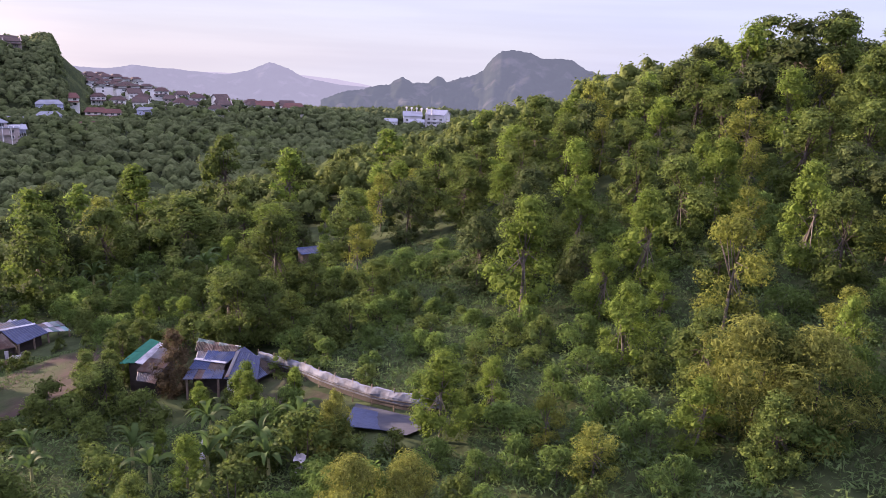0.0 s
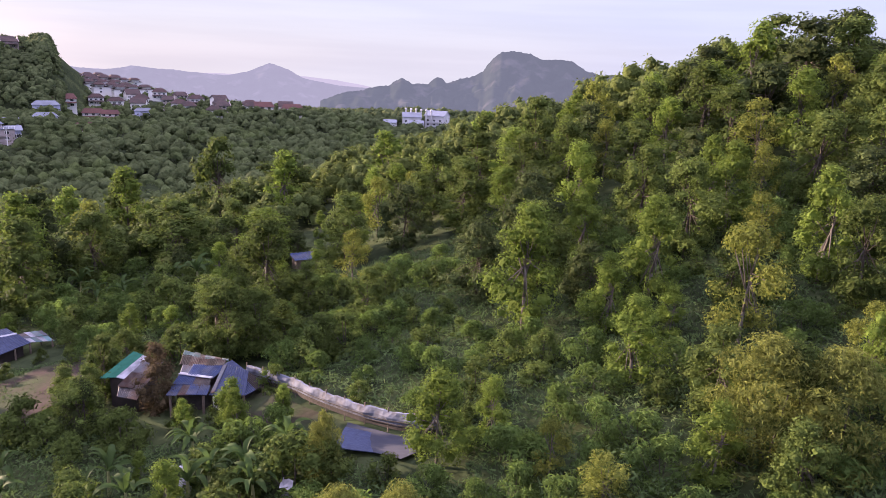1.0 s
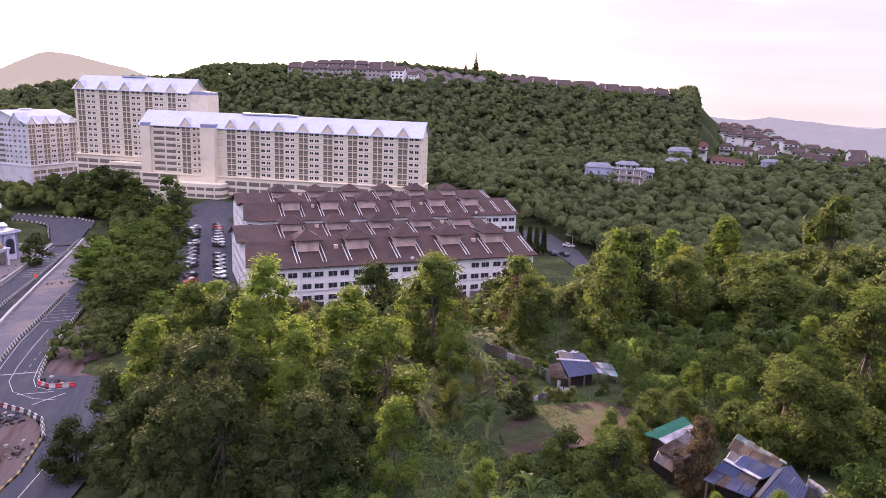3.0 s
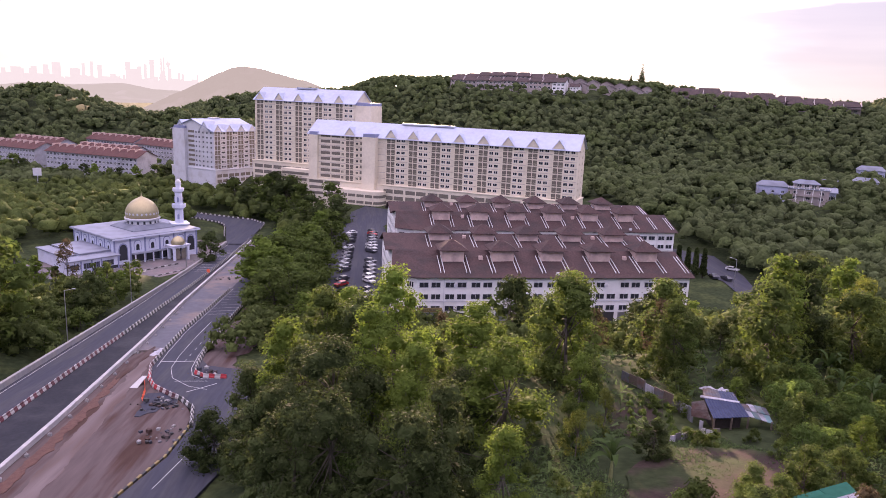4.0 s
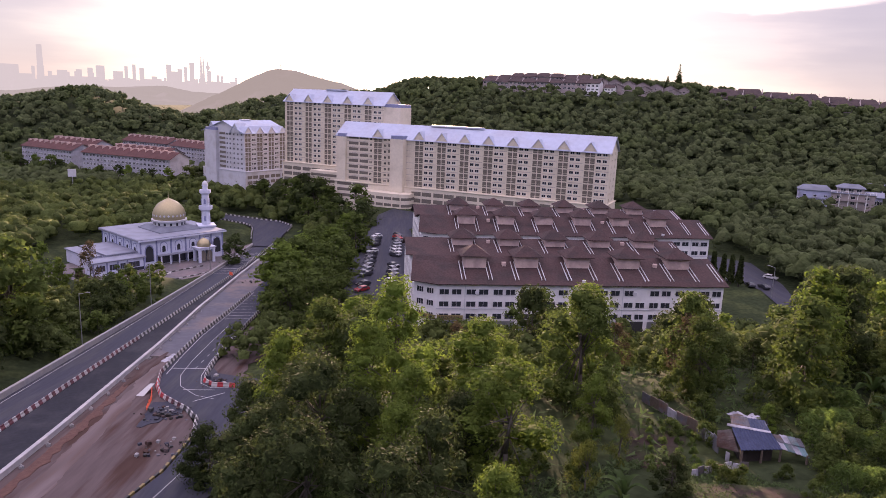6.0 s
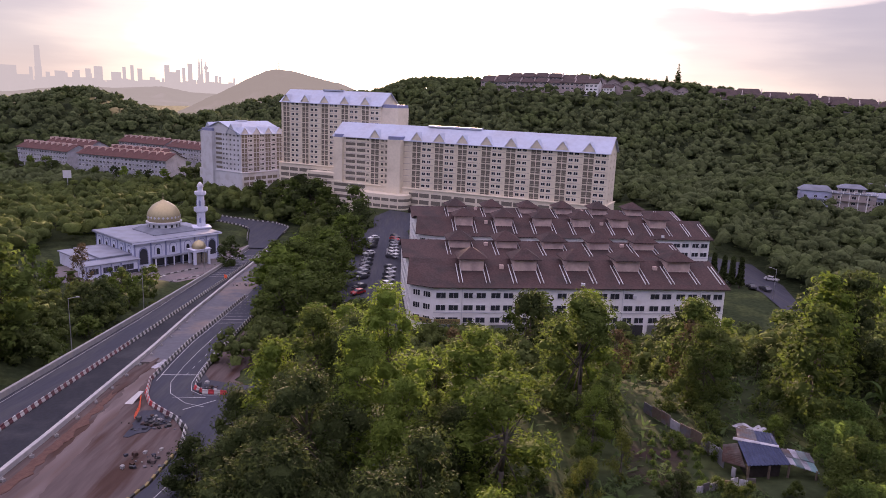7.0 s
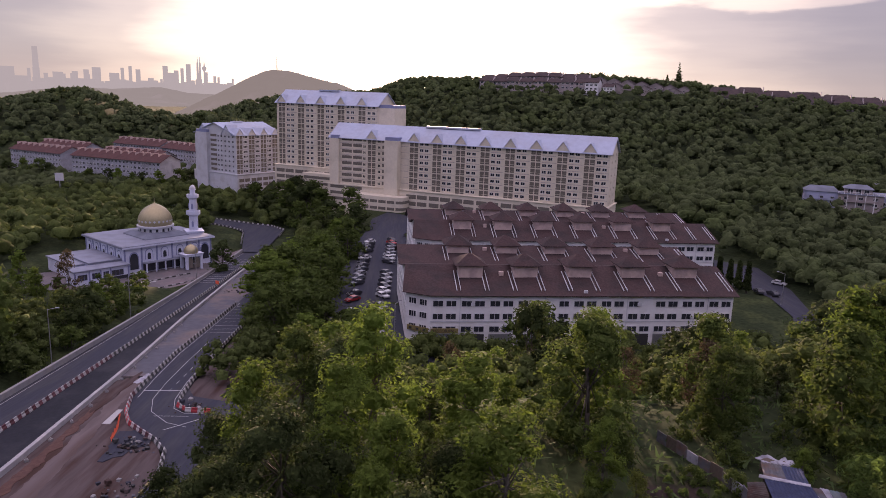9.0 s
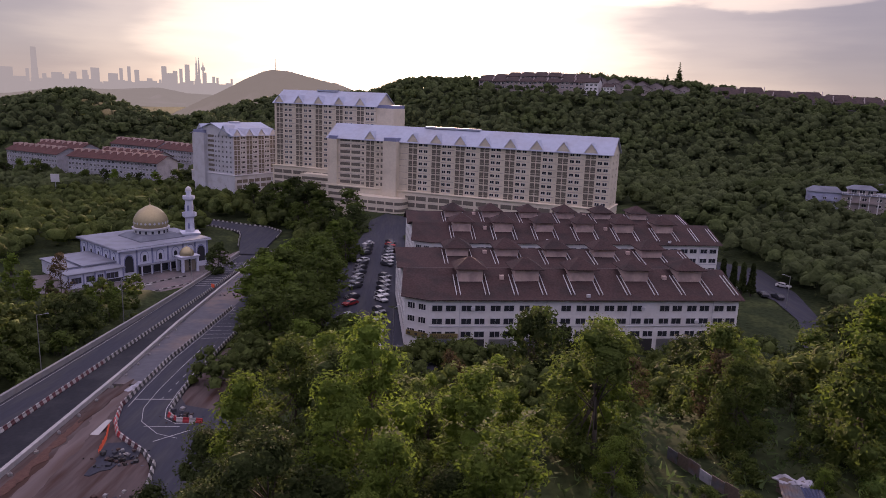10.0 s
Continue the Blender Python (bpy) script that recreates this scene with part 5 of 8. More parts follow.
def flats(m, modules, width, storeys, floor, podium, depth, rise, label, wall=CREAM_WALL, side=True, lead=0.0, trail=0.0):
    top = thing("apartment_block", m, label, "apartment block", "cream apartment blocks")
    length, tall = lead + modules * width + trail, storeys * floor
    part("wall", Shape().box(0, length, 0, depth, 0, tall).mesh("wall", wall), top)
    part("podium", Shape().box(-0.6, length + 0.6, -1.6, depth + 1, -26 , -0.35).box(-0.9, length + 0.9, -2.0, depth + 1.2, -0.35, 0.0).mesh("podium", wall), top, "parking podium of the flats")
    part("roof", gable_roof(0, length, 0, depth, tall, rise, 0.9, 0.25).mesh("roof", ROOF_METAL), top, "pale blue metal roof")
    part("gable_wall", Shape().add([(0.05, 0, tall), (0.05, depth, tall), (0.05, depth / 2, tall + rise - 0.3), (length - 0.05, 0, tall), (length - 0.05, depth, tall), (length - 0.05, depth / 2, tall + rise - 0.3)],
                                   [(0, 2, 1), (3, 4, 5)]).mesh("gable_wall", wall), top)
    part("ridge_cap", Shape().box(length * 0.35, length * 0.55, depth / 2 - 1.2, depth / 2 + 1.2, tall + rise - 0.3, tall + rise + 0.5).mesh("ridge_cap", ROOF_METAL), top)
    for i in range(modules):
        x = lead + (i + 0.28) * width
        g = Shape()
        # a small gable over each balcony stack
        g.add([(x - 2.9, -0.35, tall - 0.2), (x + 2.9, -0.35, tall - 0.2), (x, -0.35, tall + 3.4)], [(0, 1, 2)], 1)
        g.slab([(x - 3.2, -0.7, tall - 0.5), (x, -0.7, tall + 3.7), (x, depth * 0.42, tall + 3.7), (x - 3.2, 1.5, tall - 0.5)][::-1], 0.2, 0)
        g.slab([(x + 3.2, -0.7, tall - 0.5), (x + 3.2, 1.5, tall - 0.5), (x, depth * 0.42, tall + 3.7), (x, -0.7, tall + 3.7)][::-1], 0.2, 0)
        part("gable", g.mesh("gable", ROOF_METAL, wall), top)
        for s in range(storeys):
            z = s * floor
            loggia(top, x, z + 0.1, wall)
            for dx in (0.61, 0.83):
                window(top, lead + (i + dx) * width, 0, z + 0.95, 1.75, 1.15, 1, casing=WHITE_WALL, far=True)
        part("pier", Shape().box(x - 2.65, x - 2.45, -0.3, 0, 0, tall).box(x + 2.45, x + 2.65, -0.3, 0, 0, tall).mesh("pier", wall), top)
        for f in range(max(1, int(podium // 3.2))):
            zz = -podium + f * 3.2 + 1.2
            if zz > -2.2:
                break
            # dark sheets on the solid podium paint the shade of its parking bays
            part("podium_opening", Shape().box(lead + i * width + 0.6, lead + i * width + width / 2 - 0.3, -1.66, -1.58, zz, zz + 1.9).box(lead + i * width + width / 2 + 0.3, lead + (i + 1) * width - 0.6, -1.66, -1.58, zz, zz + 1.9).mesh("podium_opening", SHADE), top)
    for s in range(1, storeys):
        part("floor_band", Shape().box(0, length, -0.09, 0, s * floor - 0.1, s * floor + 0.06).mesh("floor_band", BAND_WALL), top)
    if side:
        for s in range(storeys):
            for yy in (depth * 0.3, depth * 0.7):
                window(top, 0, yy, s * floor + 1.05, 1.2, 1.05, 1, -90, wall, True)
                window(top, length, yy, s * floor + 1.05, 1.2, 1.05, 1, 90, wall, True)
    return top


def stair_tower(parent, x0, x1, y0, y1, z0, z1, wall=CREAM_WALL):
    part("stair_tower", Shape().box(x0, x1, y0, y1, z0, z1).mesh("stair_tower", wall), parent, "plain stair tower")
    part("tower_cap", Shape().box(x0 + 0.3, x1 - 0.3, y0 + 0.3, y1, z1, z1 + 1.6).mesh("tower_cap", BLUE_TRIM), parent)


# thin dark sheets on the wall, painting the shade of open galleries
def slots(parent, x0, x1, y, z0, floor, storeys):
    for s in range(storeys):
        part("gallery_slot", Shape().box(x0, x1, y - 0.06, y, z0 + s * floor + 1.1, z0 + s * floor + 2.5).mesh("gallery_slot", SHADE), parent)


# the long block: its first bays carry galleries, a stair tower and a car-park corner
MAIN = basis(-317.6 - 0.771 * 42, 161.1 - 0.637 * 42, 2.6, 0.771, 0.637)
main = flats(MAIN, 8, 11.65, 8, 2.85, 11.5, 18, 6.2, "long cream eight-storey apartment block with gabled blue roof", lead=42.0)
stair_tower(main, 31.5, 38.5, -3.6, 6, -14, 22.4)
stair_tower(main, 0.4, 5.4, -1.4, 6, -14, 21.8)
slots(main, 6.6, 12.0, -0.01, 0, 2.85, 8)
slots(main, 12.8, 17.6, -0.01, 0, 2.85, 8)
slots(main, 28.6, 31.0, -0.01, 0, 2.85, 8)
slots(main, 1.0, 9.0, -1.61, -8.8, 2.85, 3)
slots(main, 10.0, 18.6, -1.61, -8.8, 2.85, 3)
for s in range(8):
    loggia(main, 23.0, s * 2.85 + 0.1)
    for x in (19.0, 27.0):
        window(main, x, 0, s * 2.85 + 1.05, 1.2, 1.05, 1, casing=CREAM_WALL, far=True)
g = Shape().add([(20.1, -0.35, 22.6), (25.9, -0.35, 22.6), (23.0, -0.35, 26.2)], [(0, 1, 2)], 1)
g.slab([(19.8, -0.7, 22.3), (23.0, -0.7, 26.5), (23.0, 7.5, 26.5), (19.8, 1.5, 22.3)][::-1], 0.2, 0)
g.slab([(26.2, -0.7, 22.3), (26.2, 1.5, 22.3), (23.0, 7.5, 26.5), (23.0, -0.7, 26.5)][::-1], 0.2, 0)
part("gable", g.mesh("gable", ROOF_METAL, CREAM_WALL), main)


def rounded(x0, x1, y0, y1, r, z0, z1, material, name):
    """A block whose front corners are rounded."""
    pts = [(x1, y1), (x0, y1)]
    pts += [(x0 + r - r * math.cos(a), y0 + r - r * math.sin(a)) for a in np.linspace(0, math.pi / 2, 7)]
    pts += [(x1 - r + r * math.sin(a), y0 + r - r * math.cos(a)) for a in np.linspace(0, math.pi / 2, 7)]
    return Shape().slab([(float(x), float(y), z1) for x, y in pts][::-1], z1 - z0).mesh(name, material)


part("corner_podium", rounded(19, 44, -9, 0, 4.0, -26, -3.0, CREAM_WALL, "corner_podium"), main, "round-cornered car-park deck")
# dark bands paint the shade between the parking decks
for f in range(5):
    part("gallery_slot", rounded(18.92, 44.08, -9.08, -1.7, 4.08, -18.4 + f * 3.1, -17.1 + f * 3.1, SHADE, "gallery_slot"), main)
    for x in (22.5, 27.0, 31.5, 36.0, 40.5):
        part("deck_pier", Shape().box(x - 0.3, x + 0.3, -9.16, -8.9, -18.5 + f * 3.1, -17.0 + f * 3.1).mesh("deck_pier", CREAM_WALL), main)
tall_block = flats(basis(-413, 124, 6.0, 0.80, 0.60), 5, 13.0, 12, 2.85, 15, 18, 6.5, "tall cream twelve-storey apartment block on the slope")
stair_tower(tall_block, 63, 75, 0.5, 12, -6, 33)
part("podium_step", Shape().box(24, 44, -9, -2.2, -26, -2.5).mesh("podium_step", CREAM_WALL), tall_block, "stepped car-park terrace")
for f in range(3):
    part("gallery_slot", Shape().box(25, 43, -9.1, -9, -11.5 + f * 3.1, -10.1 + f * 3.1).mesh("gallery_slot", SHADE), tall_block)
left_block = flats(basis(-440, 106.5, -3.0, -0.47, 0.883), 4, 9.0, 8, 2.85, 9, 38, 6.5, "grey-white apartment block beyond the mosque", GREY_WALL, side=False)
stair_tower(left_block, -2.2, 0.2, 24, 34, -12, 23.2, GREY_WALL)
for s in range(8):
    part("gallery_slot", Shape().box(-0.12, 0.02, 17.5, 23.0, s * 2.85 + 1.0, s * 2.85 + 2.4).mesh("gallery_slot", SHADE), left_block)
    for yy in (2.5, 6.0, 9.5, 13.0, 15.8, 36.0):
        window(left_block, 0, yy, s * 2.85 + 1.05, 1.2, 1.05, 1, -90, GREY_WALL, True)
for yy in (8.0, 30.0):
    g = Shape().add([(-0.35, yy - 4.4, 22.6), (-0.35, yy + 4.4, 22.6), (-0.35, yy, 28.0)], [(0, 2, 1)], 1)
    g.slab([(-0.7, yy - 4.8, 22.3), (1.5, yy - 4.8, 22.3), (8.0, yy, 28.3), (-0.7, yy, 28.3)][::-1], 0.2, 0)
    g.slab([(-0.7, yy + 4.8, 22.3), (-0.7, yy, 28.3), (8.0, yy, 28.3), (1.5, yy + 4.8, 22.3)][::-1], 0.2, 0)
    part("gable", g.mesh("gable", ROOF_METAL, GREY_WALL), left_block)

# far shop-house rows with red roofs
for x, y, eave, ax, ay, n in ((-626, -20, -2.0, 52, 36, 9), (-561, 20, -1.4, 61, 52, 12), (-642, 50, 1.3, 42, 29, 8), (-596, 81, 0.9, 36, 20, 7), (-577, 38, -1.6, 61, 52, 8), (-638, -3, -0.4, 52, 36, 8)):
    ob = thing("shop_house_block", basis(x, y, eave - 11, ax, ay), "far white shop-house row with a red tiled roof", "shop houses", "shop-house blocks")
    L = n * 6.5
    part("wall", Shape().box(0, L, 0, 18, -14, 11).add([(e, y, z) for e in (0.0, 0.3, L - 0.3, L) for y, z in ((0.0, 11.0), (18.0, 11.0), (9.0, 14.8))],
                                                        [f for b in (0, 6) for f in ((b, b + 2, b + 1), (b + 3, b + 4, b + 5), (b, b + 3, b + 5, b + 2), (b + 1, b + 2, b + 5, b + 4))]).mesh("wall", ROW_WALL), ob)
    part("roof", gable_roof(0, L, 0, 18, 11, 4.0, 0.9).mesh("roof", ROOF_RED), ob)
    for i in range(n):
        for zz in (2.4, 5.4, 8.4):
            for dx in (1.7, 4.8):
                window(ob, i * 6.5 + dx, 0, zz, 1.7, 1.4, 1, far=True)
        part("fire_wall", Shape().box(i * 6.5 - 0.15, i * 6.5 + 0.15, 5.5, 12.5, 12.6, 15.4).mesh("fire_wall", PINK_WALL), ob)

for i, (x, y, h) in enumerate([(-612, -30, 13), (-598, -20, 12), (-586, -10, 14), (-572, 0, 15), (-560, 6, 13), (-540, 22, 9), (-530, 30, 12), (-520, 40, 13), (-510, 46, 14), (-502, 54, 12), (-494, 60, 13), (-487, 68, 15), (-490, 80, 15), (-496, 88, 13)]):
    tree(("broad", "round", "tall")[i % 3], x, y, h, wide=1.25)


# ---- the mosque ----
mosque = thing("mosque", basis(-284, 37, -20.4, -0.38, 0.925), "white mosque with gold dome and blue-edged walls", "mosque")
MW, MD, MH = 34.0, 31.0, 10.0
part("wall", Shape().box(0, MW, 0, MD, -1.5, MH - 0.5).mesh("wall", MOSQUE_WALL), mosque)
part("roof", Shape().box(-1.2, MW + 1.2, -1.2, MD + 1.2, MH - 0.5, MH + 0.1).box(-1.0, MW + 1.0, -1.0, MD + 1.0, MH + 0.1, MH + 0.25).mesh("roof", ROOF_GREY), mosque, "flat grey overhanging roof")
part("fascia", lattice("fascia", [-1.25, MW + 1.25], [MH - 0.55, MH + 0.05], [], -1.26, -1.2, MOSQUE_WALL), mosque)
DX, DY = 19.7, 15.0
STEP = [(DX - 8.8, DY - 8.8), (DX + 8.8, DY - 8.8), (DX + 8.8, DY + 8.8), (DX - 8.8, DY + 8.8)]
part("roof_step", Shape().slab([(x, y, MH + 0.5) for x, y in STEP], 0.4)
     .add([(x, y, MH + 0.5) for x, y in STEP] + [(DX + (x - DX) * 0.72, DY + (y - DY) * 0.72, MH + 1.9) for x, y in STEP], [(0, 1, 5, 4), (1, 2, 6, 5), (2, 3, 7, 6), (3, 0, 4, 7), (4, 5, 6, 7)]).mesh("roof_step", ROOF_SLATE), mosque, "raised slate-grey roof step")
part("drum", Shape().tube([(6.0, MH + 1.5), (6.0, MH + 3.4), (6.7, MH + 3.5), (6.8, MH + 4.1), (6.3, MH + 4.2)], 32, DX, DY).mesh("drum", GREY_WALL), mosque)
dome_profile = [(5.9, -0.3), (6.15, 1.0), (6.1, 2.2), (5.7, 3.5), (4.9, 4.8), (3.8, 5.9), (2.4, 6.8), (1.1, 7.4), (0.3, 7.8), (0.12, 8.3), (0.22, 8.6), (0.05, 9.0), (0.03, 10.2)]
dome = part("dome", Shape().tube([(r * 1.02, MH + 4.2 + z * 1.05) for r, z in dome_profile], 40, DX, DY).mesh("dome", GOLD, smooth=True), mosque, "large golden dome with a lattice band")
for i in range(24):
    a = 2 * math.pi * i / 24
    part("lattice_tile", Shape().slab([(-0.5, 0.0, 0.0), (0, -0.55, 0.0), (0.5, 0, 0.0), (0, 0.55, 0.0)], 0.12).mesh("lattice_tile", GREY_WALL), dome,
         m=Matrix.Translation((DX + 6.26 * math.cos(a), DY + 6.26 * math.sin(a), MH + 5.9)) @ Euler((radians(90), 0, a + math.pi / 2)).to_matrix().to_4x4())
for i in range(16):
    a = 2 * math.pi * i / 16
    part("drum_window", Shape().box(-0.4, 0.4, -0.05, 0.05, 0, 1.1).mesh("drum_window", GLASS), mosque,
         m=pose(DX + 6.0 * math.cos(a), DY + 6.0 * math.sin(a), MH + 2.0, 0, 0, math.degrees(a) + 90))


def arch(w, h, d=0.12, n=8):
    """A pointed-arch panel with its face to -y."""
    pts = [(-w / 2, 0), (w / 2, 0), (w / 2, h * 0.62)]
    pts += [(w / 2 * math.cos(a) ** 0.85, h * 0.62 + h * 0.38 * math.sin(a) ** 1.1) for a in np.linspace(0.15, math.pi / 2 - 0.01, n)]
    pts += [(-x, z) for x, z in reversed(pts[3:-1])] + [(-w / 2, h * 0.62)]
    m = len(pts)
    v = [(x, -d, z) for x, z in pts] + [(x, 0.02, z) for x, z in pts]
    return Shape().add(v, [tuple(range(m)), tuple(range(2 * m - 1, m - 1, -1))] + [(i, m + i, m + (i + 1) % m, (i + 1) % m) for i in range(m)])


ARCH_FRAME, ARCH_PANE = arch(3.6, 6.4).mesh("arch_window", BLUE_TRIM), arch(3.0, 5.9, 0.16).mesh("pane", GLASS)
ARCH_S, ARCH_SP, ARCH_SI = arch(3.0, 3.9).mesh("arch_window", BLUE_TRIM), arch(2.6, 3.6, 0.16).mesh("pane", MOSQUE_WALL), arch(1.3, 2.4, 0.2).mesh("pane", GLASS)


def arch_window(x, y, z, turn, big):
    ob = part("arch_window", ARCH_FRAME if big else ARCH_S, mosque, "pointed-arch window", m=pose(x, y, z, 0, 0, turn))
    part("pane", ARCH_PANE if big else ARCH_SP, ob)
    if not big:
        part("pane", ARCH_SI, ob)


for x, big in ((3.3, True), (9.0, False), (15.0, False), (21.0, False), (27.0, False), (31.4, True)):
    arch_window(x, 0, 1.5 if big else 4.6, 0, big)
for x in (0.0, 6.2, 12.0, 18.0, 24.0, 29.0, 34.0):
    part("pilaster", Shape().box(x - 0.28, x + 0.28, -0.22, 0.05, -1.0, MH - 0.5).mesh("pilaster", BLUE_TRIM), mosque)
for y in (4.0, 10.0, 16.0, 22.0, 28.0):
    arch_window(0, y, 4.6, -90, False)
    arch_window(MW, y, 4.6, 90, False)
    part("pilaster", Shape().box(-0.22, 0.05, y + 2.7, y + 3.2, -1.0, MH - 0.5).mesh("pilaster", BLUE_TRIM), mosque)
# dark glass sheet on the wall in place of the verandah's shade
part("verandah_shade", Shape().box(6.5, 28, -0.15, -0.02, 0.2, 3.4).mesh("verandah_shade", GLASS), mosque, "dark sheet standing in for the ground-floor verandah's shade")
part("verandah_roof", Shape().box(6.2, 29, -2.2, 0, 3.4, 3.7).mesh("verandah_roof", ROOF_GREY), mosque)
for x in np.arange(7, 29, 3.6):
    part("column", Shape().box(float(x) - 0.2, float(x) + 0.2, -2.1, -1.7, -1, 3.4).mesh("column", MOSQUE_WALL), mosque)
# porch with a small dome
part("porch", Shape().box(19.5, 26.5, -7, -2.2, 4.6, 5.4).box(19.2, 26.8, -7.3, -2.0, 5.4, 5.7).mesh("porch", MOSQUE_WALL), mosque)
for x in (20.1, 25.9):
    for y in (-6.6, -2.8):
        part("porch_column", Shape().box(x - 0.45, x + 0.45, y - 0.45, y + 0.45, -1.2, 4.6).mesh("porch_column", MOSQUE_WALL), mosque)
# dark arch panels paint the shade of the open porch
for x in (21.6, 24.4):
    part("porch_arch", arch(2.3, 4.0, 0.1).mesh("porch_arch", SHADE), mosque, "dark panel standing in for the porch archway's shade", m=pose(x, -6.3, 0.2))
part("small_dome", Shape().tube([(r * 0.42, 5.7 + z * 0.42) for r, z in dome_profile], 24, 23, -4.6).mesh("small_dome", GOLD, smooth=True), mosque, "small golden porch dome")
# low annexes
part("annex", Shape().box(-11, 0, 3, 24, -1.5, 5.2).mesh("annex", MOSQUE_WALL), mosque, "low flat-roofed white annex")
part("annex", Shape().box(-16, -11, 6, 26, -1.5, 4.6).mesh("annex", MOSQUE_WALL), mosque, "low flat-roofed white annex")
part("annex", Shape().box(-19, -0.5, -4, 3, -1.5, 4.6).mesh("annex", MOSQUE_WALL), mosque, "low flat-roofed white annex")
for box in ((-11.6, 0, 2.4, 24.6, 5.2, 5.7), (-16.5, -11.6, 5.5, 26.5, 4.6, 5.0), (-19.6, -0.2, -4.6, 2.4, 4.6, 5.0)):
    part("annex_roof", Shape().box(*box).mesh("annex_roof", ROOF_GREY), mosque)
for x, w in ((-16.5, 3.0), (-12.0, 2.6), (-8.6, 1.8), (-4.6, 4.0)):
    window(mosque, x, -4.0, 1.6, w, 1.9, 2, casing=BLUE_TRIM)
# the annex's low shade is a dark glass sheet too
part("annex_shade", Shape().box(-10.2, -1.0, -4.06, -4.0, 0.1, 1.3).mesh("annex_shade", GLASS), mosque)
for x in (-19, -14.2, -10.4, -7.0, -0.8):
    part("pilaster", Shape().box(x - 0.22, x + 0.22, -4.2, -3.9, -1, 4.4).mesh("pilaster", BLUE_TRIM), mosque)

minaret = thing("minaret", pose(-306, 63.7, -20.4), "white minaret with two balconies and a small dome", "minaret")
part("base", Shape().box(-3.2, 3.2, -3.2, 3.2, -1.5, 10.6).box(-3.5, 3.5, -3.5, 3.5, 10.6, 11.1).mesh("base", MOSQUE_WALL), minaret)
part("shaft", Shape().tube([(1.75, 11.0), (1.65, 17.6)], 8).mesh("shaft", MOSQUE_WALL), minaret)
part("balcony", Shape().tube([(1.7, 16.6), (2.7, 17.4), (2.75, 18.8), (2.5, 18.8), (2.5, 17.8), (1.6, 17.8)], 8).mesh("balcony", MOSQUE_WALL), minaret)
part("shaft", Shape().tube([(1.5, 17.6), (1.42, 24.3)], 8).mesh("shaft", MOSQUE_WALL), minaret)
part("balcony", Shape().tube([(1.45, 23.4), (2.25, 24.1), (2.3, 25.3), (2.1, 25.3), (2.1, 24.4), (1.3, 24.4)], 8).mesh("balcony", MOSQUE_WALL), minaret)
part("lantern", Shape().tube([(1.05, 24.3), (1.0, 26.9), (1.3, 27.0), (1.3, 27.3)], 8).mesh("lantern", MOSQUE_WALL), minaret)
part("cap", Shape().tube([(r * 0.19, 27.2 + z * 0.24) for r, z in dome_profile], 16).mesh("cap", GREY_WALL, smooth=True), minaret, "small pale dome")
for z in (12.6, 19.6):
    for a in range(4):
        part("niche", arch(0.8, 2.2, 0.08).mesh("niche", BLUE_TRIM), minaret, m=pose(0, 0, z, 0, 0, 90 * a - 20) @ pose(0, -1.62, 0))
structure("pavement_court", drape("pavement_court", [(-262, 8), (-256, 40), (-276, 78), (-300, 86), (-320, 80), (-300, 30), (-296, 4)], 0.12, COURT, 5), "asphalt and paved forecourt of the mosque", "pavement")

KERB_STONES = [Shape().box(0.03, 1.47, -0.2, 0.2, -0.3, 0.42).mesh("kerb_stone", m) for m in (WHITE_PLASTIC, BLACK)]
# ---- car park beside the shop houses ----
structure("pavement_car_park", drape("pavement_car_park", [(-128, 76), (-136, 88), (-141, 88), (-152, 86), (-256, 128), (-262, 136), (-278, 130), (-266, 116), (-205, 88), (-160, 70)], 0.25, ASPHALT, 5),
          "worn asphalt car park beside the shops", "pavement")
structure("pavement_drive", drape("pavement_drive", [(-254, 127), (-262, 117), (-300, 137), (-314, 150), (-300, 157), (-270, 142)], 0.22, ASPHALT, 5), "asphalt drive up to the apartment blocks", "pavement")
structure("pavement_lane", drape("pavement_lane", [(-188, 219), (-172, 225), (-149, 212), (-129, 195), (-113, 176), (-115, 170), (-131, 189), (-146, 199), (-157, 202), (-177, 208)], 0.25, ASPHALT, 5), "narrow asphalt lane behind the shops", "pavement")


def car_meshes(paint):
    sh = Shape()
    prof = [(-2.15, 0.32), (2.1, 0.32), (2.18, 0.62), (2.0, 0.82), (0.95, 0.92), (0.35, 1.38), (-1.25, 1.42), (-1.85, 0.98), (-2.15, 0.92)]
    n = len(prof)
    for half, k in ((0.86, 0), ):
        v = [(x, -half + (0.14 if z > 1.1 else 0), z) for x, z in prof] + [(x, half - (0.14 if z > 1.1 else 0), z) for x, z in prof]
        sh.add(v, [tuple(range(n)), tuple(range(2 * n - 1, n - 1, -1))] + [(i, n + i, n + (i + 1) % n, (i + 1) % n) for i in range(n)])
    body = sh.mesh("body", paint)
    g = Shape()
    g.add([(0.92, -0.74, 0.95), (0.92, 0.74, 0.95), (0.38, 0.68, 1.36), (0.38, -0.68, 1.36)], [(0, 1, 2, 3)])
    g.add([(-1.3, -0.68, 1.40), (-1.3, 0.68, 1.40), (-1.84, 0.74, 1.02), (-1.84, -0.74, 1.02)], [(0, 1, 2, 3)])
    for y in (-1, 1):
        g.add([(0.8, 0.875 * y, 0.95), (-1.6, 0.875 * y, 0.98), (-1.15, 0.76 * y, 1.33), (0.3, 0.76 * y, 1.32)], [(0, 1, 2, 3)])
    return body, g.mesh("windscreen", GLASS)


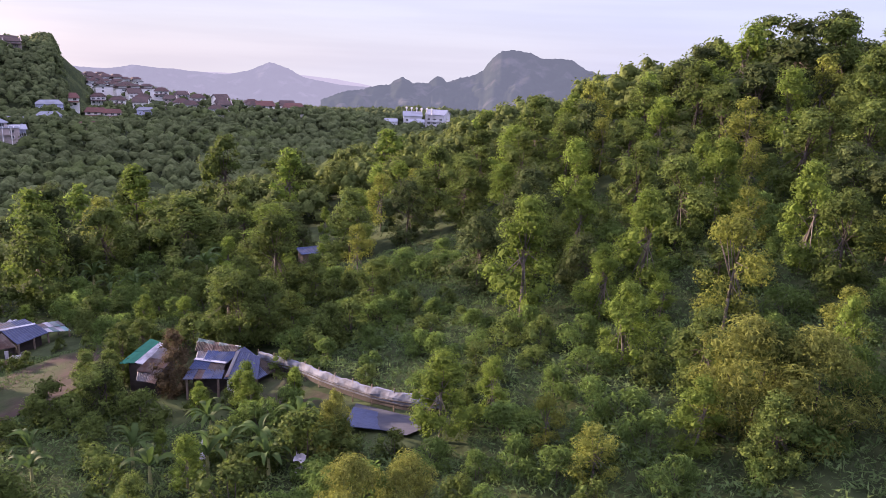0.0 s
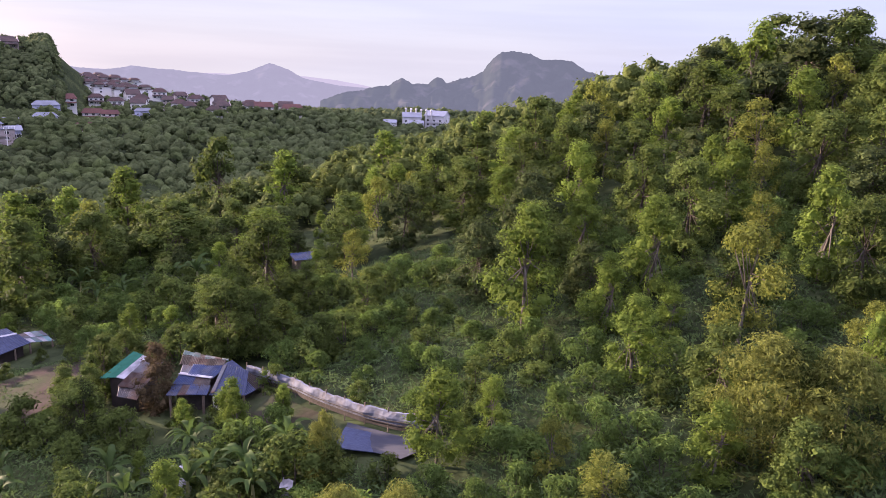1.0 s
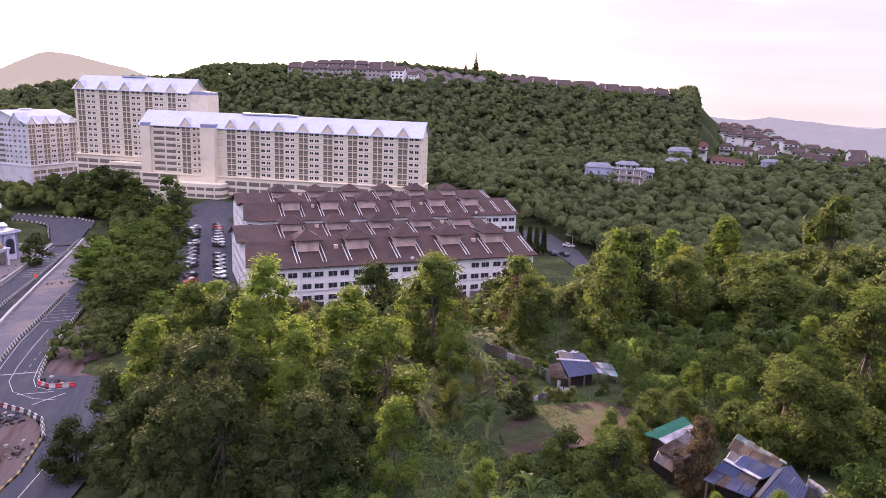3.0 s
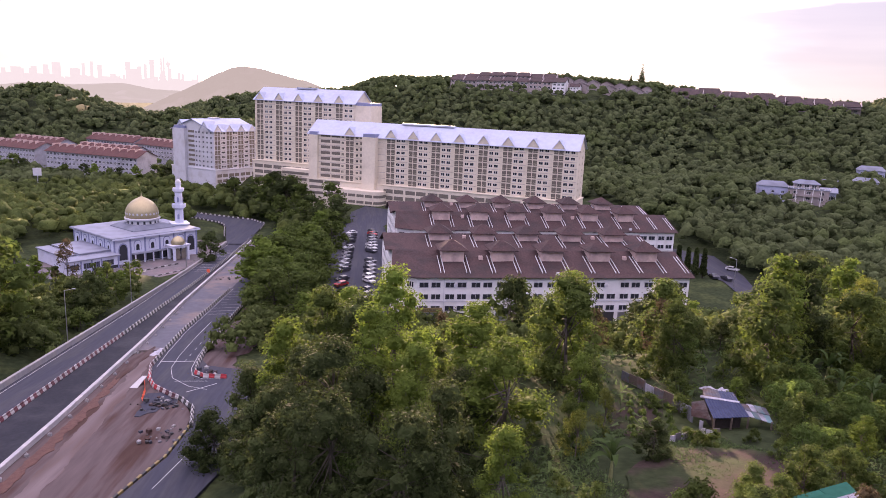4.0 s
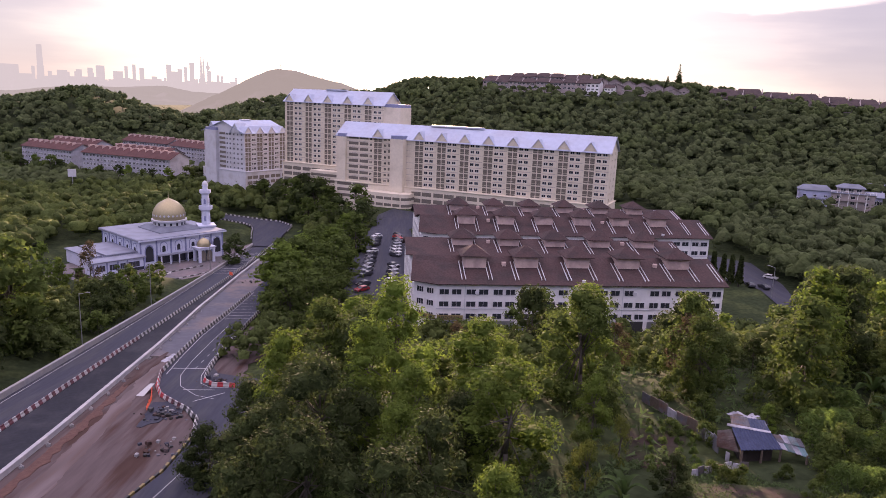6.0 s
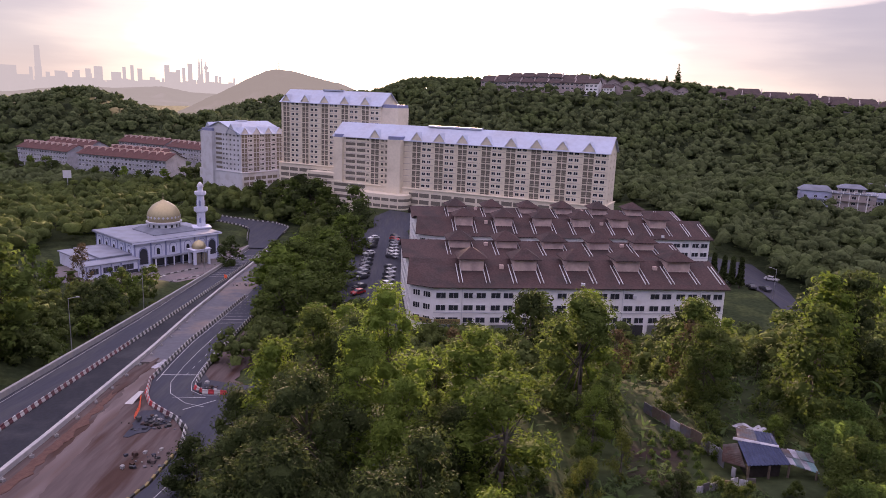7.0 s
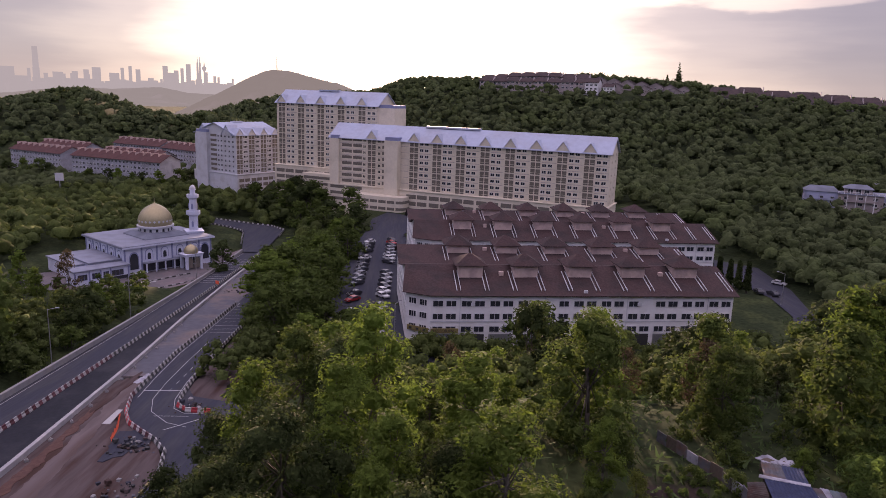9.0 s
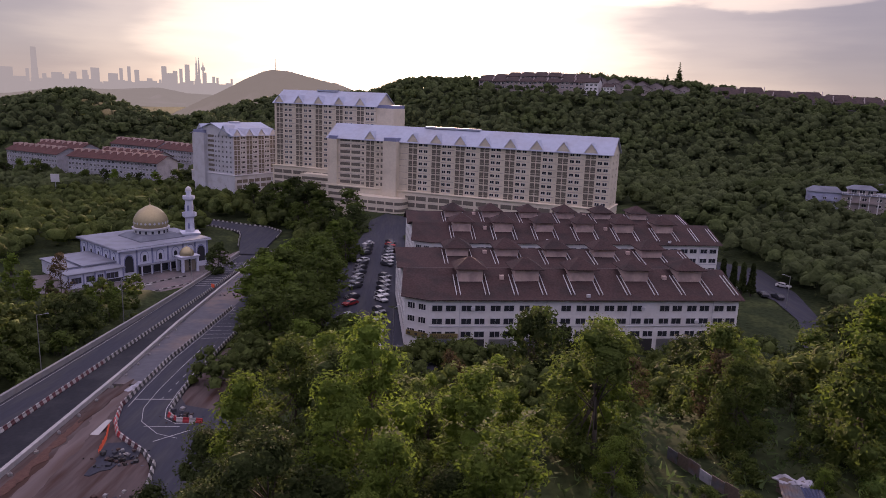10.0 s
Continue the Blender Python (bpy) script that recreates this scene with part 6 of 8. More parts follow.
WHEEL = Shape().tube([(0.31, -0.1), (0.31, 0.1)], 12).mesh("wheel", RUBBER)
CAR_KINDS = [(CAR_WHITE, "white hatchback car parked on the asphalt"), (CAR_SILVER, "silver saloon car parked on the asphalt"), (CAR_DARK, "dark saloon car parked on the asphalt"), (CAR_RED, "dark red car parked on the asphalt")]
CARS = {}


def car(x, y, z, turn, kind):
    m = pose(x, y, z, 0, 0, turn)
    if kind in CARS:
        return copy_thing(CARS[kind], m)
    paint, label = CAR_KINDS[kind]
    top = thing("car", m, label, "car", "parked cars")
    body, glass = car_meshes(paint)
    part("body", body, top)
    part("windscreen", glass, top, "dark car glass")
    for wx in (-1.3, 1.3):
        for wy in (-0.8, 0.8):
            part("wheel", WHEEL, top, m=pose(wx, wy, 0.31, 90, 0, 0))
    part("headlight", Shape().box(2.08, 2.17, -0.75, -0.4, 0.6, 0.75).box(2.08, 2.17, 0.4, 0.75, 0.6, 0.75).mesh("headlight", WHITE_PLASTIC), top)
    CARS[kind] = top
    return top


park = random.Random(7)
for i in range(22):
    t = i / 21
    if i in (5, 12, 13):
        continue
    x, y = -157 - 95 * t, 82.6 + 43.6 * t
    car(x, y, gz(x, y) + 0.28, -21 + park.uniform(-9, 9) + 40, park.choice((0, 1, 1, 2, 2, 3)))
for i in range(20):
    t = i / 19
    if i in (4, 7, 15):
        continue
    x, y = -160 - 92 * t, 75.5 + 42 * t
    car(x, y, gz(x, y) + 0.28, -20 + park.uniform(-9, 9) - 50, park.choice((0, 1, 2, 2, 3)))
for x, y, a, k in ((-140, 82, 60, 2), (-146, 84, 30, 2), (-150, 80, 10, 0), (-136, 79, 70, 3), (-155.0, 214.0, 20, 0), (-150.7, 199.8, 150, 2), (-147.4, 201.8, 160, 2), (-173.4, 206.0, 60, 0), (-156.8, 199.1, 50, 1)):
    car(x, y, gz(x, y) + 0.28, a, k)

# painted kerbs and planted strips of the mosque's forecourt
for n, pts in enumerate(([(-259, 12), (-263, 26), (-267, 36), (-273, 46), (-279, 57)], [(-254.5, 22), (-257.5, 34), (-262, 46), (-270, 62), (-281, 76)], [(-281, 64), (-288, 72), (-294, 78)])):
    kb = thing("kerb", pose(0, 0, 0), "black and white painted kerb of the mosque forecourt", "kerb", "forecourt kerbs")
    for i, (x, y, a) in enumerate(along(pts, 1.5)):
        part("kerb_stone", KERB_STONES[i % 2], kb, m=pose(x, y, gz(x, y), 0, 0, a))
for pts in ([(-262, 14), (-264.5, 15), (-274, 46), (-271, 46)], [(-258, 20), (-260, 20), (-264, 34), (-262, 36)]):
    structure("pavement_strip", drape("pavement_strip", pts, 0.2, KERB_PALE, 3), "pale paved strip across the mosque forecourt", "pavement")


# ---- houses on the hills ----
HOUSES = {}


def house(kind, x, y, z, turn, size=1.0, label=""):
    """A two-storey house: walls, pitched roof, windows and a porch, facing -y before it is turned."""
    m = pose(x, y, z, 0, 0, turn) @ Matrix.Diagonal((size, size, size, 1))
    if kind in HOUSES:
        ob = copy_thing(HOUSES[kind], Matrix())
        ob.matrix_basis = m
        if label:
            ob["label"] = label
        return ob
    w, d, h, rise, hip, wall, roof, text = {
        "terrace": (17.5, 12, 5.0, 3.2, 2.6, ROSE_WALL, ROOF_ROSE, "dusty rose terraced house with a long brown roof"),
        "row": (10.2, 12, 6.0, 2.8, 2.4, ROSE_WALL, ROOF_ROSE, "rose-walled hilltop row house with a weathered hipped roof"),
        "gabled": (11, 15, 7.0, 3.6, 0.0, WHITE_WALL, ROOF_ROSE, "white gable-fronted house stepping down the hill"),
        "gabled_rose": (11, 15, 7.0, 3.6, 0.0, ROSE_WALL, ROOF_ROSE, "rose-walled gabled house stepping down the hill"),
        "rose": (20, 13, 6.2, 2.6, 4.5, ROSE_WALL, ROOF_SLATE, "large pinkish house with terraces among dark trees"),
        "tier": (34, 11, 6.2, 1.5, 2.5, WHITE_WALL, ROOF_TILE, "long white terrace of houses stepping up the slope"),
        "villa": (12, 11, 6.4, 2.8, 4.0, WHITE_WALL, ROOF_TILE, "white hillside house with a dark hipped roof"),
        "red": (14, 10, 5.8, 2.6, 2.0, WHITE_WALL, ROOF_RED, "pale house with a red tiled roof"),
        "blue": (20, 14, 8.5, 3.0, 3.5, BLUE_WALL, ROOF_SLATE, "large pale house with a blue-grey roof"),
        "condo": (15, 13, 14, 3.2, 0.0, GREY_WALL, ROOF_GREY, "grey-white five-storey apartment house with a dark gable roof"),
        "shed": (6, 5, 4.5, 1.5, 0.0, BLUE_WALL, ROOF_GREY, "small pale blue-grey outbuilding"),
    }[kind]
    top = thing("house", m, label or text, "house", "hillside houses")
    part("wall", Shape().box(-w / 2, w / 2, -d / 2, d / 2, -5, h).mesh("wall", wall), top)
    if kind == "tier":
        for k in (-1, 0, 1):
            x2 = k * w / 3
            upper = part("upper_storey", Shape().box(x2 - w / 9, x2 + w / 9, -d / 3, d / 2, h, h + 2.2).mesh("upper_storey", wall), top)
            part("upper_roof", gable_roof(x2 - w / 7, x2 + w / 7, -d / 2.4, d / 2, h + 2.2, 1.8, 0.5, 0.2, 2.6).mesh("upper_roof", roof), upper)
        sh = Shape().slab([(-w / 2 - 0.6, -d / 2 - 0.8, h), (w / 2 + 0.6, -d / 2 - 0.8, h), (w / 2 + 0.6, d / 2, h + 0.6), (-w / 2 - 0.6, d / 2, h + 0.6)], 0.2)
    elif kind == "rose":
        upper = part("upper_storey", Shape().box(-7.0, 5.0, -2.5, d / 2, h, h + 3.0).mesh("upper_storey", wall), top)
        part("upper_roof", gable_roof(-7.0, 5.0, -2.5, d / 2, h + 3.0, 1.6, 0.8, 0.2, 3.2).mesh("upper_roof", roof), upper)
        for x2 in (-4.6, -1.0, 2.6):
            window(upper, x2, -2.5, h + 0.5, 2.2, 1.8, 1, far=True)
        sh = Shape().box(-w / 2 - 0.5, w / 2 + 0.5, -d / 2 - 0.6, d / 2 + 0.3, h, h + 0.25)
        for x2 in np.arange(-w / 2, w / 2 + 0.1, w / 8).tolist():
            part("terrace_post", Shape().box(x2 - 0.12, x2 + 0.12, -d / 2 - 0.5, -d / 2 - 0.3, h + 0.25, h + 1.2).mesh("terrace_post", WHITE_WALL), top)
        part("terrace_rail", Shape().box(-w / 2 - 0.4, w / 2 + 0.4, -d / 2 - 0.52, -d / 2 - 0.28, h + 1.2, h + 1.35).mesh("terrace_rail", WHITE_WALL), top)
        for x2 in (-w * 0.3, -w * 0.1, w * 0.1, w * 0.3):
            part("column", Shape().box(x2 - 0.2, x2 + 0.2, -d / 2 - 1.5, -d / 2 - 1.1, -5, h).mesh("column", WHITE_WALL), top)
    else:
        sh = gable_roof(-w / 2, w / 2, -d / 2, d / 2, h, rise, 0.7, 0.2, hip)
    if not hip and kind != "tier":
        for x2 in (-w / 2 + 0.05, w / 2 - 0.05):
            sh.add([(x2, -d / 2, h - 0.1), (x2, d / 2, h - 0.1), (x2, 0, h + rise - 0.2)], [(0, 1, 2)], 1)
    part("roof", sh.mesh("roof", roof, wall), top)
    for s in range(max(1, int(h // 2.9))):
        for fx in (-0.32, 0.0, 0.32):
            window(top, fx * w, -d / 2, 0.9 + s * 2.9, 1.9, 1.3, 1, far=True)
        window(top, w / 2, 0, 0.9 + s * 2.9, 1.7, 1.3, 1, 90, far=True)
        window(top, -w / 2, 0, 0.9 + s * 2.9, 1.7, 1.3, 1, -90, far=True)
    if kind in ("terrace", "villa", "red"):
        part("porch_roof", Shape().slab([(-w / 2, -d / 2 - 3, 2.9), (w / 2, -d / 2 - 3, 2.9), (w / 2, -d / 2, 3.5), (-w / 2, -d / 2, 3.5)], 0.15).mesh("porch_roof", roof), top)
        for fx in (-0.46, 0.0, 0.46):
            part("porch_post", Shape().box(fx * w - 0.15, fx * w + 0.15, -d / 2 - 2.8, -d / 2 - 2.5, -5, 2.85).mesh("porch_post", wall), top)
    if kind in ("blue", "condo", "rose"):
        for s in range(1, max(2, int(h // 2.9))):
            part("balcony", Shape().box(-w * 0.3, w * 0.3, -d / 2 - 1.5, -d / 2, s * 2.9 - 0.2, s * 2.9).box(-w * 0.3, w * 0.3, -d / 2 - 1.5, -d / 2 - 1.42, s * 2.9, s * 2.9 + 0.9).mesh("balcony", wall), top)
    if kind in ("terrace", "row"):
        part("party_wall", Shape().add([(w / 2 - 0.1, -d / 2 - 0.9, h - 0.3), (w / 2 - 0.1, 0, h + rise + 0.35), (w / 2 - 0.1, d / 2 + 0.9, h - 0.3), (w / 2 + 0.35, -d / 2 - 0.9, h - 0.3), (w / 2 + 0.35, 0, h + rise + 0.35), (w / 2 + 0.35, d / 2 + 0.9, h - 0.3)],
                                       [(0, 1, 2), (5, 4, 3), (0, 3, 4, 1), (1, 4, 5, 2), (2, 5, 3, 0)]).mesh("party_wall", ROSE_WALL), top)
    HOUSES[kind] = top
    return top


# the stepped rows along the hilltop: x, y, roof-line turn
hill = random.Random(9)
for i in range(7):
    t = i / 6
    x, y = -445 + 98 * t, 499 + 76 * t
    house("terrace", x, y, gz(x, y) - 0.6 + 0.7 * (i % 2) - (1.2 if i == 0 else 0), 37.8 + hill.uniform(-1, 1), 1.13)
    if i < 6:
        house("terrace", x + 15, y - 7, gz(x + 15, y - 7) - 1.0 - 0.5 * (i % 2), 37.8 + hill.uniform(-1.5, 1.5), 1.08, "terraced house with a brown roof below the hilltop row")
    if i in (0, 1, 3, 5):
        house("gabled_rose", x + 24, y - 20, gz(x + 24, y - 20) - 1.0, 60 + hill.uniform(-5, 5), 0.8, "rose-roofed gabled house half hidden by trees")
for i in range(8):
    t = i / 7
    x, y = -552 + 54 * t, 341 + 56 * t
    house("row", x, y, gz(x, y) + (0.2, 0.8, 2.0, 2.2, 2.2, 1.8, 0.8, 0.2)[i], 46 + hill.uniform(-2, 2), 1.12)
    house("row", x + 12, y - 9, gz(x + 12, y - 9) + 0.6 - 0.5 * (i % 2), 46 + hill.uniform(-3, 3), 1.08, "hazy pink-roofed row house on the hilltop")
for i in range(8):
    t = i / 7
    x, y = -500 + 44 * t, 402 + 66 * t
    house("gabled_rose", x, y, gz(x, y) + 0.6 - 0.2 * i, 128 + hill.uniform(-4, 4), 0.72, "brown-roofed gabled house of a row stepping down the hilltop")
    if i % 2 == 0:
        house("gabled_rose", x + 14, y - 9, gz(x + 14, y - 9) + 0.4, 128 + hill.uniform(-6, 6), 0.66, "brown-roofed gabled house half hidden by trees")
for x, y, k in ((-480, 394, 0.95), (-470, 402, 0.7)):
    house("gabled", x, y, gz(x, y) + 0.5, 40, k, "white gabled house at the edge of the hilltop")
deck = thing("hill_deck", basis(-492, 360, gz(-492, 360) + 1, 0.62, 0.78), "concrete retaining deck with columns on the hillside", "retaining deck")
part("slab", Shape().box(0, 42, 0, 8, 0, 0.7).mesh("slab", CONCRETE), deck)
for i in range(12):
    part("column", Shape().box(0.5 + i * 3.7, 1.0 + i * 3.7, 0.2, 0.7, -7, 0).mesh("column", CONCRETE), deck)
# white villas climbing the far slope
for i, (x, y) in enumerate(((-373, 756), (-351, 744), (-324, 728), (-345, 690), (-318, 672), (-300, 652), (-276, 638), (-338, 716), (-366, 722))):
    house("tier", x, y, gz(x, y) + 2.2, 38 + hill.uniform(-4, 4), 0.95)
for i, (x, y) in enumerate(((-288, 596), (-262, 604), (-246, 584), (-223, 580), (-206, 596), (-236, 556), (-205, 556), (-180, 574), (-160, 588), (-190, 604), (-262, 574), (-172, 556), (-150, 560), (-128, 574), (-250, 632), (-228, 620))):
    house(("villa", "gabled", "villa", "row")[i % 4], x, y, gz(x, y) + 1.8, 25 + hill.uniform(-12, 12), 0.95)
for kind, x, y, turn, size in (("blue", -243, 440, 32, 0.72), ("red", -270, 512, 28, 1.1), ("red", -256, 524, 26, 1.0), ("red", -242, 520, 24, 0.9), ("blue", -222, 530, 22, 0.6), ("red", -143, 562, 12, 1.15), ("red", -121, 566, 10, 1.1), ("villa", -196, 548, 18, 1.0), ("villa", -172, 536, 15, 0.9)):
    house(kind, x, y, gz(x, y) + 1.2, turn, size)
VX1, VY1, VX2, VY2 = -213.0, 310.0, -201.5, 319.5
house("blue", VX1, VY1, gz(VX1, VY1) + 1.0, 42, 0.64, "large pale blue house with a slate roof among dark trees")
house("rose", VX2, VY2, gz(VX2, VY2) + 0.8, 38, 0.84)
house("shed", -197, 328, gz(-197, 328) + 0.5, 40)
house("blue", -206, 372, gz(-206, 372) + 3.0, 32, 0.55, "blue-roofed white house below the hill's end")
house("red", -192, 384, gz(-192, 384) + 2.0, 30, 0.7)
house("shed", -209, 347, gz(-209, 347) + 1.0, 30)
for x, y, turn, s in ((-24, 486, 5, 0.8), (-7, 492, -20, 0.9), (-38, 482, 0, 0.55), (-20, 470, 0, 0.6)):
    house("condo", x, y, gz(x, y) - 0.5, turn, s)
house("villa", 39, 469, gz(39, 469) + 5, -10, 1.0, "white gabled house seen between tree tops")
for i in range(6):
    x, y = -28 + 3.4 * i, 486.0
    vent = thing("roof_vent", pose(x, y, gz(x, y) + 13.0), "white ventilation cowl on the flat roof", "roof vent", "roof vents")
    part("pipe", Shape().tube([(0.4, -4.0), (0.4, 1.6)], 8).mesh("pipe", GREY_WALL), vent)
    part("cowl", Shape().tube([(0.4, 1.6), (0.8, 1.8), (0.7, 2.6), (0.2, 2.9)], 8).mesh("cowl", GREY_WALL), vent)


def conifer(x, y, h, spread):
    rng = np.random.default_rng(int(h * 10))
    top = thing("tree", pose(x, y, gz(x, y)), "dark pointed conifer on the hilltop", "tree", "conifers")
    part("trunk", Shape().stick((0, 0, -1), (0, 0, h * 0.95), 0.35, 0.08).mesh("trunk", BARK), top)
    c, r = [], []
    for i in range(26):
        z = 0.18 + 0.8 * i / 25
        a = i * 2.4
        q = spread * (1.05 - z)
        c.append((q * 0.6 * math.cos(a), q * 0.6 * math.sin(a), h * z))
        r.append(max(0.5, q * 0.62))
    c, r = np.array(c), np.array(r)
    part("crown", foliage_mesh("crown", leaves(rng, c, r, 2200, 0.7, 0.5, 0.5), tufts(rng, c, r * 0.8, TUFT), LEAF_DARK), top)


conifer(-478, 482, 24, 4.5)
conifer(-487, 478, 13, 4.0)
for x, y, h in ((-173.3, 204.1, 6.5), (-167.8, 202.2, 7.0), (-160.5, 198.5, 8.0), (-155.2, 196.1, 9.0), (-152.4, 196.6, 9.5)):
    conifer(x, y, h, 1.3)


# ---- the far land ----
def far_ridge(name, profile, dist, deep, low, material, label, rough=14.0, seed=1):
    """Mountains as a relief: the crest follows (yaw, height); the near flank runs down towards the valley."""
    profile = sorted(profile)
    ya = np.linspace(profile[0][0], profile[-1][0], 220)
    top = np.interp(ya, [p[0] for p in profile], [p[1] for p in profile])
    rows = 26
    v = []
    for j in range(rows):
        f = j / (rows - 1)
        for i, (a, h) in enumerate(zip(ya, top)):
            d = dist - deep * f
            n1 = noise.noise(Vector((a * 0.8, f * 7.0, seed))) + 0.5 * noise.noise(Vector((a * 2.6, f * 22.0, seed + 2)))
            z = h + (low - h) * f**0.85 + (rough * n1 * math.sin(math.pi * min(1, f * 1.5 + 0.06)))
            if j == 0:
                z += rough * 0.16 * noise.noise(Vector((a * 9.0, 0, seed)))
            r = radians(a)
            v.append((-math.sin(r) * d, math.cos(r) * d, z))
    n = len(ya)
    f = [(j * n + i, j * n + i + 1, (j + 1) * n + i + 1, (j + 1) * n + i) for j in range(rows - 1) for i in range(n - 1)]
    return structure(name, Shape().add(v, f).mesh(name, material, smooth=True), label, "mountains")


# each ridge glows in its haze tone, standing in for the air between
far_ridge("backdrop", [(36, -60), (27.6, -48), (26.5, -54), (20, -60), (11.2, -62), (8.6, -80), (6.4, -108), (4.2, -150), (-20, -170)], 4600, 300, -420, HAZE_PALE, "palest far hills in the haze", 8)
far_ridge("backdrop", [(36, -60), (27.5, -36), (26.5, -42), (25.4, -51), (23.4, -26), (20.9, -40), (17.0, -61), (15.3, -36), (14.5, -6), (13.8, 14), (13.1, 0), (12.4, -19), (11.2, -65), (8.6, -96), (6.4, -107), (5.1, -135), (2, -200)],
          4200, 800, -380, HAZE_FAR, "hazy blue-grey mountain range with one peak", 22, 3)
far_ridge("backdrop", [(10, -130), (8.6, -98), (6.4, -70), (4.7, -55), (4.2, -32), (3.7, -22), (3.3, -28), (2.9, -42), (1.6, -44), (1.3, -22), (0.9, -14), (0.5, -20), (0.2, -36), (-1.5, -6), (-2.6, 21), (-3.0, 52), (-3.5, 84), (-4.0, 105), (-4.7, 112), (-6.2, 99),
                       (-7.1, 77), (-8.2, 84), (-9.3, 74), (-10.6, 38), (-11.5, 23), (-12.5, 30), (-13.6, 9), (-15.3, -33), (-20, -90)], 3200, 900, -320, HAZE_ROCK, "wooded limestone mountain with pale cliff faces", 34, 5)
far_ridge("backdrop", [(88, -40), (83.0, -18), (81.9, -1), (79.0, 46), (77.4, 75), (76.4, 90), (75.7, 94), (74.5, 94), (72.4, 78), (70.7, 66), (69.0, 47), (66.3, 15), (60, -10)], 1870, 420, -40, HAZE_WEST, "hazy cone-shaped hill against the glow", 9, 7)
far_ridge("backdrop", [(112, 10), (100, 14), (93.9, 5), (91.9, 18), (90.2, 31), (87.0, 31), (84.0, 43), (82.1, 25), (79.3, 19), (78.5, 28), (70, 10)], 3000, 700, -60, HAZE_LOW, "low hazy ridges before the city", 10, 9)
# mast and city towers take the same painted haze glow
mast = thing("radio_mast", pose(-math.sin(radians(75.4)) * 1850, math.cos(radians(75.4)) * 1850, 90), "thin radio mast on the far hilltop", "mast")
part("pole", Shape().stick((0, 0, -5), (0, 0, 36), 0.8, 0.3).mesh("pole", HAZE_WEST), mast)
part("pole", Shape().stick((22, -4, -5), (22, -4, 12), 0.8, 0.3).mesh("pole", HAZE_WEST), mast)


def far_tower(yaw, top, wide, spire=0.0, taper=1.0):
    a = radians(yaw)
    ob = thing("skyscraper", basis(-math.sin(a) * 4400, math.cos(a) * 4400, -40, math.cos(a), math.sin(a)), "hazy city tower on the horizon", "skyscraper", "city skyline")
    h = top + 40
    wide *= 0.72
    s = Shape().tube([(wide * 0.7, 0), (wide * 0.7, h * 0.6), (wide * 0.7 * (0.5 + 0.5 * taper), h * 0.6), (wide * 0.7 * taper, h)], 4, turn=math.pi / 4)
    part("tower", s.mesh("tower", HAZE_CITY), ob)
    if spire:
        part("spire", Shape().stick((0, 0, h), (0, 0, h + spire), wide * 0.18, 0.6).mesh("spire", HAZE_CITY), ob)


for yaw, top, wide in ((92.37, 116, 22), (93.77, 120, 120), (88.23, 134, 60), (88.88, 120, 37), (86.56, 137, 24), (86.04, 148, 24), (85.53, 132, 34), (83.7, 157, 38), (82.95, 135, 34), (82.11, 172, 36), (80.87, 132, 22),
                       (80.28, 112, 22), (80.01, 107, 18), (79.0, 103, 16), (82.55, 148, 24), (83.34, 121, 50), (87.09, 108, 70), (90.63, 102, 70), (89.59, 109, 40)):
    far_tower(yaw, top, wide)
far_tower(91.93, 226, 46, 0, 0.78)
far_tower(81.47, 182, 26, 34, 0.5)
far_tower(81.30, 182, 26, 34, 0.5)
town = random.Random(3)
for i in range(26):
    far_tower(78.6 + 16 * i / 25 + town.uniform(-0.2, 0.2), town.uniform(40, 76), town.uniform(80, 130))
for i in range(40):
    far_tower(78.6 + 16 * i / 39 + town.uniform(-0.2, 0.2), town.uniform(52, 104), town.uniform(16, 50))
tv = thing("tv_tower", basis(-math.sin(radians(81.0)) * 4400, math.cos(radians(81.0)) * 4400, -40, 1, 0), "slim hazy telecommunication tower with a bulb", "tower")
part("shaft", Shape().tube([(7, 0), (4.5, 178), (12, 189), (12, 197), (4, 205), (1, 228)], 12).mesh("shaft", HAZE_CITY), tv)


# ---- the huts below the slope ----
def sheet(p00, p10, p11, p01, material, waves=12, name="roof_sheet"):
    """A corrugated sheet over four corners, ribs running from the first edge to the opposite one."""
    a, b, c, d = (Vector(p) for p in (p00, p10, p11, p01))
    v, n = [], waves * 2
    for off in (0.0, -0.05):
        for i in range(n + 1):
            u = i / n
            up = Vector((0, 0, (0.045 if i % 2 else -0.02) + off))
            v += [tuple(a.lerp(b, u) + up), tuple(d.lerp(c, u) + up)]
    k = 2 * (n + 1)
    f = [(2 * i, 2 * i + 2, 2 * i + 3, 2 * i + 1) for i in range(n)] + [(k + 2 * i, k + 2 * i + 1, k + 2 * i + 3, k + 2 * i + 2) for i in range(n)]
    f += [(2 * i, k + 2 * i, k + 2 * i + 2, 2 * i + 2) for i in range(n)] + [(2 * i + 1, 2 * i + 3, k + 2 * i + 3, k + 2 * i + 1) for i in range(n)]
    return Shape().add(v, f).mesh(name, material)


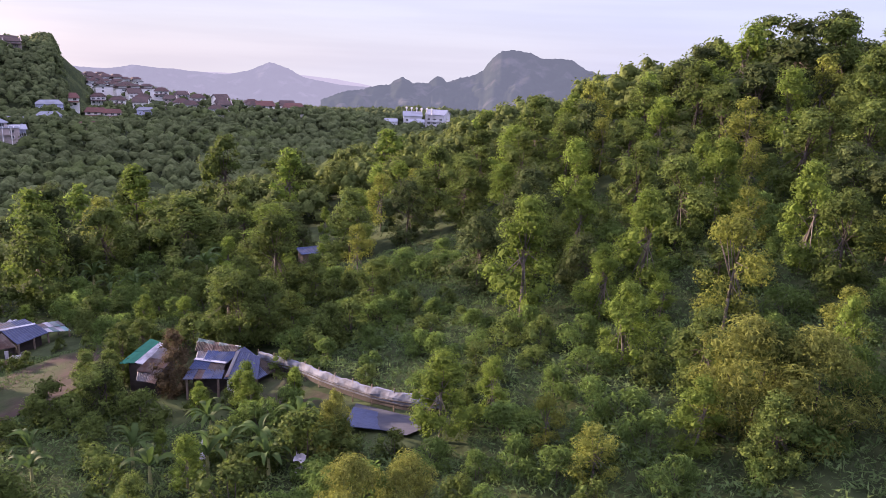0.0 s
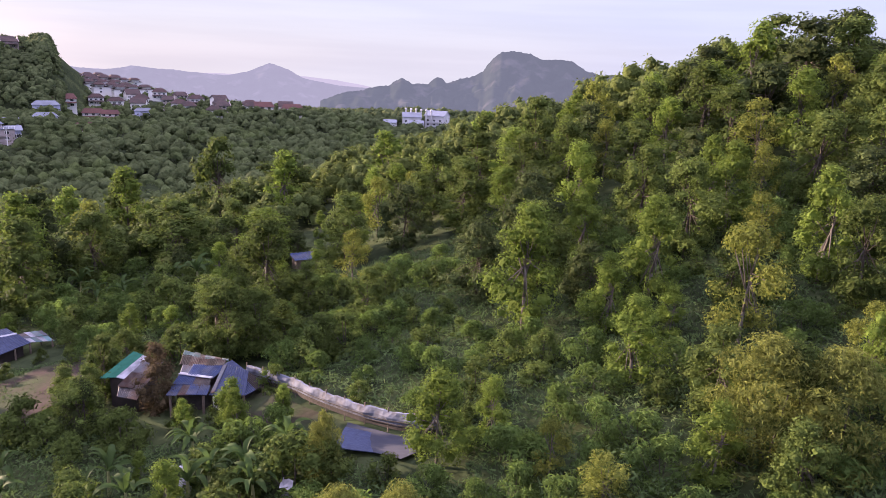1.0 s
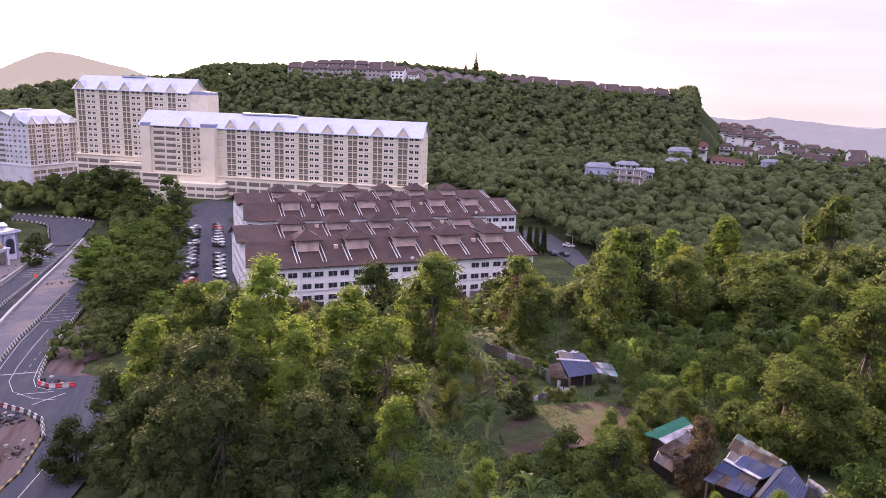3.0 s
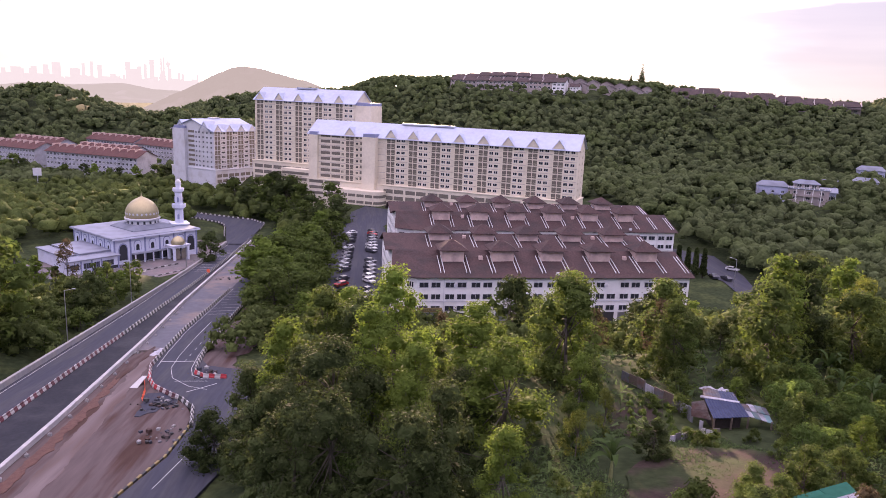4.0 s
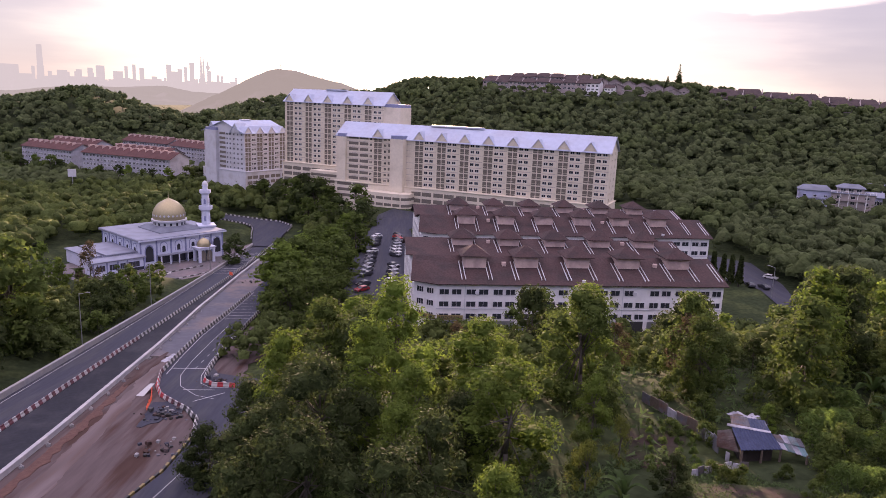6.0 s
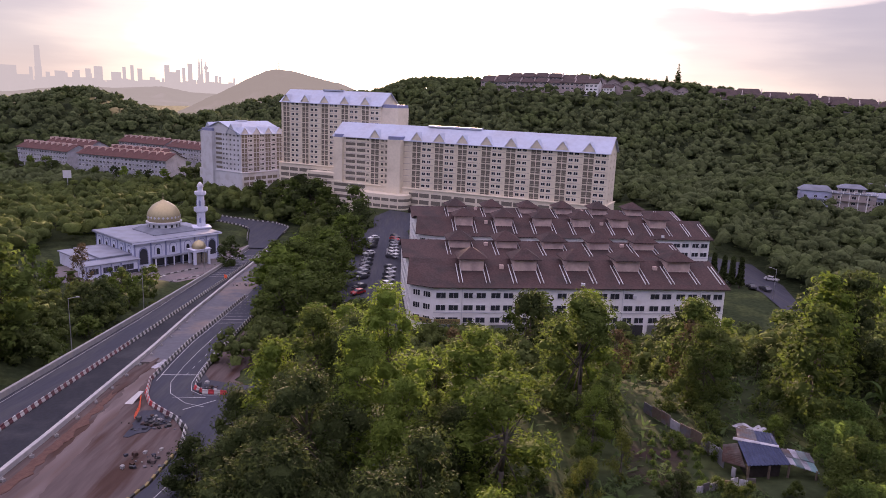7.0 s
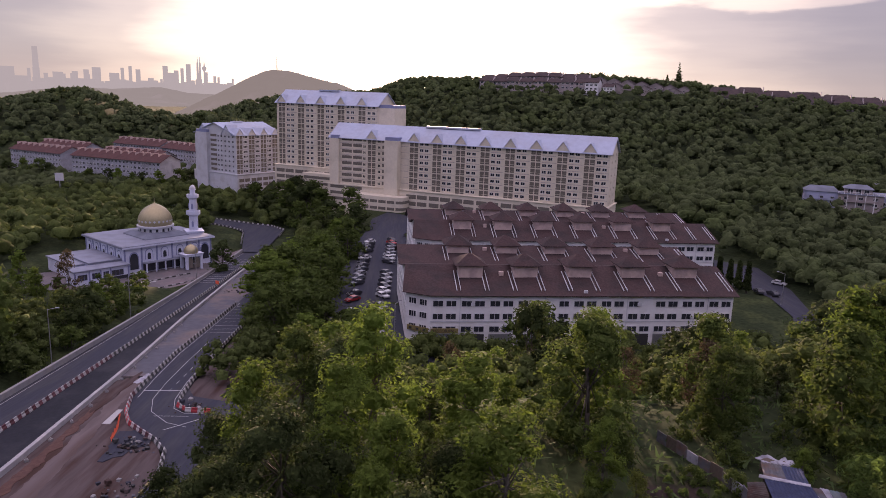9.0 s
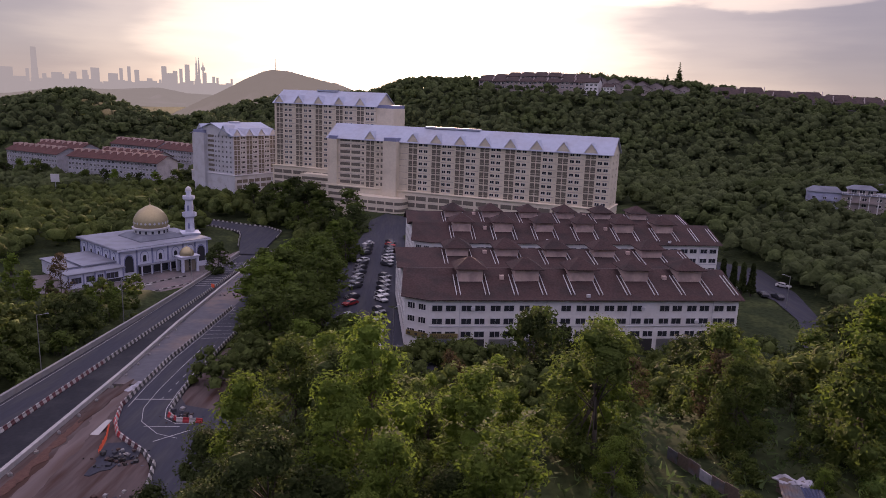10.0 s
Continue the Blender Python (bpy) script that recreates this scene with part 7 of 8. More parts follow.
def patch_roof(top, corners, mats, across, along_n, label="", jitter=0.06):
    """A roof plane laid with separate, slightly uneven sheets."""
    rnd = random.Random(len(top.children) * 7 + across)
    a, b, c, d = (Vector(p) for p in corners)

    def at(u, w):
        return a.lerp(b, u).lerp(d.lerp(c, u), w)

    for i in range(across):
        for j in range(along_n):
            u0, u1 = i / across, (i + 1) / across + 0.02
            w0, w1 = j / along_n, (j + 1) / along_n + 0.04
            dz = Vector((rnd.uniform(-jitter, jitter), rnd.uniform(-jitter, jitter), rnd.uniform(0, jitter) + 0.012 * ((i + j) % 2) + 0.02 * j))
            part("roof_sheet", sheet(at(u0, w0) + dz, at(u1, w0) + dz, at(u1, w1) + dz, at(u0, w1) + dz, rnd.choice(mats), 6), top, label)


H0 = gz(-20, 57)
hut = thing("hut", pose(0, 0, 0), "ramshackle hut under blue, green and rusty tin sheets", "hut", "tin huts")
BLUE_SHEET, DARK_SHEET = "blue corrugated sheet", "dark blue tarpaulin over boards"
patch_roof(hut, [(-21.3, 54.8, 20.55), (-18.3, 54.9, 20.55), (-18.4, 57.0, 21.05), (-21.2, 57.6, 21.05)], [TIN_BLUE, TIN_BLUE, TIN_RUST], 4, 2, BLUE_SHEET, 0.09)
patch_roof(hut, [(-21.2, 57.5, 21.12), (-18.4, 56.9, 21.12), (-17.8, 58.5, 21.5), (-21.3, 58.5, 21.5)], [TIN_BLUE, TIN_GREY], 4, 1, BLUE_SHEET, 0.09)
patch_roof(hut, [(-21.5, 58.5, 21.45), (-17.9, 58.6, 21.5), (-18.1, 60.0, 21.4), (-22.0, 60.6, 21.4)], [TIN_RUST, BANK, TIN_RUST, TIN_GREY], 5, 1, "", 0.1)
patch_roof(hut, [(-22.0, 60.4, 21.45), (-18.0, 59.8, 21.45), (-18.4, 61.0, 21.0), (-22.6, 62.6, 21.0)], [TIN_TEAL, TIN_TEAL, TIN_GREY], 8, 1, "", 0.08)
patch_roof(hut, [(-18.2, 55.4, 20.4), (-15.3, 55.5, 20.4), (-15.6, 57.8, 21.4), (-17.8, 58.6, 21.55)], [TARP], 2, 1, DARK_SHEET, 0.05)
patch_roof(hut, [(-15.3, 55.5, 20.4), (-14.2, 57.8, 20.3), (-17.6, 60.4, 21.2), (-17.8, 58.6, 21.52)], [TARP, BANK], 2, 2, DARK_SHEET, 0.05)
patch_roof(hut, [(-27.9, 57.4, 20.55), (-26.5, 57.5, 20.6), (-25.5, 60.4, 21.3), (-26.7, 61.1, 21.3)], [TIN_GREEN], 2, 2, "faded green sheet", 0.05)
patch_roof(hut, [(-26.6, 57.5, 20.62), (-25.7, 57.2, 20.6), (-24.9, 60.2, 21.25), (-25.6, 60.4, 21.3)], [TARP_WHITE, TIN_GREY], 1, 2)
patch_roof(hut, [(-25.9, 56.3, 20.4), (-23.9, 55.6, 20.4), (-23.4, 59.6, 21.1), (-25.1, 59.8, 21.2)], [TIN_RUST, TIN_RUST, TIN_GREY], 3, 2, "", 0.09)
patch_roof(hut, [(-25.5, 55.3, 20.0), (-23.8, 54.8, 20.0), (-23.8, 55.8, 20.35), (-25.8, 56.4, 20.35)], [TIN_BLUE, TIN_GREY], 2, 1)
part("ridge_strip", Shape().slab([(-21.3, 57.4, 21.22), (-18.4, 56.8, 21.22), (-18.3, 57.05, 21.26), (-21.2, 57.7, 21.26)], 0.05).mesh("ridge_strip", TARP_WHITE), hut)
part("ridge_strip", Shape().slab([(-18.0, 55.4, 20.62), (-17.75, 55.5, 20.62), (-17.6, 58.5, 21.68), (-17.9, 58.5, 21.68)], 0.05).mesh("ridge_strip", TIN_GREY), hut)
part("wall", Shape().slab([(-20.9, 55.8, 20.5), (-18.3, 55.9, 20.4), (-15.5, 56.4, 20.3), (-15.0, 57.6, 20.3), (-18.4, 60.2, 20.8), (-22.6, 62.8, 20.8), (-21.6, 60.0, 21.0)], 4.0).mesh("wall", BANK), hut, "patched timber and tin wall")
part("wall", Shape().slab([(-27.2, 57.8, 20.5), (-24.1, 56.6, 20.4), (-23.7, 59.0, 20.8), (-26.3, 60.2, 20.9)], 4.0).mesh("wall", BANK), hut, "patched timber and tin wall")
part("door_panel", Shape().box(-17.9, -17.3, 55.55, 55.62, 18.3, 20.2).mesh("door_panel", TARP_WHITE), hut, "pale sheet hung as a door")
for x, y in ((-18.5, 55.1), (-21.1, 55.0), (-15.4, 55.6), (-14.4, 57.7)):
    part("post", Shape().box(x - 0.08, x + 0.08, y - 0.08, y + 0.08, H0 - 1.5, 20.45).mesh("post", TIMBER), hut)

hut2 = thing("hut", pose(-1.0, 1.28, -0.7), "low shelter under dark blue tarpaulin and patched tin", "hut", "tin huts")
patch_roof(hut2, [(-44.0, 69.3, 16.9), (-42.6, 72.9, 16.9), (-44.1, 73.2, 17.7), (-46.4, 70.7, 17.7)], [TARP], 2, 1, "dark blue tarpaulin", 0.03)
patch_roof(hut2, [(-42.6, 72.9, 16.95), (-40.8, 74.3, 16.7), (-42.9, 75.7, 17.1), (-44.1, 73.3, 17.6)], [TIN_TEAL, TARP_WHITE, TIN_GREY, TIN_TEAL], 4, 2, "", 0.1)
patch_roof(hut2, [(-46.4, 70.8, 17.66), (-44.2, 73.2, 17.66), (-46.8, 75.6, 17.3), (-48.9, 73.4, 17.3)], [TARP, TIN_GREY], 2, 1, "grey sheet over the back of the shelter")
patch_roof(hut2, [(-44.1, 69.2, 16.7), (-46.4, 70.6, 17.5), (-47.6, 70.3, 16.9), (-46.2, 68.9, 16.3)], [BANK, TIN_RUST], 2, 1)
part("ridge_strip", Shape().slab([(-46.8, 70.5, 17.80), (-44.1, 73.1, 17.80), (-44.3, 73.4, 17.82), (-47.1, 70.9, 17.82)], 0.06).mesh("ridge_strip", TARP_WHITE), hut2, "pale edge of the folded sheet")
part("wall", Shape().slab([(-44.5, 70.0, 16.7), (-43.3, 72.6, 16.7), (-46.8, 75.0, 17.0), (-48.2, 73.0, 17.0)], 3.0).mesh("wall", BANK), hut2, "patched plank wall")
part("side_board", Shape().box(-45.3, -44.9, 69.0, 69.1, 14.4, 16.2).mesh("side_board", TARP_WHITE), hut2, "white board beside the opening")
for x, y in ((-44.0, 69.5), (-43.3, 71.2), (-42.7, 72.9), (-41.0, 74.2), (-43.0, 75.5)):
    part("post", Shape().box(x - 0.07, x + 0.07, y - 0.07, y + 0.07, gz(x, y) - 0.5, 16.85).mesh("post", TIMBER), hut2)
for n, (x, y, w) in enumerate(((-51.6, 78.0, 1.7), (-50.6, 79.0, 1.3), (-49.6, 78.4, 1.4), (-48.9, 76.6, 1.0))):
    rng2 = np.random.default_rng(40 + n)
    pile = thing("tarpaulin", pose(x, y, gz(x, y) + (1.1 if n < 3 else 0.4)), "crumpled white plastic sheet beside the shelter", "plastic sheet", "plastic sheets")
    v = [(w * (i / 5 - 0.5), w * (j / 5 - 0.5), float(rng2.uniform(0, 0.3))) for j in range(6) for i in range(6)]
    f = [(j * 6 + i, j * 6 + i + 1, j * 6 + i + 7, j * 6 + i + 6) for j in range(5) for i in range(5)]
    part("sheet", Shape().add(v + [(x2, y2, z2 - 0.08) for x2, y2, z2 in v], f + [tuple(36 + k for k in reversed(q)) for q in f]).mesh("sheet", TARP_WHITE, smooth=True), pile)
    part("support", Shape().box(-w * 0.3, w * 0.3, -w * 0.3, w * 0.3, -2.0, 0.1).mesh("support", TIMBER), pile)

small = thing("hut", pose(-18.3, 95.2, gz(-18.3, 95.2) - 0.6, 0, 0, 30) @ Matrix.Diagonal((0.75, 0.75, 0.75, 1)), "small grey tin-roofed hut between trees", "hut", "tin huts")
patch_roof(small, [(-2.2, -1.6, 2.6), (2.2, -1.6, 2.6), (2.2, 1.8, 3.0), (-2.2, 1.8, 3.0)], [TIN_GREY, TIN_BLUE], 3, 1)
part("wall", Shape().box(-1.9, 1.9, -1.3, 1.5, -0.5, 2.55).mesh("wall", TIMBER), small)
teal = thing("hut", pose(-16.7, 128, gz(-16.7, 128) - 0.8, 0, 0, 10) @ Matrix.Diagonal((0.7, 0.7, 0.8, 1)), "far hut with a teal sheet roof", "hut", "tin huts")
patch_roof(teal, [(-3, -2, 3.4), (3, -2, 3.4), (3, 2, 4.4), (-3, 2, 4.4)], [TIN_GREEN], 3, 1)
part("wall", Shape().box(-2.7, 2.7, -1.7, 1.7, -0.5, 3.3).mesh("wall", TIMBER), teal)

# fence of white plastic sheeting on posts along the foot of the hill
fence = thing("fence", pose(0, 0, 0), "sagging white sheet fence on timber posts along the slope", "fence")
FENCE = [(-16.4, 60.2), (-13.4, 57.8), (-11.7, 56.3), (-9.6, 53.9), (-7.6, 51.9), (-5.2, 49.6), (-4.1, 48.8), (-2.6, 47.6), (-1.6, 47.0), (0.6, 46.0)]
pts = along(FENCE, 0.45)
for i in range(0, len(pts) - 1, 5):
    seg = pts[i:i + 6]
    v = []
    for k, (x, y, a) in enumerate(seg):
        g = gz(x, y)
        sag = 0.05 * math.sin((i + k) * 0.9) + 0.04 * math.sin((i + k) * 2.3)
        nxn, nyn = -math.sin(radians(a)), math.cos(radians(a))
        for dy, z in ((0.02, 0.62), (0.12 + 0.06 * math.sin((i + k) * 1.3), 1.15 + 0.05 * math.sin((i + k) * 0.7)), (0.03, 1.58 + sag), (-0.10, 1.60 + sag)):
            v.append((x - nxn * dy, y - nyn * dy, g + z))
    n = len(seg)
    f = [(4 * k + j, 4 * k + 4 + j, 4 * k + 5 + j, 4 * k + 1 + j) for k in range(n - 1) for j in range(3)]
    part("panel", Shape().add(v, f).mesh("panel", FENCE_SHEET), fence)
    bank = [(p[0], p[1]) for p in seg]
    # dark boards fill what is a shaded gap under the sheet
    part("bank_board", ribbon(bank, 0.05, 0.3, 0.6, lift=gz).mesh("bank_board", BANK), fence, "dark lower boards standing in for the shaded gap")
    x, y, a = seg[0]
    part("post", Shape().stick((x, y, gz(x, y) - 0.4), (x, y, gz(x, y) + 1.85), 0.06, 0.05).mesh("post", TIMBER), fence)
    if i + 5 < len(pts):
        x2, y2, _ = pts[i + 5]
        for z in (0.72, 0.95):
            part("rail", Shape().stick((x, y - 0.2, gz(x, y) + z), (x2, y2 - 0.2, gz(x2, y2) + z), 0.03, 0.03).mesh("rail", BANK), fence)
fence2 = thing("fence", pose(0, 0, 0), "grey patched board fence round the garden plot", "fence")
pts = along([(-60.4, 73.2), (-55.2, 72.8), (-52.3, 72.8), (-49.6, 72.2), (-47.2, 71.0)], 1.4)
for i in range(len(pts) - 1):
    x, y, a = pts[i]
    part("board", Shape().box(0, 1.36, -0.03, 0.03, -0.5, 1.15 + 0.12 * (i % 3)).mesh("board", (TIN_GREY, TIMBER, TIN_GREY, TARP_WHITE)[(i * 5) % 4]), fence2, m=pose(x, y, gz(x, y), 0, 0, a))
fence3 = thing("fence", pose(0, 0, 0), "low white board fence before the tarpaulin shelter", "fence")
pts = along([(-45.2, 65.0), (-45.0, 67.4), (-44.6, 69.0), (-43.6, 70.4)], 0.7)
for i in range(len(pts) - 1):
    x, y, a = pts[i]
    part("board", Shape().box(0, 0.68, -0.03, 0.03, -0.5, 0.72 + 0.1 * (i % 2)).mesh("board", (TARP_WHITE, TIN_GREY, TARP_WHITE)[i % 3]), fence3, m=pose(x, y, gz(x, y), 0, 4 - 8 * (i % 2), a))
structure("pavement_yard", drape("pavement_yard", [(-6.6, 47.2), (-2.0, 44.0), (-0.2, 44.8), (-1.6, 46.2), (-6.2, 49.8)], 0.3, ASPHALT, 1.5), "grey concrete yard below the fence", "pavement")
structure("ground_strip", drape("ground_strip", [(-16.2, 58.6), (-13.6, 57.2), (-9.8, 53.2), (-6.0, 49.7), (-6.8, 47.6), (-9.5, 49.2), (-12.6, 51.6), (-15.6, 54.6)], 0.22, EARTH_YARD, 1.5), "damp brown earth strip below the sheet fence", "ground")
tarp = thing("tarpaulin", pose(-5.0, 47.0, gz(-5.0, 47.0) + 0.36), "dark blue tarpaulin spread on the yard", "tarpaulin", "plastic sheets")
part("sheet", Shape().slab([(-1.6, -1.2, 0.05), (2.4, -1.9, 0.15), (2.6, 0.3, 0.1), (-1.2, 1.4, 0.2)], 0.06).mesh("sheet", TARP), tarp)
structure("ground_yard", drape("ground_yard", [(-37.4 + 5.4 * (1 + 0.2 * math.sin(2 * a + 1) + 0.12 * math.sin(5 * a) + 0.06 * math.sin(11 * a)) * math.cos(a), 61.5 + 8.0 * (1 + 0.2 * math.sin(3 * a) + 0.1 * math.sin(7 * a)) * math.sin(a)) for a in np.linspace(0, 2 * math.pi, 40)[:-1].tolist()], 0.17, EARTH_YARD, 1.5), "trodden bare earth yard between the huts", "ground")
structure("ground_plot", drape("ground_plot", [(-57, 68), (-50, 62), (-46, 64), (-54, 74)], 0.15, EARTH_YARD, 2), "green vegetable plot by the fence", "ground")
for n, (x, y, w) in enumerate(((-15.9, 44.0, 1.1), (-16.6, 45.6, 0.8), (-8.9, 42.0, 0.7))):
    rag = thing("plastic_sheet", pose(x, y, gz(x, y) + 0.9), "crumpled pale plastic sheet lying in the scrub", "plastic sheet", "plastic sheets")
    rng2 = np.random.default_rng(60 + n)
    v = [(w * (i / 4 - 0.5) * (0.5 if n < 2 else 1), w * 1.6 * (j / 4 - 0.5), float(rng2.uniform(0, 0.4))) for j in range(5) for i in range(5)]
    f = [(j * 5 + i, j * 5 + i + 1, j * 5 + i + 6, j * 5 + i + 5) for j in range(4) for i in range(4)]
    part("sheet", Shape().add(v + [(a, b, c - 0.9) for a, b, c in v], f + [tuple(25 + k for k in reversed(q)) for q in f]).mesh("sheet", TARP_WHITE, smooth=True), rag)


# ---- bananas ----
def banana_leaf(seed):
    rng = np.random.default_rng(seed)
    n, L, W = 9, 2.6, 0.26
    v = []
    for i in range(n + 1):
        t = i / n
        y = L * (t - 0.16 * t * t)
        z = 1.25 * math.sin(t * 1.9) * (1 - 0.30 * t) - 0.75 * t * t
        w = W * (math.sin(math.pi * min(1, 0.06 + t * 0.94)) ** 0.55) * (0.15 if i == 0 else 1) * rng.uniform(0.85, 1.1)
        v += [(-w, y, z + 0.5 * w), (0, y, z), (w, y, z + 0.5 * w)]
    f = []
    for i in range(n):
        a = 3 * i
        f += [(a, a + 1, a + 4, a + 3), (a + 1, a + 2, a + 5, a + 4)]
    return Shape().add(v, f).mesh("leaf", LEAF_BANANA, smooth=True)


BANANA_LEAVES = [banana_leaf(i) for i in range(3)]
BANANA_STEM = Shape().tube([(0.20, -0.4), (0.16, 0.9), (0.09, 1.9)], 8).mesh("stem", mat("banana_stem", (0.16, 0.17, 0.07), 0.7, grain=0.2, scale=5))


def banana(x, y, h, seed):
    rnd = random.Random(seed)
    top = thing("banana_plant", pose(x, y, gz(x, y), 0, 0, rnd.uniform(0, 360)) @ Matrix.Diagonal((h / 3.9, h / 3.9, h / 3.6, 1)), "banana plant with long arching green leaves", "banana plant", "banana plants")
    part("stem", BANANA_STEM, top)
    n = rnd.randint(7, 9)
    for i in range(n):
        part("leaf", BANANA_LEAVES[i % 3], top, m=pose(0, 0, 1.75 + 0.04 * i, rnd.uniform(-8, 38) + (25 if i == n - 1 else 0), rnd.uniform(-14, 14), i * 360 / n * 1.62))


for n, (x, y, h) in enumerate([(-21.3, 44.7, 3.3), (-18.9, 41.9, 3.5), (-15.2, 42.4, 3.6), (-16.7, 47.6, 3.4), (-11.8, 43.4, 3.6), (-10.9, 41.6, 3.2), (-14.3, 43.7, 3.0), (-27.5, 43, 3.0), (-9.7, 46, 3.6), (-48.3, 94.3, 4.6), (-39.9, 88.4, 3.8),
                               (-31.1, 90.3, 4.6), (-51.2, 91.7, 3.6), (-66.9, 90.1, 4.6), (-41.0, 53.6, 4.0), (-29, 45.5, 3.2), (-44, 90, 3.6), (-35, 92, 3.6)]):
    banana(x, y, h, n)


# ---- road furniture ----
def lamp_post(x, y, h, turn):
    z = gz(x, y)
    top = thing("street_lamp", pose(x, y, z, 0, 0, turn), "tall grey street lamp post with a single arm", "street lamp", "street lamps")
    part("pole", Shape().stick((0, 0, -0.5), (0, 0, h), 0.11, 0.07, 8).mesh("pole", METAL), top)
    part("arm", Shape().stick((0, 0, h - 0.1), (1.7, 0, h + 0.25), 0.05, 0.04, 6).mesh("arm", METAL), top)
    part("lamp_head", Shape().box(1.5, 2.2, -0.14, 0.14, h + 0.18, h + 0.33).mesh("lamp_head", METAL), top)


for s in (32, 72, 128):
    x, y = road_xy(s, -10.0)
    lamp_post(x, y, 11.5, 70)
lamp_post(-150, 84, 9, 120)
lamp_post(-140, 196, 9, 200)


def marking(name, pts, width, label):
    """A painted line on the slip road along (s, n)."""
    xy = [road_xy(*p) for p in pts]
    sh = ribbon(xy, width * 0.4, -0.02, 0.016)
    return structure(name, sh.mesh(name, PAINT), label, "road marking")


SOLID = "white painted line on the slip road"
marking("road_marking", [(90, 13.6), (57, 13.5), (37, 13.2), (20, 14.0), (10, 14.8)], 0.14, SOLID)
marking("road_marking", [(84, 20.1), (47, 20.0), (29, 20.0), (17, 20.6), (8.5, 21.4), (4.2, 22.6), (1.8, 25), (1.6, 28)], 0.14, SOLID)
marking("road_marking", [(46, 16.6), (30, 16.6), (18, 16.9), (9, 17.6), (3, 19.5), (-2, 23.5), (-4, 27)], 0.12, SOLID)
marking("road_marking", [(13.5, 14.4), (13.0, 21.4)], 0.3, "white stop line on the slip road")
marking("road_marking", [(-1, 28), (-5, 24)], 0.2, SOLID)
marking("road_marking", [(1, 20.5), (0.5, 26)], 0.15, SOLID)
for i in range(9):
    marking("road_marking", [(48 - 4.2 * i, 18.6 + (0.05 * i)), (46.4 - 4.2 * i, 18.6 + 0.05 * i)], 0.12, "dashed white lane line")
for i in range(9):
    marking("road_marking", [(54 + 3.6 * i, 13.9), (54 + 3.6 * i, 20.0)], 0.16, "white rumble bar across the slip road")
for i in range(14):
    s = 120 + 3.4 * i
    marking("road_marking", [(s, -6.6), (s, -0.8)], 0.18, "pale rumble bar across the carriageway")
marking("road_marking", [(-60, -6.4), (60, -6.4), (180, -6.4)], 0.12, "faded edge line of the carriageway")
marking("road_marking", [(-30, 30.6), (-40, 29)], 0.12, SOLID)

kerb = thing("kerb", pose(0, 0, 0), "yellow and black painted kerb along the slip road", "kerb")
for i, (x, y, a) in enumerate(along([road_xy(-20.6, 28.3), road_xy(-31, 27.9), road_xy(-45, 24.7)], 1.0)):
    part("kerb_stone", Shape().box(0.02, 0.98, -0.15, 0.15, -0.3, 0.28).mesh("kerb_stone", (YELLOW, BLACK)[i % 2]), kerb, m=pose(x, y, float(road_z(x)), 0, 0, a))


def rubble(x, y, n, spread, seed, label):
    rng = np.random.default_rng(seed)
    top = thing("rubble_heap", pose(x, y, float(road_z(x))), label, "rubble", "rubble heaps")
    for i in range(n):
        s = 0.10 + 0.3 * rng.uniform(0, 1) ** 2.2
        v = [(sx * s * rng.uniform(0.6, 1), sy * s * rng.uniform(0.6, 1), sz * s * rng.uniform(0.4, 0.8)) for sz in (-1, 1) for sx, sy in ((-1, -1), (1, -1), (1, 1), (-1, 1))]
        sh = Shape().add(v, [(3, 2, 1, 0), (4, 5, 6, 7), (0, 1, 5, 4), (1, 2, 6, 5), (2, 3, 7, 6), (3, 0, 4, 7)])
        part("lump", sh.mesh("lump", (CONCRETE, BLACK, ASPHALT, SLAB, EARTH, BANK)[i % 6]), top, m=pose(rng.normal(0, spread), rng.normal(0, spread), 0.12 + rng.uniform(0, 0.3), 0, 0, rng.uniform(0, 360)))


rubble(*road_xy(-10.5, 21.8), 60, 1.5, 3, "grey heap of broken concrete beside the barriers")
rubble(*road_xy(4.5, 25.5), 26, 1.3, 4, "stacked barrier blocks and rubble at the corner")
rubble(*road_xy(-24, 25), 30, 1.6, 5, "scattered rubble by the painted kerb")
rubble(*road_xy(104, 7.5), 14, 1.6, 6, "white pipes and debris on the concrete base")
for i, s in enumerate(range(-36, 66, 7)):
    x, y = road_xy(s, kerb_n(s) + 1.3)
    rb = thing("concrete_block", pose(x, y, float(road_z(x)), 0, 0, i * 37), "small concrete block beside the kerb wall", "concrete block", "kerb blocks")
    part("block", Shape().box(-0.25, 0.25, -0.2, 0.2, -0.1, 0.3).tube([(0.12, 0.3), (0.1, 0.5)], 8).mesh("block", CONCRETE), rb)
net = thing("safety_net", pose(0, 0, 0), "orange plastic safety net round the digging", "safety net")
npts = along([road_xy(2.0, 15.0), road_xy(-4, 17.0), road_xy(-9, 18.0)], 0.8)
for i in range(len(npts) - 1):
    (x, y, a), (x2, y2, _) = npts[i], npts[i + 1]
    z, z2 = float(road_z(x)), float(road_z(x2))
    part("net_panel", Shape().slab([(x, y, z + 0.75 - 0.25 * (i % 2)), (x2, y2, z2 + 0.6), (x2 + 0.1, y2 + 0.12, z2 + 0.05), (x + 0.1, y + 0.12, z + 0.05)], 0.03).mesh("net_panel", ORANGE), net)
board = thing("sign_board", pose(*road_xy(0.6, 15.2), float(road_z(road_xy(0.6, 15.2)[0])), 0, 0, 155.8), "blank white board leaning at the barriers", "sign")
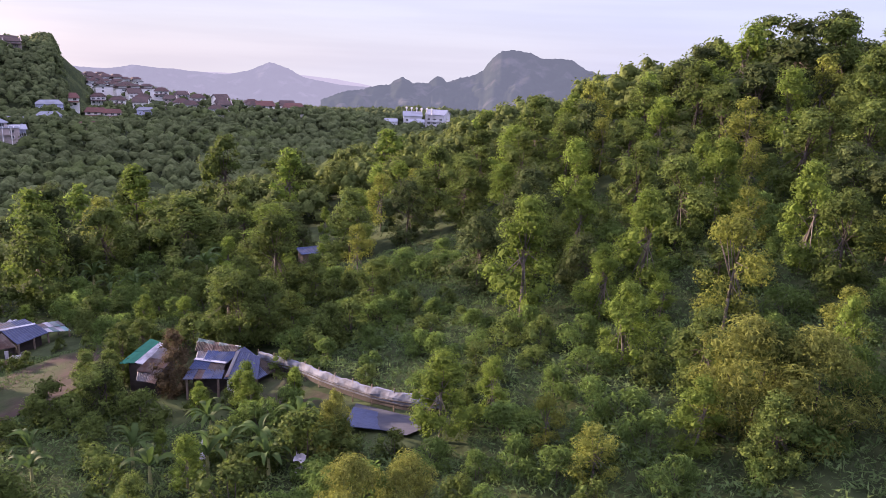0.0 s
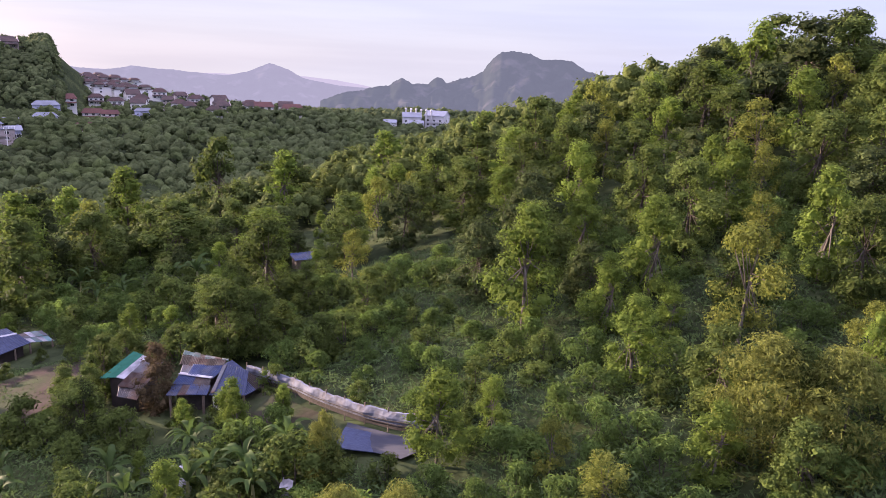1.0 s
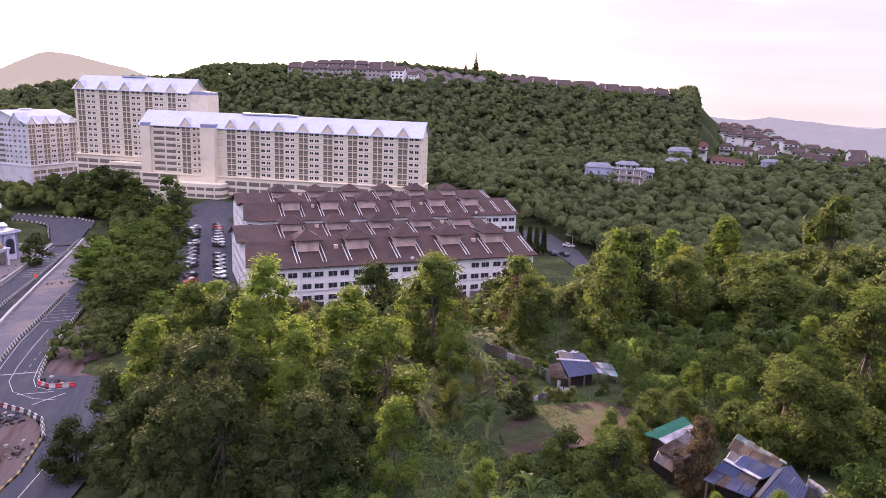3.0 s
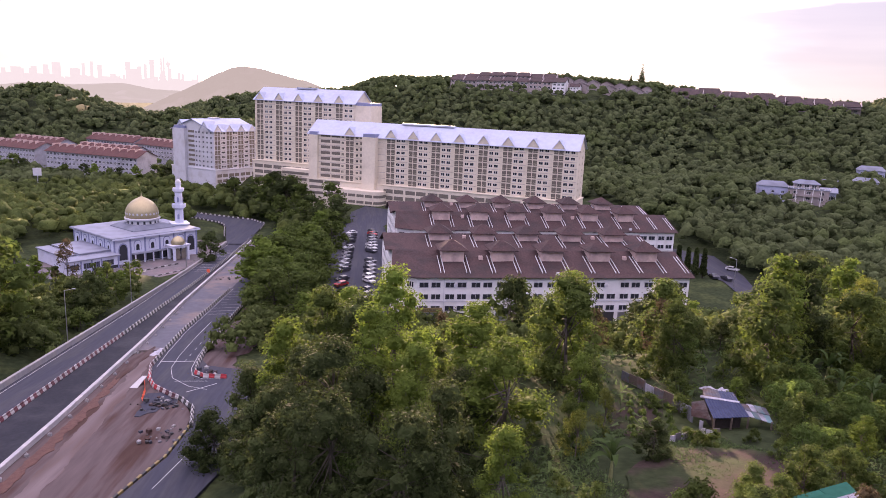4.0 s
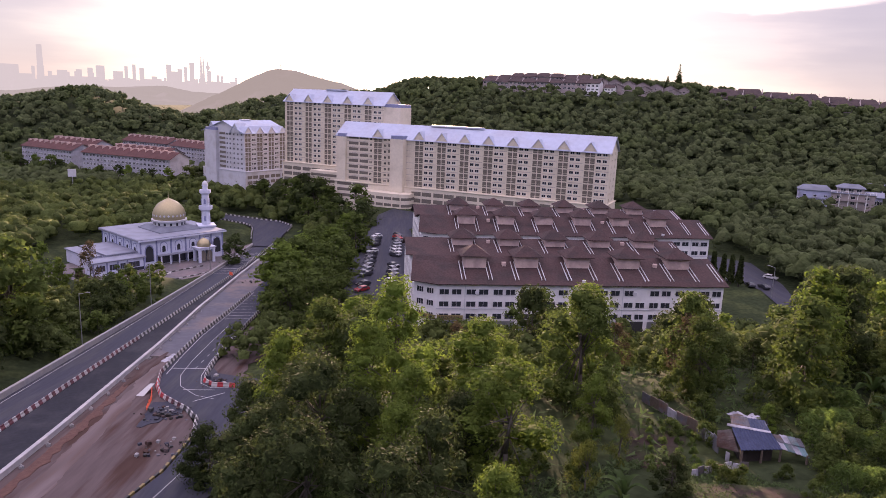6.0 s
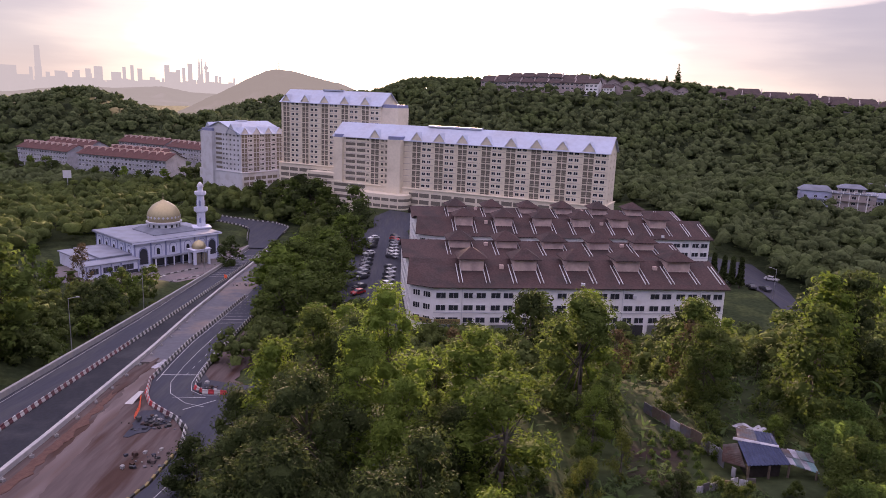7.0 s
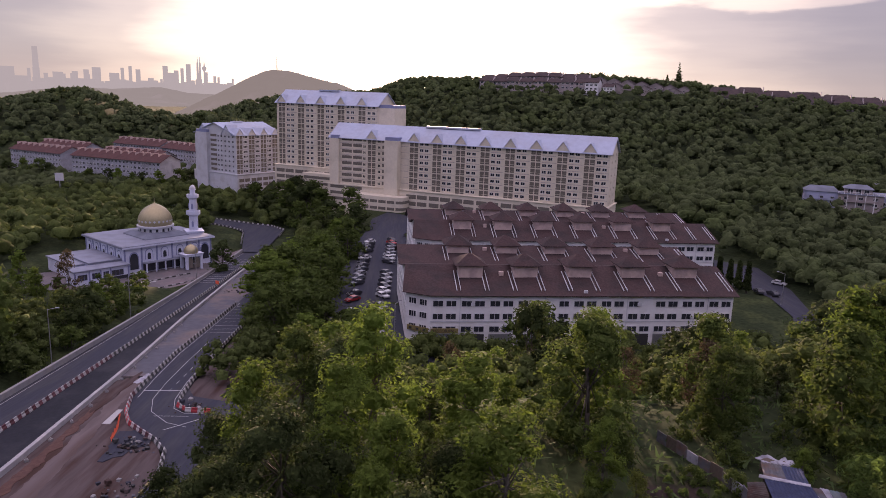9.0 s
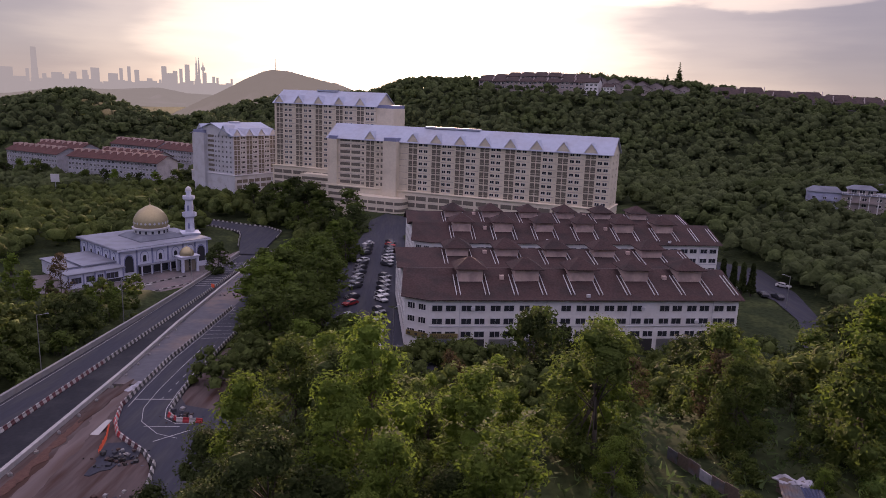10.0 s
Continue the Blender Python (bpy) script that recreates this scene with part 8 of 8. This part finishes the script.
part("board", Shape().slab([(-2.9, 0.2, 0.05), (-2.3, 1.5, 0.05), (1.0, 0.3, 0.9), (0.9, -0.5, 0.95)][::-1], 0.08).mesh("board", WHITE_PLASTIC), board)
orange = thing("sign_board", pose(*road_xy(112, 1.0), float(road_z(road_xy(112, 1.0)[0])), 0, 0, 30), "orange road-works sign on the median", "sign")
part("board", Shape().box(-0.7, 0.7, -0.04, 0.04, 0.9, 2.0).mesh("board", ORANGE), orange)
part("post", Shape().box(-0.05, 0.05, 0.04, 0.1, 0, 1.9).mesh("post", METAL), orange)
bill = thing("billboard", basis(-470, 14, gz(-470, 14), 0.2, 0.98), "small pale billboard above the trees", "billboard")
part("panel", Shape().box(-2.2, 2.2, -0.1, 0.1, 12, 16.4).mesh("panel", GREY_WALL), bill)
part("post", Shape().box(-0.2, 0.2, 0.1, 0.4, -1, 14).mesh("post", METAL), bill)
structure("ground_dug", strip_mesh("ground_dug", line(-60, 14, lambda s: kerb_n(s) + 1.9 - 0.3 * noise.noise(Vector((s * 0.8, 0, 0))), 0.7),
                                   line(-60, 14, lambda s: kerb_n(s) + 1.95 + max(0.0, math.sin((s + 60) / 74 * math.pi)) ** 0.5 * (1.5 + 0.9 * noise.noise(Vector((s * 0.35, 3, 0))) + 0.5 * noise.noise(Vector((s * 1.3, 5, 0)))), 0.7), 0.0, EARTH_DARK, 0.3),
          "freshly dug dark red earth along the kerb", "ground")
VERGE = [road_xy(s, 21.6 + 0.2 * math.sin(s)) for s in np.arange(9, 66, 2.0)] + [road_xy(s, 29.5 + 1.3 * math.sin(s * 0.35) + 0.7 * math.sin(s * 1.1) - 0.06 * max(0, s - 30)) for s in np.arange(64, 5, -2.0)]
structure("ground_verge", drape("ground_verge", VERGE, 0.2, EARTH, 3), "bare brown earth beside the slip road", "ground")

DUST = mat("pale_road_dust", (0.135, 0.108, 0.104), 1.0, spec=0.05, grain=0.3, scale=1.0, spots=(0.090, 0.064, 0.058), spot_scale=0.5, spot_at=(0.42, 0.6), bump=0.8, streak=155.8)


def wander(s0, n0, seed):
    return n0 + 0.8 * noise.noise(Vector((s0 * 0.22, seed, 0))) + 0.4 * noise.noise(Vector((s0 * 0.9, seed, 2)))


structure("ground_track", strip_mesh("ground_track", line(-60, 21, lambda q: kerb_n(q) + wander(q, 4.4 - 0.03 * (q + 20), 1), 0.8), line(-60, 21, lambda q: kerb_n(q) + wander(q, 7.0 - 0.04 * (q + 20), 5), 0.8), -0.045, DUST, 0.2),
          "pale dusty wheel track through the red earth", "ground")


def blot(name, s0, n0, rs, rn, lift, material, label, seed):
    """A patch with an uneven rim lying on the works, round (s, n)."""
    rnd = random.Random(seed)
    rim = []
    for i in range(28):
        a = 2 * math.pi * i / 28
        k = 1 + 0.22 * math.sin(3 * a + seed) + 0.14 * math.sin(7 * a + 2 * seed) + rnd.uniform(-0.07, 0.07)
        rim.append(road_xy(s0 + rs * k * math.cos(a), n0 + rn * k * math.sin(a)))
    v = [(x, y, float(road_z(x)) + lift) for x, y in rim]
    v += [(x, y, z - 0.25) for x, y, z in v]
    f = [tuple(range(28))] + [(i, 28 + i, 28 + (i + 1) % 28, (i + 1) % 28) for i in range(28)]
    return structure(name, Shape().add(v, f).mesh(name, material), label, "ground")


blot("pavement_patch", 20.2, 12.0, 2.6, 1.0, 0.03, TARP_WHITE, "white patch with an uneven rim on the road base", 2)
blot("ground_gravel", -9.5, 20.6, 5.0, 2.6, 0.03, ASPHALT, "grey gravel and broken asphalt inside the barrier curve", 4)
blot("ground_tracks", 14, 9.6, 9.0, 1.5, 0.016, EARTH, "red earth carried onto the concrete base", 6)

# rows of low plants in the garden plot
for i in range(4):
    for j in range(6):
        x, y = -55.4 + 1.55 * j + 1.3 * i * 0.5, 69.6 - 1.35 * j + 1.15 * i
        tree("fern", x, y, 0.9, wide=0.75, label="low leafy vegetable plant in a garden row")
